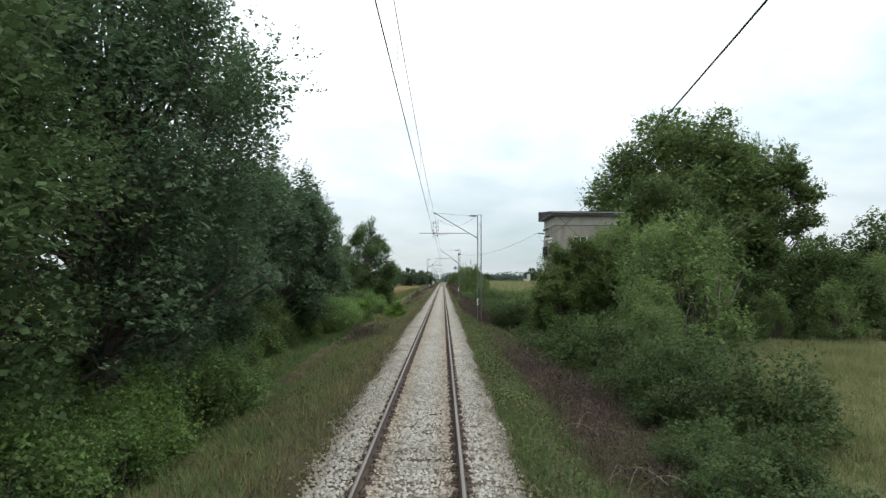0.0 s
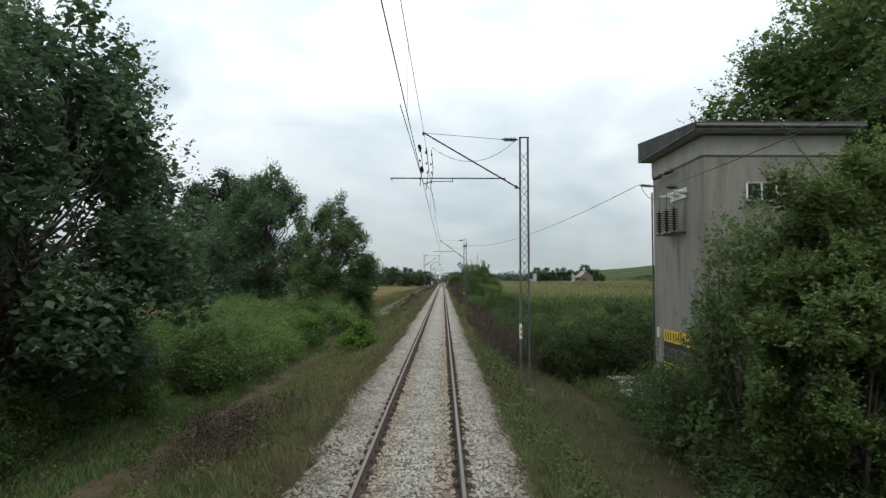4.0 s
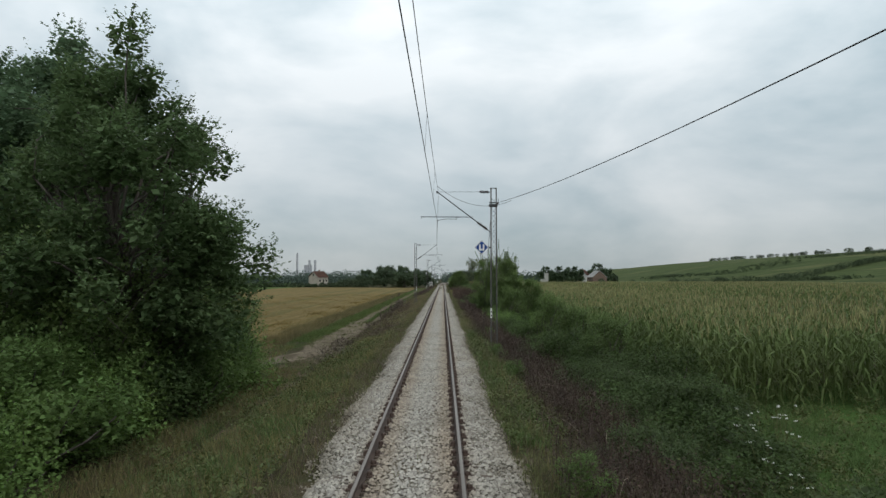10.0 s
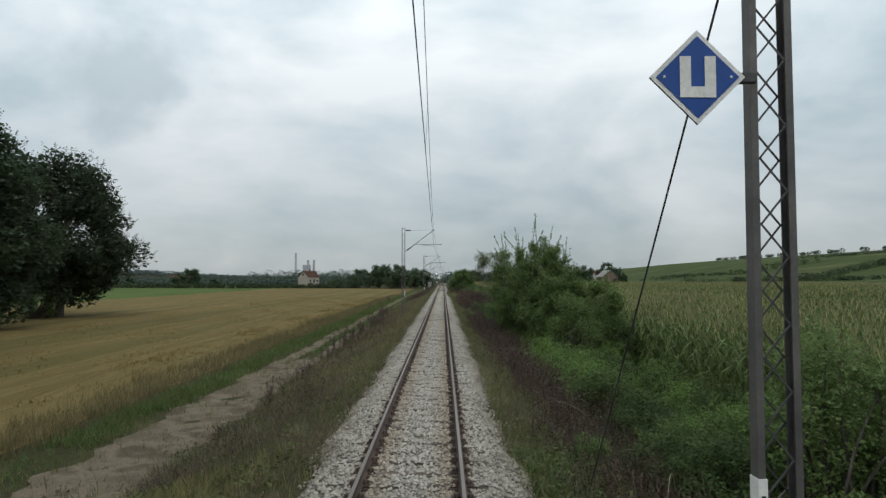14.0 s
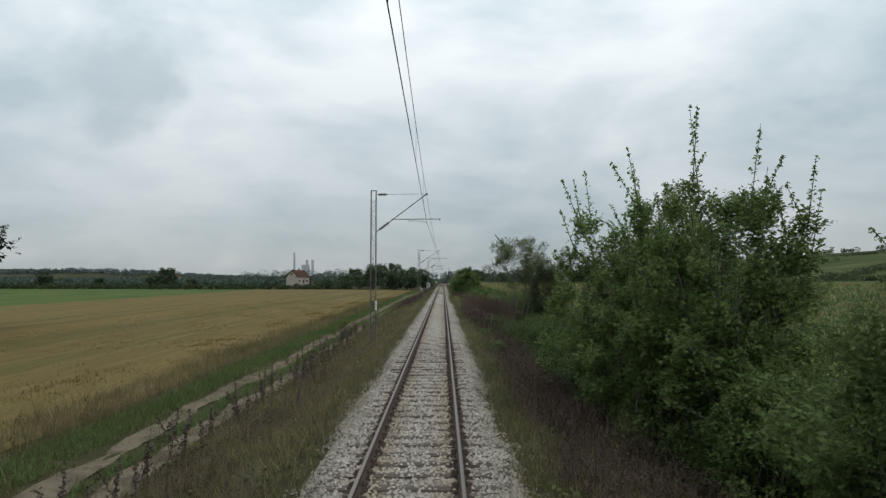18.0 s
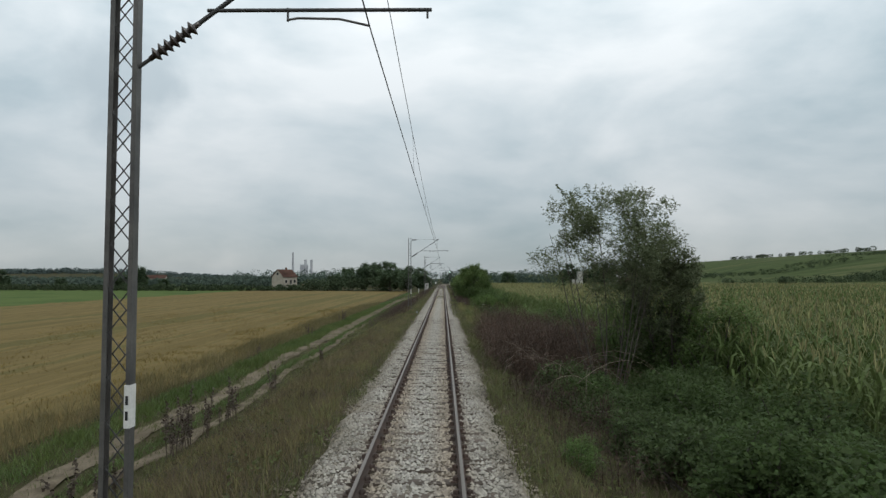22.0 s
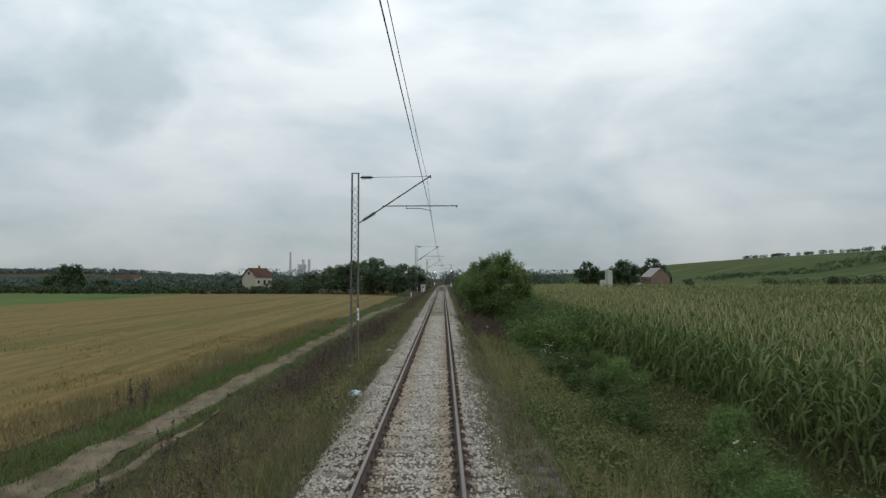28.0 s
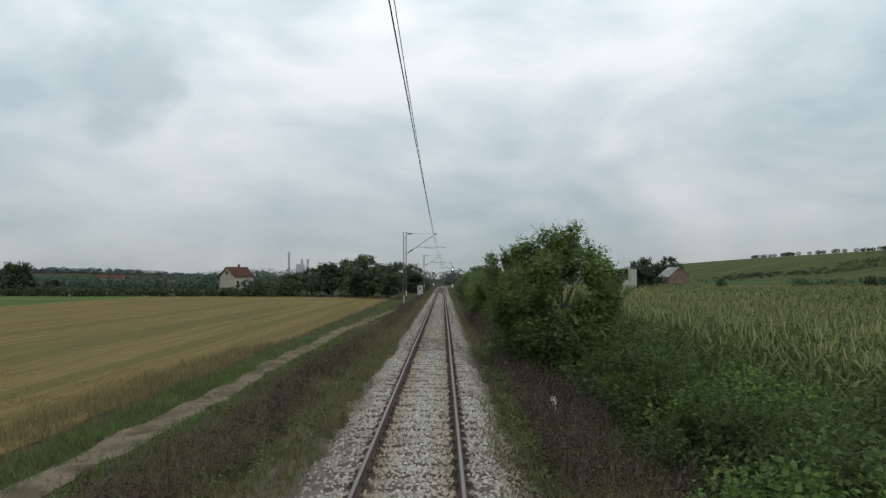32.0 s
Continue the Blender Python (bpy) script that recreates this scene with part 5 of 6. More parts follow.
# trees along the wood edge and in the fields
tree("oak_tree", "tall dark oak with a ragged crown at the wood edge", at(-9.5, 18.6), 17.0, 5.1, 0.4, 11, M_DARKLEAF, 0.12, 92000, 190, 0.25, fill=0.3, core=1.6)
tree("oak_tree", "leafy oak overhanging the railway bank", at(-11.2, 10.0), 13.5, 5.2, 0.3, 12, M_OAK, 0.12, 84000, 190, 0.25, fill=0.3, core=1.6)
tree("oak_tree", "broad dark oak with gaps in its crown", at(-10.9, 41.8), 12.6, 4.9, 0.3, 13, M_DARKLEAF, 0.14, 60000, 150, 0.22, fill=0.5, taper=0.1, core=2.0)
tree("oak_tree", "shrubby oak under taller trees", at(-10.6, 26.5), 9.5, 3.4, 0.2, 131, M_DARKLEAF, 0.14, 30000, 80, 0.25, fill=0.4, core=1.6)
tree("field_maple", "dense green maple in the wood edge", at(-15.0, 33.0), 10.2, 4.4, 0.6, 14, M_OAK, 0.19, 18000, 80, 0.26)
tree("ash_tree", "airy ash with bare twigs at its top", at(-9.9, 85.8), 12.6, 3.9, 0.1, 16, M_OAK, 0.13, 50000, 130, 0.22, fill=0.3, core=1.8, taper=0.42, shoots=34)
tree("oak_tree", "rounded dark oak behind the ash", at(-20.6, 100.5), 17.9, 6.5, 0.1, 17, M_DARKLEAF, 0.2, 46000, 130, 0.23, fill=0.45, taper=0.15, core=2.0)
tree("oak_tree", "lower dark oak beside a larger one", at(-30.0, 112.0), 13.4, 5.4, 0.1, 18, M_DARKLEAF, 0.22, 22000, 80, 0.26, fill=0.4, taper=0.2)
tree("birch_sapling", "thin airy sapling over the bushes", at(-21.8, 75.5), 9.2, 2.2, 2.4, 19, M_WILLOW, 0.13, 9000, 50, 0.24, r0=0.08, core=0)
tree("birch_sapling", "small airy sapling beyond the bushes", at(-27.0, 71.0), 7.2, 1.8, 2.0, 20, M_WILLOW, 0.13, 6000, 40, 0.24, r0=0.07, core=0)
tree("field_oak", "large spreading oak at the edge of the wheat", at(-43.8, 165.0), 19.3, 7.4, 0.0, 21, M_FIELDOAK, 0.24, 46000, 130, 0.28, fill=0.45, taper=0.3, core=2.3)
tree("field_oak", "tall spreading oak at the edge of the wheat", at(-41.0, 146.0), 18.0, 7.0, 0.0, 22, M_FIELDOAK, 0.24, 46000, 130, 0.28, fill=0.45, taper=0.3, core=2.3)
tree("field_oak", "tall dark oak near the dirt track", at(-34.4, 124.0), 21.5, 7.2, 0.0, 23, M_FIELDOAK, 0.24, 46000, 130, 0.27, fill=0.45, taper=0.4, core=2.3)
tree("walnut_tree", "broad round walnut behind the transformer house", at(22.3, 57.0), 19.8, 8.3, 0.0, 24, M_WALNUT, 0.2, 84000, 230, 0.25, fill=0.5, taper=0.12, core=2.2)
tree("walnut_tree", "dense lower walnut in front of a larger one", at(16.9, 44.6), 11.6, 4.4, 0.0, 254, M_WALNUT, 0.16, 52000, 140, 0.24, fill=0.5, taper=0.05, core=2.0)
tree("walnut_tree", "smaller walnut beside a larger one", at(28.3, 53.5), 15.2, 4.4, 0.2, 25, M_WALNUT, 0.2, 30000, 90, 0.25, fill=0.5, taper=0.2, core=2.0)
tree("hazel_clump", "low round hazel clump under the walnuts", at(26.8, 44.5), 6.2, 4.2, 0.0, 255, M_BUSH, 0.15, 26000, 80, 0.26, fill=0.4, taper=0.1, category="bush")
tree("hazel_clump", "tall round hazel clump at the meadow edge", at(41.5, 58.0), 9.6, 5.6, 0.2, 251, M_WALNUT, 0.24, 16000, 70, 0.26, fill=0.4, category="bush")
tree("elder_bush", "tall leafy elder against the transformer house", at(8.3, 37.4), 6.8, 1.9, 0.1, 252, M_ELDER, 0.075, 46000, 110, 0.23, stems=4, spread=0.8, r0=0.05, fill=0.45, taper=-0.15, core=1.8, category="bush")
tree("elder_bush", "leafy elder beside the transformer house", at(7.0, 35.8), 5.3, 1.5, 0.1, 253, M_ELDER, 0.075, 32000, 70, 0.25, stems=4, spread=0.6, r0=0.045, fill=0.4, taper=0.15, core=1.8, category="bush")
tree("elder_bush", "leafy elder growing up the transformer house wall", at(10.2, 39.2), 7.0, 1.8, 0.1, 256, M_ELDER, 0.08, 32000, 80, 0.24, stems=4, spread=0.7, r0=0.045, fill=0.45, taper=-0.1, core=1.8, category="bush")
tree("willow_tree", "silver-green willow with many thin stems", at(6.0, 164.7), 7.3, 2.6, 3.5, 26, M_WILLOW, 0.14, 24000, 64, 0.19, stems=9, spread=2.0, r0=0.027, fill=0.3, taper=0.05, wide=0.24, core=0, shoots=10)
tree("willow_tree", "dense low willow at the corn edge", at(8.4, 165.9), 5.8, 1.5, 1.2, 261, M_WILLOW, 0.12, 14000, 80, 0.22, stems=5, spread=1.0, r0=0.04, fill=0.3, wide=0.3, core=0.9)
tree("hedge_tree", "small round tree standing in the hedge", at(5.0, 233.5), 5.9, 2.4, 0.1, 27, M_PLUM, 0.105, 36000, 100, 0.27, r0=0.09, shoots=30, fill=0.6, taper=0.35)
tree("hedge_tree", "leafy small tree farther along the hedge", at(4.9, 252.5), 6.4, 2.2, 0.3, 271, M_PLUM, 0.12, 16000, 50, 0.27, r0=0.08, shoots=10)
tree("plum_tree", "thin wild plum with long straggling shoots", at(6.7, 130.9), 7.0, 1.8, 0.4, 28, M_PLUM, 0.12, 15000, 64, 0.2, stems=4, spread=1.0, r0=0.05, core=1.0, shoots=44, reach=2.1)
tree("plum_tree", "straggling wild plum in the trackside thicket", at(5.4, 136.7), 6.3, 1.7, 0.3, 29, M_PLUM, 0.115, 14000, 64, 0.21, stems=4, spread=0.9, r0=0.045, core=0.9, shoots=36, reach=1.8)
tree("plum_tree", "tall wild plum with ragged upright shoots", at(5.6, 133.4), 6.7, 1.7, 0.4, 30, M_PLUM, 0.115, 14000, 56, 0.2, stems=4, spread=1.0, r0=0.045, core=0.9, shoots=44, reach=2.0)
tree("plum_tree", "wild plum with reddened leaves in the thicket", at(7.6, 136.2), 7.2, 1.7, 0.4, 33, M_PLUM, 0.10, 20000, 60, 0.22, stems=4, spread=1.0, r0=0.045, core=0.9, shoots=40, reach=1.8)
tree("plum_tree", "low wild plum at the corn edge", at(6.5, 124.6), 4.9, 1.7, 0.2, 32, M_PLUM, 0.095, 20000, 60, 0.25, stems=4, spread=0.7, r0=0.04, core=1.2, shoots=18, reach=1.0)

tree("plum_tree", "leafy wild plum beside the maize", at(8.3, 124.8), 4.5, 1.6, 0.2, 34, M_PLUM, 0.095, 18000, 60, 0.26, stems=4, spread=0.7, r0=0.04, core=1.2, shoots=16, reach=1.0)

# the wood and hedge behind the field, and trees round the far farms
BT = [tree("far_tree", "green tree in the hedge behind the field", at(-17, 352), 10, 4.2, 0.6, 40, M_FARTREE, 0.5, 4200, 34, 0.32, group="far hedge trees"),
      tree("far_tree", "green tree in the hedge behind the field", at(-27, 366), 9, 4.0, 0.6, 41, M_FARTREE, 0.5, 4200, 34, 0.32, group="far hedge trees")]
rngp = random.Random(8)
for x, y, s in ((-11, 345, 0.75), (-13, 360, 0.95), (-21, 372, 1.1), (-9, 395, 0.9), (-33, 372, 0.75), (-13, 410, 1.0), (-40, 380, 0.7), (10, 400, 0.8), (15, 430, 1.0), (9, 372, 0.55), (20, 460, 1.0), (34, 470, 0.9),
                (-36, 470, 1.5), (-50, 480, 1.2), (69, 483, 1.25), (75, 485, 0.9), (112, 520, 1.55), (84, 484, 1.2), (89, 487, 1.25), (63, 404, 1.1), (60, 402, 0.8), (84, 400, 0.42), (128, 560, 1.4), (138, 575, 0.8), (176, 470, 0.45),
                (-114, 380, 1.05), (-121, 384, 0.7), (-140, 376, 0.55), (-103, 378, 0.5), (-165, 380, 0.8), (-190, 372, 0.9), (-215, 390, 0.9)):
    copy_thing(BT[rngp.randrange(2)], at(x, y, rngp.uniform(0, 360), s))


def hedge_stuff(name, label, strips, material, n, leaf, seed, category, gap=0.24, wide=0.42):
    """A belt of woodland too far off to tell its trees apart: clumps of leaves in uneven heaps."""
    rng = np.random.default_rng(seed)
    out = []
    total = sum(math.hypot(x1 - x0, y1 - y0) for x0, y0, x1, y1, h, d in strips)
    for x0, y0, x1, y1, h, d in strips:
        L = math.hypot(x1 - x0, y1 - y0)
        nt = max(4, int(L / (h * gap)))
        f = rng.random(nt)
        bx, by = x0 + (x1 - x0) * f + rng.normal(size=nt) * d * 0.3, y0 + (y1 - y0) * f + rng.uniform(-0.5, 0.5, nt) * d
        bh = h * rng.uniform(0.65, 1.1, nt)
        k = rng.integers(0, nt, int(n * L / total))
        P = in_ball(len(k), rng, 0.5)
        r = bh[k] * wide
        X, Y = bx[k] + P[:, 0] * r, by[k] + P[:, 1] * r
        Z = land(X, Y) + bh[k] * (0.4 + 0.5 * P[:, 2])
        out.append(leaves(np.stack([X, Y, Z], -1), np.full(len(k), leaf), rng, 0.8))
    V, F = joined(out)
    return tagged(new(name, mesh_of(name, V, F, material)), label, category, kind="stuff")


hedge_stuff("field_hedge", "dark hedge along the far edge of the field", ((-16, 362, -48, 364, 5.0, 10), (-48, 364, -70, 366, 2.4, 8), (-70, 366, -320, 385, 2.6, 12), (-320, 385, -600, 420, 6, 10), (9, 330, 12, 420, 4, 3), (-7, 390, -8, 470, 4, 3)), M_FARHEDGE, 100000, 0.55, 61, "hedge", 0.2, 0.5)
hedge_stuff("hazy_woods", "haze-paled green woods along the horizon", ((-700, 560, -200, 495, 5.0, 30), (-200, 495, -95, 478, 4.2, 30), (-95, 478, -40, 470, 7.5, 30), (-900, 680, -140, 610, 5.5, 40), (-140, 610, -60, 600, 10, 40), (-1500, 900, -210, 820, 8, 60), (-210, 820, -60, 800, 15, 60), (-60, 700, 150, 760, 13, 50), (20, 620, 120, 640, 9, 20), (-30, 560, 60, 600, 9, 20)), M_HAZEWOOD, 130000, 1.3, 62, "woods", 0.2, 0.5)
hedge_stuff("hazy_hill_woods", "haze-blue woods on far low hills", ((-2300, 1700, -900, 2000, 16, 200), (-900, 2000, -300, 2300, 14, 200)), M_HAZEHILL, 40000, 4.0, 63, "woods", 0.2, 0.6)
hedge_stuff("hill_scrub", "dark scrub and hedges over the hillside", ((145, 470, 205, 462, 4.5, 8), (213, 468, 262, 455, 3.6, 6), (222, 488, 350, 560, 4.6, 8), (300, 470, 420, 440, 3.6, 8), (330, 660, 520, 610, 3.0, 40), (170, 600, 300, 620, 2.6, 40), (430, 600, 660, 560, 3.6, 40)), M_FARHEDGE, 50000, 0.7, 64, "scrub", 0.24, 0.7)
hedge_stuff("crest_trees", "small dark trees along the crest of the hill", ((448, 1120, 446, 600, 5.0, 14), (560, 760, 900, 700, 5.0, 14)), M_FARHEDGE, 14000, 1.0, 65, "trees", 2.0, 0.65)


# bushes: a few kinds, each built once and set out by stretches of the plan
KIND = {
    "hedge": bush("hedge_bush", "dense green hedge bush on the bank", at(6.4, 53.5), 1.7, 2.3, 71, M_BUSH, leaf=0.08, n=6600, group="bank bushes"),
    "dark": bush("bramble_bush", "dark green bramble heap on the bank", at(7.0, 57.5), 1.8, 1.6, 72, M_BRAMBLE, leaf=0.08, n=6000, shoots=6, group="bank bushes"),
    "robinia": bush("robinia_bush", "feathery green robinia thicket", at(-8.5, 50.0), 1.9, 2.9, 73, M_ACACIA, leaf=0.08, n=7000, shoots=12, group="robinia bushes"),
    "light": bush("robinia_bush", "pale feathery robinia thicket", at(-11.5, 56.0), 2.0, 2.4, 74, M_PALEROBINIA, leaf=0.08, n=6600, group="robinia bushes"),
    "tall": bush("tall_bush", "tall leafy bush with upright shoots", at(7.9, 37.5), 1.9, 4.6, 75, M_PLUM, leaf=0.085, n=11000, clumps=48, shoots=20, group="tall bushes"),
    "vine": bush("vine_heap", "low heap of vines and bramble", at(6.0, 140.0), 1.7, 1.2, 76, M_BUSH, leaf=0.09, n=4000, shoots=4, group="vine heaps"),
}


def plant(kind, x, y, s, sz=None):
    copy_thing(KIND[kind], at(x, y, rngp.uniform(0, 360), s * rngp.uniform(0.92, 1.08), 0.05, sz or s * rngp.uniform(0.9, 1.15)))


def belt(kinds, x0, x1, y0, y1, step, s0, s1):
    """Bushes about every step metres along a belt of the plan."""
    y = y0
    while y < y1:
        plant(rngp.choice(kinds), rngp.uniform(x0, x1), y + rngp.uniform(-0.3, 0.3) * step, rngp.uniform(s0, s1))
        y += step


# left of the track
belt(("robinia", "light", "hedge"), -7.4, -6.2, 9, 20, 1.8, 0.7, 1.05)
belt(("hedge", "dark", "robinia"), -11.5, -9.2, 8, 22, 1.9, 1.0, 1.5)
belt(("hedge", "dark", "robinia"), -12.0, -10.6, 22, 50, 1.9, 0.9, 1.2)
belt(("robinia", "light"), -11.0, -9.6, 22, 48, 2.4, 0.55, 0.75)
belt(("robinia", "light"), -9.6, -7.6, 50, 84, 2.2, 0.8, 1.05)
belt(("robinia", "light"), -14, -10.5, 52, 92, 2.3, 0.95, 1.25)
belt(("light", "hedge"), -23, -15, 56, 92, 2.6, 0.9, 1.2)
belt(("light", "hedge", "robinia"), -10.0, -7.8, 78, 93, 1.4, 1.0, 1.4)
belt(("dark", "hedge"), -32, -20, 98, 118, 3.0, 0.9, 1.3)
belt(("tall",), -14.0, -11.0, 28, 52, 1.5, 0.75, 1.1)
belt(("tall", "hedge"), -10.6, -9.4, 36, 50, 1.6, 0.65, 0.9)
for x, y, s in ((-9.2, 93.4, 1.15), (-9.9, 91.6, 1.0), (-9.6, 84.0, 1.2), (-11.5, 83.0, 1.3), (-8.7, 87.2, 1.0), (-10.6, 88.4, 1.2), (-11.6, 94.2, 1.05), (-9.0, 90.4, 0.9), (-13.5, 95.0, 0.9), (-35.0, 118.5, 1.3), (-40.0, 140.0, 1.3), (-44.0, 161.0, 1.2), (-38.0, 126.0, 1.4), (-32.0, 120.0, 1.1)):
    plant("tall", x, y, s)
# right of the track
belt(("dark", "vine"), 6.2, 7.2, 10, 26, 1.9, 0.5, 0.75)
belt(("dark", "vine"), 5.4, 6.4, 26, 32, 1.9, 0.5, 0.75)
plant("tall", 7.7, 39.5, 1.15, 1.42)
for x, y, q in ((5.3, 10.6, 0.6), (6.3, 11.4, 0.7), (5.1, 12.8, 0.5), (6.0, 13.6, 0.65)):
    plant("hedge", x, y, q)
belt(("hedge", "dark"), 7.2, 9.2, 16, 26, 1.4, 0.9, 1.2)
belt(("hedge", "dark"), 5.8, 8.2, 26, 33, 1.4, 0.9, 1.2)
belt(("dark", "vine"), 5.6, 8.0, 33, 45, 1.5, 0.7, 0.9)
belt(("tall", "hedge", "hedge"), 7.4, 10.0, 22, 35, 1.2, 0.75, 0.98)
for x, y, s in ((11.4, 42.0, 1.6), (12.6, 42.4, 1.65), (9.0, 166.5, 0.9), (7.6, 167.5, 0.8), (9.6, 164.0, 0.8), (12.4, 40.5, 1.7), (9.6, 38.5, 1.1), (13.5, 44.0, 1.8)):
    plant("tall", x, y, s)
for x, y, s in ((7.3, 42.7, 1.0), (7.0, 44.6, 0.8), (6.6, 41.0, 0.9)):
    plant("hedge", x, y, s)
for x, y, s in ((6.6, 56.0, 0.55), (8.6, 57.6, 0.6), (10.6, 57.0, 0.65), (7.5, 61.0, 0.58), (6.9, 66.5, 0.5), (9.4, 68.0, 0.55)):
    plant("tall", x, y, s)
belt(("hedge", "tall"), 9.0, 16.0, 60, 66, 0.7, 0.55, 0.75)
belt(("tall",), 12, 17, 33, 50, 2.4, 1.3, 1.8)
for k in range(12):
    plant("hedge" if k % 3 else "tall", 12.2 + 1.5 * k, 40.6 + 0.9 * math.sin(2.1 * k), 0.8 + 0.12 * math.sin(3.7 * k))
belt(("tall", "hedge"), 16, 42, 48, 58, 0.55, 1.0, 1.45)
belt(("dark", "hedge"), 5.0, 7.4, 52, 62, 1.2, 0.75, 1.0)
belt(("hedge", "dark"), 5.6, 8.8, 60, 67, 0.8, 0.7, 0.9)
for x, y in ((2.9, 70.5), (3.1, 72.2), (2.6, 75.6), (2.8, 66.0), (3.0, 88.0), (2.7, 93.0), (4.2, 82.5), (3.2, 104.0), (2.9, 147.0), (3.1, 155.5)):
    plant("robinia", x, y, 0.28)
belt(("dark", "hedge"), 7.5, 13.5, 53, 69, 1.1, 0.95, 1.25)
belt(("hedge", "dark"), 6.0, 12.5, 64, 75, 0.6, 0.65, 0.9)
belt(("vine", "dark"), 4.4, 6.2, 70, 98, 1.8, 0.6, 0.85)
belt(("vine", "dark"), 6.3, 8.6, 80, 92, 1.6, 0.7, 0.9)
belt(("hedge", "dark"), 5.8, 8.4, 83, 98, 1.0, 0.7, 0.9)
belt(("hedge", "tall", "dark"), 5.6, 8.4, 92, 106, 0.9, 0.65, 0.9)
belt(("hedge", "light"), 5.4, 7.8, 106, 121, 1.0, 0.5, 0.7)
belt(("light", "vine", "hedge"), 4.8, 6.2, 98, 120, 1.5, 0.5, 0.75)
belt(("vine", "dark"), 4.2, 6.8, 203, 217, 1.6, 0.5, 0.75)
belt(("tall",), 6.0, 8.0, 122, 130, 1.4, 0.55, 0.75)
belt(("hedge", "tall"), 4.8, 7.6, 129, 138, 0.9, 0.55, 0.8)
belt(("light", "hedge"), 6.4, 8.6, 133, 143, 1.2, 0.7, 0.95)
belt(("tall",), 6.3, 8.6, 131, 138.5, 0.8, 0.85, 1.1)
belt(("hedge", "dark"), 8.8, 10.5, 123, 133, 1.6, 0.8, 1.1)
belt(("hedge", "vine", "dark"), 5.2, 8.4, 138, 163, 0.8, 0.75, 1.05)
belt(("vine", "dark"), 4.4, 5.4, 158, 164, 1.8, 0.7, 0.9)
belt(("dark", "hedge"), 7.2, 9.6, 161, 171, 1.2, 0.8, 1.05)
belt(("vine", "dark"), 6.6, 8.8, 184, 191, 1.3, 0.6, 0.8)
belt(("vine", "dark"), 4.4, 6.0, 181, 190, 1.5, 0.7, 0.95)


belt(("hedge", "dark"), 4.6, 6.6, 227, 262, 1.3, 0.9, 1.3)
belt(("light", "hedge"), 5.4, 8.0, 217, 232, 0.9, 0.8, 1.1)
belt(("dark", "hedge"), 4.0, 5.4, 179, 188, 1.1, 0.8, 1.05)
belt(("dark", "hedge"), 5.8, 8.4, 176, 187, 1.4, 0.75, 1.0)
for x, y, q in ((4.1, 176.5, 0.75), (4.6, 174.0, 0.8), (5.2, 171.0, 0.6), (7.6, 172.0, 0.7), (6.6, 168.5, 0.55)):
    plant("hedge", x, y, q)
for x, y, q in ((4.8, 178.6, 0.55), (5.5, 180.4, 0.6), (4.5, 182.5, 0.5), (6.4, 183.0, 0.55)):
    plant("tall", x, y, q)
for x, y, s in ((6.8, 208.0, 0.55), (7.3, 213.0, 0.5), (6.0, 217.0, 0.5), (7.4, 219.5, 0.6), (6.5, 222.5, 0.6), (5.4, 194.5, 0.5), (5.9, 196.5, 0.45), (7.3, 200.5, 0.45)):
    plant("robinia", x, y, s)
for x, y, q in ((4.6, 189.4, 0.8), (5.5, 190.8, 0.85), (6.4, 190.2, 0.9), (7.2, 192.6, 0.75)):
    plant("dark", x, y, q)
for x, y, q in ((4.5, 164.5, 0.45), (5.4, 166.3, 0.5), (4.2, 168.0, 0.4), (6.9, 165.6, 0.5), (5.9, 169.6, 0.45)):
    plant("vine", x, y, q, 0.8)
for x, y, q in ((4.4, 167.6, 0.4), (3.3, 168.6, 0.3), (5.7, 167.4, 0.5), (3.1, 172.0, 0.35)):
    plant("vine", x, y, q, 0.7)
belt(("dark", "vine"), 3.3, 4.3, 173, 183, 1.3, 0.45, 0.65)
belt(("vine", "hedge", "dark"), 6.4, 9.0, 163.5, 178, 0.9, 0.55, 0.8)
belt(("hedge", "dark", "tall"), 4.4, 6.4, 262, 330, 2.4, 0.9, 1.2)


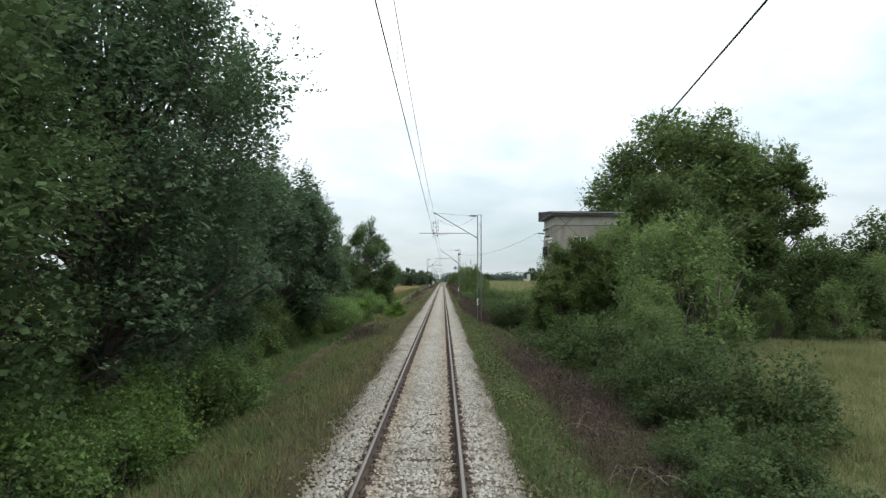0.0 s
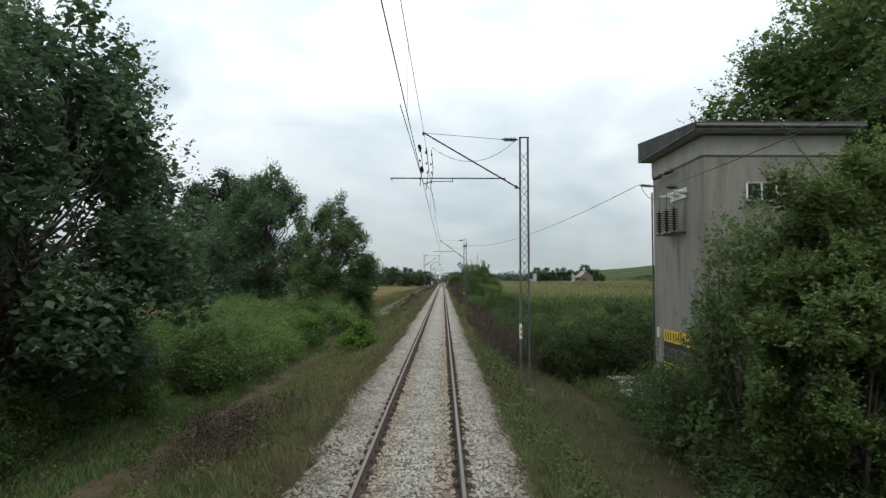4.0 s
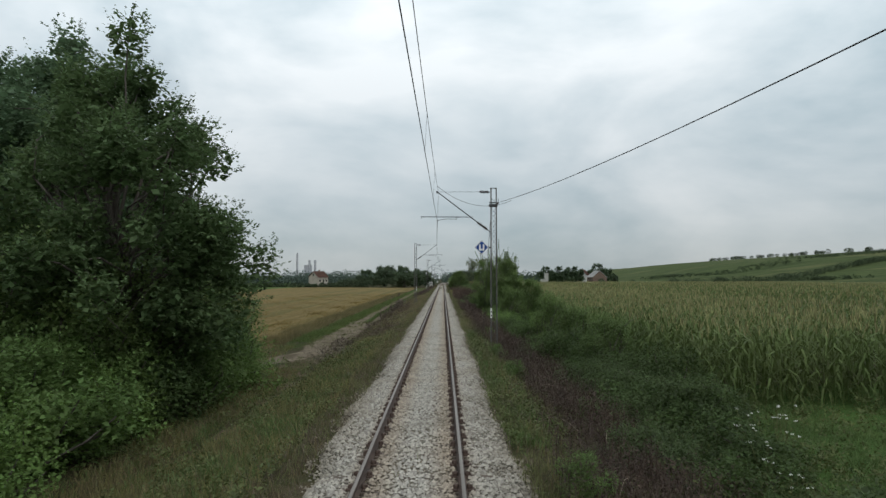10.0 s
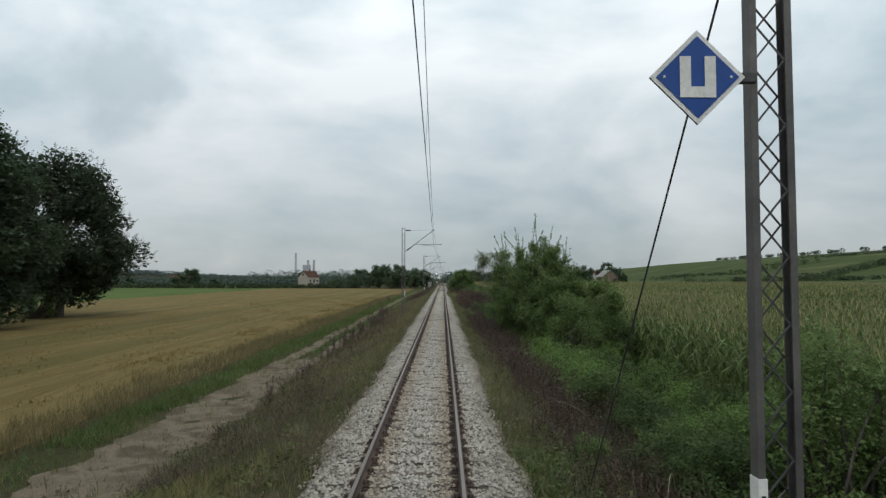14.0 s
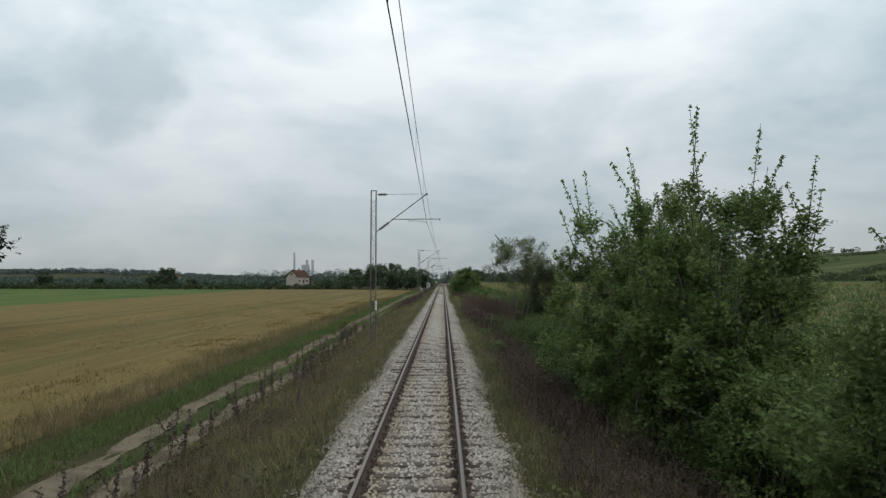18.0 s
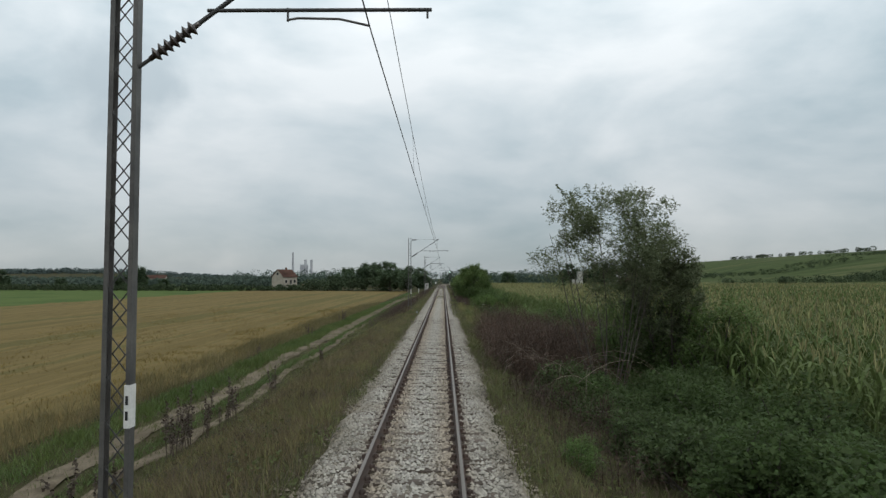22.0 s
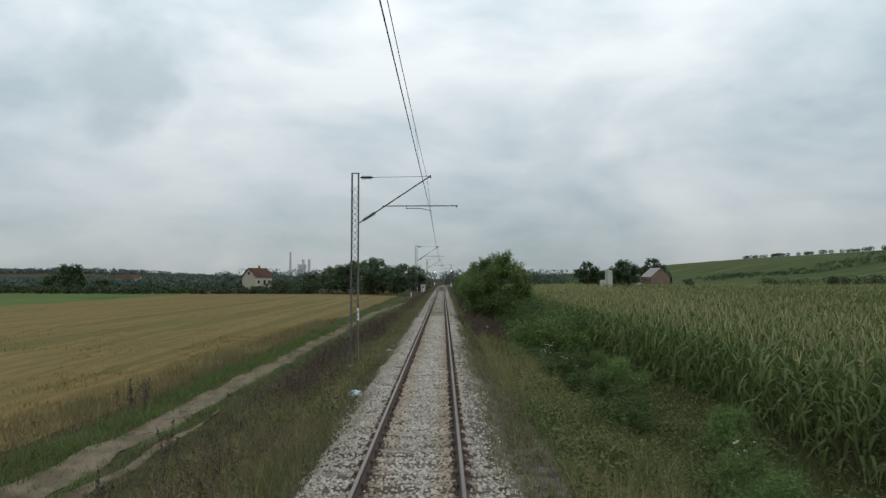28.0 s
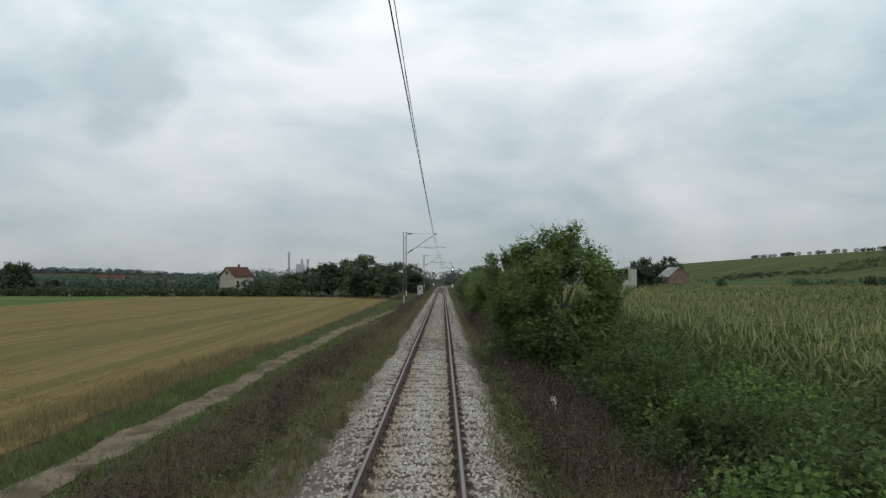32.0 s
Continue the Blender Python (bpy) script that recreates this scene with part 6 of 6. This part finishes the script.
def dead_thicket():
    """Dead bramble in heaps: arching canes with withered leaves."""
    rng = np.random.default_rng(31)
    out, dry = [], []
    for y0, y1, x0, x1, step, tall in ((11, 31, 3.2, 5.0, 0.3, 0.85), (18, 27, 4.4, 7.0, 0.3, 1.0), (38, 43.5, -5.3, -3.4, 0.35, 1), (52, 77, 2.7, 4.7, 0.2, 1.15), (77, 99, 3.1, 5.0, 0.24, 1.1), (99, 122, 2.7, 5.4, 0.24, 1.1), (122, 138, 2.7, 4.8, 0.25, 1.0), (138, 151, 2.8, 4.8, 0.3, 0.9), (151, 158, 3.0, 4.4, 1.2, 1),
                                       (158, 182, 3.0, 4.6, 0.6, 1.3), (165, 181, 3.6, 5.8, 0.16, 2.5), (171, 184, 5.6, 9.8, 0.3, 2.4), (217, 262, 2.5, 4.8, 0.28, 1.3), (262, 330, 2.8, 4.2, 2.0, 1), (150, 196, -5.2, -3.2, 2.0, 0.5), (196, 204, -5.2, -3.4, 1.2, 0.9), (204, 240, -5.7, -3.2, 0.4, 0.95),
                                       (236, 330, -5.0, -2.6, 1.6, 1), (104, 150, -5.7, -3.4, 1.2, 0.7)):
        for y in np.arange(y0, y1, step):
            x, y, r, h = rng.uniform(x0, x1), y + rng.normal() * 0.3, rng.uniform(0.5, 0.95) * (tall ** 0.5 if tall < 2 else tall * 0.8), rng.uniform(0.45, 0.95) * tall
            n = 24 if tall < 2 else 46
            b = np.column_stack([x + rng.normal(size=n) * r * 0.5, y + rng.normal(size=n) * r * 0.5, np.zeros(n)])
            b[:, 2] = land(b[:, 0], b[:, 1]) - 0.03
            a = rng.uniform(0, 6.28, n)
            d = np.column_stack([np.cos(a), np.sin(a), np.zeros(n)]) * (r * rng.uniform(0.4, 1.4 if tall < 2 else 1.9, n))[:, None]
            if x > 0:  # none reaches over the ballast
                b[:, 0] = np.maximum(b[:, 0], 2.3)
                d[:, 0] = np.maximum(d[:, 0], 2.2 - b[:, 0])
            o = np.column_stack([-np.sin(a), np.cos(a), np.zeros(n)]) * 0.004
            hh = (h * rng.uniform(0.5, 1.1, n))[:, None] * np.array([0, 0, 1.0])
            p, q = b + d * 0.45 + hh, b + d + hh * 0.55
            out.append((np.concatenate([np.stack([b - o, b + o, p + o, p - o], 1), np.stack([p - o, p + o, q + o * 0.3, q - o * 0.3], 1)]).reshape(-1, 3), np.arange(8 * n).reshape(-1, 4)))
            m = int((360 if tall < 2 else 700) * tall)
            k, f = rng.integers(0, n, m), rng.random((m, 1)) ** 0.8
            P = np.where(f < 0.6, b[k] + (p[k] - b[k]) * (f / 0.6), p[k] + (q[k] - p[k]) * ((f - 0.6) / 0.4)) + rng.normal(size=(m, 3)) * 0.06 * tall ** 0.5
            (dry if tall > 2 else out).append(leaves(P, np.full(m, 0.052 if tall < 2 else 0.058), rng, 0.42))
    V, F = joined(dry)
    tagged(new("withered_leaves", mesh_of("withered_leaves", V, F, M_WITHER)), "withered reddish-brown leaves of the dead hedge", "dead leaves", kind="stuff")
    V, F = joined(out)
    tagged(new("dead_bramble", mesh_of("dead_bramble", V, F, M_DEAD)), "reddish-brown dead bramble heaps beside the ballast", "dead bramble", kind="stuff")


dead_thicket()


def bare_canes():
    """Long pale bramble canes that arch out of the dead hedge."""
    rng = np.random.default_rng(33)
    out = []
    for y0, y1, x0, x1, n, long in ((10, 36, 3.2, 5.0, 34, 1.0), (60, 99, 3.2, 5.6, 40, 1.1), (161, 172, 3.6, 6.0, 40, 2.6), (165, 184, 3.8, 7.4, 110, 2.6), (99, 125, 3.4, 5.4, 40, 1.7), (38, 43, -5.0, -3.4, 9, 1.0)):
        for k in range(n):
            x, y = rng.uniform(x0, x1), rng.uniform(y0, y1)
            L, a = long * rng.uniform(0.6, 1.2), rng.uniform(0, 6.28)
            if x > 0 and rng.random() < 0.5:
                a = rng.uniform(2.4, 4.6)
            f = np.linspace(0, 1, 7)
            P = np.column_stack([x + math.cos(a) * L * f, y + math.sin(a) * L * f, float(land(x, y)) + 0.1 + L * (1.15 * f - 0.95 * f ** 2.2) + 0.25 * long * (1 - f)])
            if x > 0:
                P[:, 0] = np.maximum(P[:, 0], 2.2 + 0.1 * f)
            out.append(tube(P, np.linspace(0.0075 if y > 150 else 0.006, 0.003, 7), 4))
    V, F = joined(out)
    tagged(new("bare_canes", mesh_of("bare_canes", V, F, M_CANE)), "long pale leafless bramble canes arching over the dead hedge", "bramble canes", kind="stuff")


bare_canes()
bush("bright_bush", "bright yellow-green bush on the grassy bank", at(-3.9, 57.6), 1.15, 1.7, 90, M_BRIGHT, leaf=0.085, n=4200, shoots=2)
bush("bright_bush", "pale green elder bush by the path", at(-8.0, 64.0), 1.6, 2.3, 91, M_BRIGHT, leaf=0.12, n=3600, shoots=2)
bush("dry_bush", "dark leafless bramble clump on the bank", at(-4.6, 40.5), 1.1, 0.9, 92, M_DEAD, leaf=0.05, n=2200, shoots=6)
bush("dry_bush", "broad grey leafless bramble bush on the bank", at(-4.9, 96.4), 1.3, 1.1, 94, M_BROWNWEED, leaf=0.04, n=2600, shoots=8)
bush("dry_bush", "dark leafless bramble clump beside the dirt track", at(-5.1, 101.0), 1.0, 0.9, 93, M_DEAD, leaf=0.05, n=2000, shoots=6)


# ---- grass, weeds and crops ----
def blades(P, h, w, rng, lean=0.35):
    """One narrow leaning blade at each place."""
    N = len(P)
    a = rng.uniform(0, 6.28, N)
    side = np.stack([np.cos(a), np.sin(a), np.zeros(N)], -1) * (w * rng.uniform(0.6, 1.3, N))[:, None]
    hh = h * rng.uniform(0.5, 1.25, N)
    tip = P + np.stack([rng.normal(size=N) * lean * hh, rng.normal(size=N) * lean * hh, hh], -1)
    V = np.stack([P - side, P + side, tip + side * 0.15, tip - side * 0.15], 1).reshape(-1, 3)
    return V, np.arange(4 * N).reshape(-1, 4)


def patchy(x, y, k):
    return 0.5 + 0.5 * np.sin(0.55 * y + k) * np.sin(0.23 * y * 1.3 + 1.7 * k + x)


def sward(name, label, areas, h, w, material, seed, tuft=4, lean=0.35, category="grass", patch=None):
    """Tufts over some areas (x0, x1, y0, y1, count)."""
    rng = np.random.default_rng(seed)
    pts = []
    for x0, x1, y0, y1, n in areas:
        x, y = rng.uniform(x0, x1, n), rng.uniform(y0, y1, n)
        k = (y < 255) | (rng.random(n) < 0.4)
        x, y = x[k], y[k]
        if patch is not None:
            k = rng.random(len(x)) < 0.45 + 0.55 * patchy(x, y, patch)
            x, y = x[k], y[k]
        k = (np.abs(x - path_mid(y)) > 0.8 * rng.random(len(x)) ** 0.5) | (y > 102) | (y < 26) | ((y > 65) & (y < 80))
        x, y = x[k], y[k]
        pts.append(np.stack([x, y], -1))
    Q = np.repeat(np.concatenate(pts), tuft, 0)
    Q = Q + rng.normal(size=Q.shape) * 0.05
    u = Q[:, 0]
    z = np.where(np.abs(u) < 3.0, np.maximum(land(Q[:, 0], Q[:, 1]), bed_height(u, Q[:, 1])), land(Q[:, 0], Q[:, 1]))
    hh = h * (0.7 + 0.6 * patchy(Q[:, 0] * 2, Q[:, 1] * 2, seed))
    V, F = blades(np.column_stack([Q, z - 0.02]), hh, w, rng, lean)
    return tagged(new(name, mesh_of(name, V, F, material)), label, category, kind="stuff")


sward("verge_grass", "mixed green and dry grass on the railway banks", ((-5.8, -1.75, 6, 330, 52000), (1.75, 3.0, 6, 58, 3200), (1.75, 3.0, 58, 184, 5000), (1.7, 2.6, 20, 190, 5000), (1.75, 3.0, 184, 330, 8000), (3.0, 4.6, 6, 330, 6000), (4.2, 9, 6, 330, 12000), (-8.6, -5.4, 104, 330, 9000), (1.35, 2.4, 192, 226, 1500), (-2.4, -1.7, 192, 240, 900)), 0.2, 0.009, M_GRASS, 101, 5, patch=0.4)
sward("lush_grass", "lush green grass beside the dirt track", ((-9.9, -8.3, 104, 330, 8000), (9, 26, 66, 86, 5000), (5.6, 13, 46, 60, 5000), (2.4, 9, 184, 226, 9500), (-6.2, -2.6, 60, 100, 9000), (-7.8, -2.6, 8, 60, 14000), (-10.5, -6.8, 8, 62, 9000), (6.6, 12, 56, 88, 9000), (1.8, 3.3, 8, 60, 6500), (1.8, 3.1, 78, 104, 2500), (-12, -5.5, 50, 98, 6000), (-26, -9, 84, 104, 3000), (9, 60, 66, 88, 6000), (18, 44, 34, 47, 6000), (-7.15, -6.75, 128, 190, 1500), (-7.3, -6.9, 190, 330, 2200)), 0.2, 0.012, M_LUSH, 102, 4, 0.5)
sward("yellow_grass", "yellowing grass on the bank beside the footpath", ((-6.0, -2.4, 44, 104, 13000), (-7.6, -5.4, 62, 96, 5000), (-24, -8.6, 90, 106, 7000), (-5.8, -2.2, 8, 44, 2500), (-5.6, -2.2, 112, 150, 3500), (-5.6, -2.2, 150, 215, 8500), (2.2, 3.4, 60, 100, 1200)), 0.24, 0.008, M_YELLOWGRASS, 110, 5, patch=1.1)
sward("tall_grass", "tall mixed grass between the railway and the maize", ((2.6, 8.6, 185, 230, 9000), (6.8, 9.0, 196, 230, 3000)), 0.36, 0.01, M_GRASS, 111, 5, 0.4, patch=0.9)
sward("tall_yellow_grass", "tall pale grass beside the ballast", ((2.2, 4.4, 203, 219, 1800), (2.4, 4.6, 186, 196, 700)), 0.5, 0.008, M_YELLOWGRASS, 112, 5, 0.35, patch=1.6)
sward("pale_grass", "tall pale seeding grass in the meadow and on the bank", ((7.2, 20, 8, 46, 17000), (20, 36, 20, 46, 12000)), 0.4, 0.012, M_PALEGRASS, 113, 4, 0.4)
sward("meadow_tufts", "green grass mixed through the pale meadow", ((7.0, 20, 8, 46, 7000), (20, 36, 20, 46, 5000)), 0.36, 0.013, M_MEADOW, 114, 4, 0.4, patch=0.6)
sward("verge_strip", "lush grass between the dirt road and the field", ((-9.7, -8.3, 108, 240, 8000),), 0.3, 0.012, M_MEADOW, 115, 4, 0.45, patch=0.8)
sward("dry_grass", "straw-coloured dry grass in the verge", ((-4.8, -1.9, 6, 330, 13000), (-5.6, -2.2, 128, 182, 7000), (1.9, 3.6, 6, 330, 3500), (9, 34, 8, 48, 6000), (-10.9, -10.0, 104, 330, 4000), (-22, -9, 88, 105, 5000), (-7, -5, 50, 96, 3000)), 0.3, 0.008, M_DRYGRASS, 103, 5, patch=2.0)
sward("dead_brush", "dark brown dead bramble along the ballast", ((2.9, 4.9, 8, 182, 2600), (3.2, 4.9, 214, 330, 1800), (-5.4, -3.2, 192, 330, 3200), (-5.4, -2.6, 150, 192, 900), (4.2, 6.4, 160, 182, 3000), (-5.8, -2.8, 104, 150, 1500), (1.25, 2.3, 195, 236, 500)), 0.26, 0.006, M_DEAD, 104, 5, 1.8, "dead bramble", 3.1)
sward("brown_weeds", "low brown withered weeds along the ballast", ((-3.0, -1.65, 6, 330, 12000), (1.65, 2.7, 6, 330, 9000), (-5.7, -2.4, 104, 150, 14000), (-5.6, -2.4, 150, 200, 5000), (2.0, 3.0, 8, 130, 1500)), 0.2, 0.006, M_BROWNWEED, 116, 5, 0.7, "weeds", 2.6)
sward("road_edge_grass", "short grass creeping over the edges of the dirt road", ((-8.45, -7.75, 104, 330, 6000), (-6.5, -5.7, 104, 330, 8000), (-7.3, -6.8, 104, 330, 3500), (-7.2, -6.2, 152, 330, 13000)), 0.1, 0.008, M_GRASS, 117, 5, 0.7, patch=0.3)
sward("straw", "pale straw standing in the ripe field", ((-16, -10.6, 104, 240, 16000), (-34, -16, 104, 240, 12000)), 0.14, 0.014, M_STRAW, 105, 2, 0.5, "straw")
sward("barley_edge", "pale yellow barley along the edge of the field", ((-12.4, -9.9, 106, 250, 15000),), 0.45, 0.01, M_BARLEY, 108, 3, 0.3, "barley", 1.2)
sward("track_weeds", "weeds growing between the sleepers", ((-0.6, 0.6, 214, 224, 90), (-0.6, 0.6, 238, 248, 220), (-0.6, 0.6, 258, 300, 500), (-0.65, 0.65, 8, 214, 120), (-0.6, 0.6, 305, 330, 300)), 0.12, 0.008, M_GRASS, 106, 4, 0.5, "weeds")


def weed_cover(name, label, areas, tall, leaf, material, seed, even=0.15, m=13):
    """Small broad-leaved weeds in patches over some areas (x0, x1, y0, y1, count)."""
    rng = np.random.default_rng(seed)
    x = np.concatenate([rng.uniform(a[0], a[1], a[4]) for a in areas])
    y = np.concatenate([rng.uniform(a[2], a[3], a[4]) for a in areas])
    k = rng.random(len(x)) < even + (1 - even) * patchy(1.3 * x, y, 4.4) ** 2
    x, y = x[k], y[k]
    h = rng.uniform(0.25, 1.0, len(x)) * tall
    X, Y = np.repeat(x, m) + rng.normal(size=len(x) * m) * 0.10, np.repeat(y, m) + rng.normal(size=len(x) * m) * 0.10
    Z = np.maximum(land(X, Y), np.where(np.abs(X) < 3, bed_height(X, Y), -9)) + np.repeat(h, m) * rng.random(len(X)) ** 0.8
    V, F = leaves(np.column_stack([X, Y, Z]), np.full(len(X), leaf), rng, 0.55, 0.6)
    tagged(new(name, mesh_of(name, V, F, material)), label, "weeds", kind="stuff")


weed_cover("verge_weeds", "broad-leaved green weeds in patches on the banks", ((-5.6, -1.75, 6, 320, 4600), (1.75, 4.6, 6, 320, 3000), (1.9, 3.2, 8, 52, 2200), (1.8, 3.3, 78, 104, 1300), (-4.8, -2.2, 60, 104, 1500), (1.9, 3.3, 216, 236, 900), (-4.2, -2.0, 200, 240, 900)), 0.42, 0.085, M_WEED, 107)
weed_cover("tall_weeds", "tall mixed weeds between the railway and the maize", ((2.6, 8.8, 184, 226, 4600), (4.4, 8.0, 60, 98, 1500), (8.0, 16.0, 66, 86, 1600), (5.6, 11.0, 47, 58, 900), (-7.6, -3.6, 26, 98, 900)), 0.65, 0.085, M_WEED, 109, 0.3, 26)
weed_cover("withered_weeds", "tall tan withered weeds at the corn edge", ((6.2, 10.5, 168, 188, 1500), (4.6, 6.6, 186, 192, 150)), 1.5, 0.09, M_BROWNWEED, 118, 0.4, 26)


def corn():
    """Rows of maize: stalk, arching leaves and tassel on each plant; simpler plants farther in."""
    rng = np.random.default_rng(77)

    def plants(X, Y, nl, wide):
        N = len(X)
        G = land(X, Y)
        H = rng.uniform(2.1, 2.6, N)
        base = np.column_stack([X, Y, G])
        Vs, k = [], 0
        a = rng.uniform(0, 6.28, (N,))
        s = np.column_stack([np.cos(a), np.sin(a), np.zeros(N)]) * 0.016 * wide
        top = base + np.column_stack([rng.normal(size=N) * 0.06, rng.normal(size=N) * 0.06, H])
        Vs.append(np.stack([base - s, base + s, top + s * 0.4, top - s * 0.4], 1))
        for i in range(nl):
            b = a + i * 2.6 + rng.normal(size=N) * 0.4
            d = np.column_stack([np.cos(b), np.sin(b), np.zeros(N)])
            o = np.column_stack([-np.sin(b), np.cos(b), np.zeros(N)]) * 0.036 * wide
            f = (i + 0.8) / (nl + 0.6)
            p = base + (top - base) * f
            L = rng.uniform(0.38, 0.66, N)[:, None]
            up = np.array([0, 0, 1.0])
            q = p + d * L * 0.42 + up * 0.25
            drop = rng.uniform(-0.12, 0.18, (N, 1))
            r = p + d * L * 0.9 + up * (0.12 + drop)
            Vs.append(np.stack([p - o * 0.7, p + o * 0.7, q + o, q - o], 1))
            if nl >= 8:
                e = p + d * L * 1.2 + up * (drop - rng.uniform(0.12, 0.38, (N, 1)))
                Vs.append(np.stack([q - o, q + o, r + o * 0.8, r - o * 0.8], 1))
                Vs.append(np.stack([r - o * 0.8, r + o * 0.8, e + o * 0.1, e - o * 0.1], 1))
            else:
                Vs.append(np.stack([q - o, q + o, r + o * 0.15, r - o * 0.15], 1))
        V = np.concatenate(Vs).reshape(-1, 3)
        Ts = []
        for i in range(2):
            b = a + i * 2.6
            d = np.column_stack([np.cos(b) * 0.11, np.sin(b) * 0.11, np.full(N, 0.3)]) * (1.0 if i else 1.1)
            o = np.column_stack([-np.sin(b), np.cos(b), np.zeros(N)]) * 0.016 * wide
            Ts.append(np.stack([top - o, top + o, top + d + o * 0.6, top + d - o * 0.6], 1))
        T = np.concatenate(Ts).reshape(-1, 3)
        return V, T

    def rows(x0, x1, dx, y0, y1, dy):
        X, Y = np.meshgrid(np.arange(x0, x1, dx), np.arange(y0, y1, dy))
        X = X.ravel() + rng.normal(size=X.size) * 0.06
        Y = Y.ravel() + rng.normal(size=Y.size) * 0.1 * dy / 0.25
        # the front edge wavers with the bank
        ok = X > 8.9 + 0.5 * np.sin(Y * 0.11) + 1.6 * smooth(120, 134, Y) * (1 - smooth(134, 150, Y))
        ok &= rng.random(X.size) < 0.95
        return X[ok], Y[ok]
    sets = [(rows(8.3, 15, 0.7, 86, 245, 0.26), 8, 1.0), (rows(15, 27, 0.8, 86, 300, 0.55), 5, 1.5), (rows(8.3, 15, 0.9, 245, 350, 0.6), 5, 1.5), (rows(15, 140, 0.75, 86, 91, 0.5), 6, 1.3), (rows(27, 150, 1.7, 91, 350, 1.4), 3, 2.6), (rows(15, 27, 1.2, 300, 350, 1.1), 3, 2.2)]
    VV, TT = [], []
    for (X, Y), nl, wd in sets:
        V, T = plants(X, Y, nl, wd)
        VV.append((V, np.arange(len(V)).reshape(-1, 4)))
        TT.append((T, np.arange(len(T)).reshape(-1, 4)))
    V, F = joined(VV)
    tagged(new("corn_crop", mesh_of("corn_crop", V, F, M_CORN)), "tall green maize standing in rows", "maize", kind="stuff")
    V, F = joined(TT)
    tagged(new("corn_tassels", mesh_of("corn_tassels", V, F, M_TASSEL)), "pale yellow tassels on the maize", "maize tassels", kind="stuff")


corn()


def dock_plant(seed, h):
    rng = np.random.default_rng(seed)
    t = thing("dock_plant", "tall dark dried dock stalk in the weeds", "dried weed", at(-5.1, 128.5), "dried docks")
    for k in range(4):
        b = np.array([rng.normal() * 0.1, rng.normal() * 0.1, -0.05])
        e = b + np.array([rng.normal() * 0.14, rng.normal() * 0.14, h * rng.uniform(0.75, 1.05)])
        s = part("stalk", tube(np.stack([b, (b + e) / 2 + 0.02, e]), [0.008, 0.006, 0.003], 5), M_DOCK, t)
        g = rng.uniform(0.45, 1.0, 70)[:, None]
        part("seed_head", leaves(b + (e - b) * g + rng.normal(size=(70, 3)) * 0.025, np.full(70, 0.05), rng, 0.7), M_DOCK, s)
    return t


D1 = dock_plant(5, 1.0)
for x, y, s in ((-5.3, 129.6, 1.0), (-4.9, 131.0, 1.1), (-5.4, 133.2, 0.9), (-5.0, 134.5, 1.15), (-5.2, 137, 0.8), (-5.4, 139.6, 1.0), (-5.0, 141.8, 0.9), (-4.6, 145.0, 0.8), (-5.6, 150.5, 1.1), (-5.9, 158.8, 1.0),
                (-6.0, 159.5, 1.1), (-5.7, 160.3, 1.2), (-5.6, 161.2, 0.9), (-5.4, 174, 0.9), (-9.4, 205, 1.1), (-9.2, 206, 1.0), (-9.3, 190, 0.9), (-5.6, 196.5, 0.9), (-5.2, 198.6, 1.0), (-9.5, 178, 0.7), (-5.0, 214, 0.9),
                (-4.8, 220, 0.9), (-4.6, 226.0, 0.8), (2.9, 212.5, 0.8), (2.8, 206.0, 0.7), (-4.9, 112, 0.9), (-5.1, 122, 1.0), (-5.5, 127.6, 1.1), (-5.6, 132.0, 1.1), (-5.5, 138.3, 1.0),
                (-4.8, 140.7, 1.1), (-5.3, 143.2, 1.2), (-5.7, 147.5, 1.1), (-5.2, 153.5, 1.1), (-5.8, 162.4, 1.3), (-5.5, 166, 1.0), (-5.3, 144.5, 0.9), (-5.5, 146.0, 0.8), (-5.2, 148.6, 0.8), (-5.6, 149.4, 0.9), (-5.4, 151.6, 0.8), (-5.6, 155.0, 0.9), (-5.9, 158.2, 1.3), (-6.1, 160.0, 1.3)):
    copy_thing(D1, at(x, y, rngp.uniform(0, 360), s * 1.15))


def wild_carrot():
    t = thing("wild_carrot", "white-flowered wild carrot in the verge", "wildflower", at(7.4, 80.0), "white umbels")
    rng = np.random.default_rng(9)
    for k in range(8):
        b = np.array([rng.normal() * 0.12, rng.normal() * 0.12, -0.03])
        e = b + np.array([rng.normal() * 0.15, rng.normal() * 0.2, rng.uniform(0.6, 1.2)])
        part("stem", tube(np.stack([b, (b + e) / 2 + 0.015, e]), [0.008, 0.006, 0.004], 5), M_GRASS, t)
        P = e + in_ball(30, rng) * np.array([0.04, 0.04, 0.022])
        part("umbel", leaves(P, np.full(30, 0.017), rng, 0.9, 1.5), M_FLOWER, t, "flat white flower head")
    return t


W1 = wild_carrot()
for x, y, s in ((7.9, 81.2, 1.0), (8.4, 80.4, 1.1), (7.2, 79.0, 0.9), (8.9, 81.8, 1.0), (6.9, 84.5, 0.9), (6.6, 77.0, 0.8), (4.9, 213.0, 1.1), (5.3, 213.5, 1.1), (5.4, 210.1, 1.0), (6.6, 198.5, 0.9),
                (6.2, 99.5, 0.9), (7.0, 100.2, 0.9), (5.8, 97.5, 0.8), (7.6, 20.0, 0.9), (6.8, 22.0, 0.9), (7.4, 175.0, 1.0)):
    copy_thing(W1, at(x, y, rngp.uniform(0, 360), s))
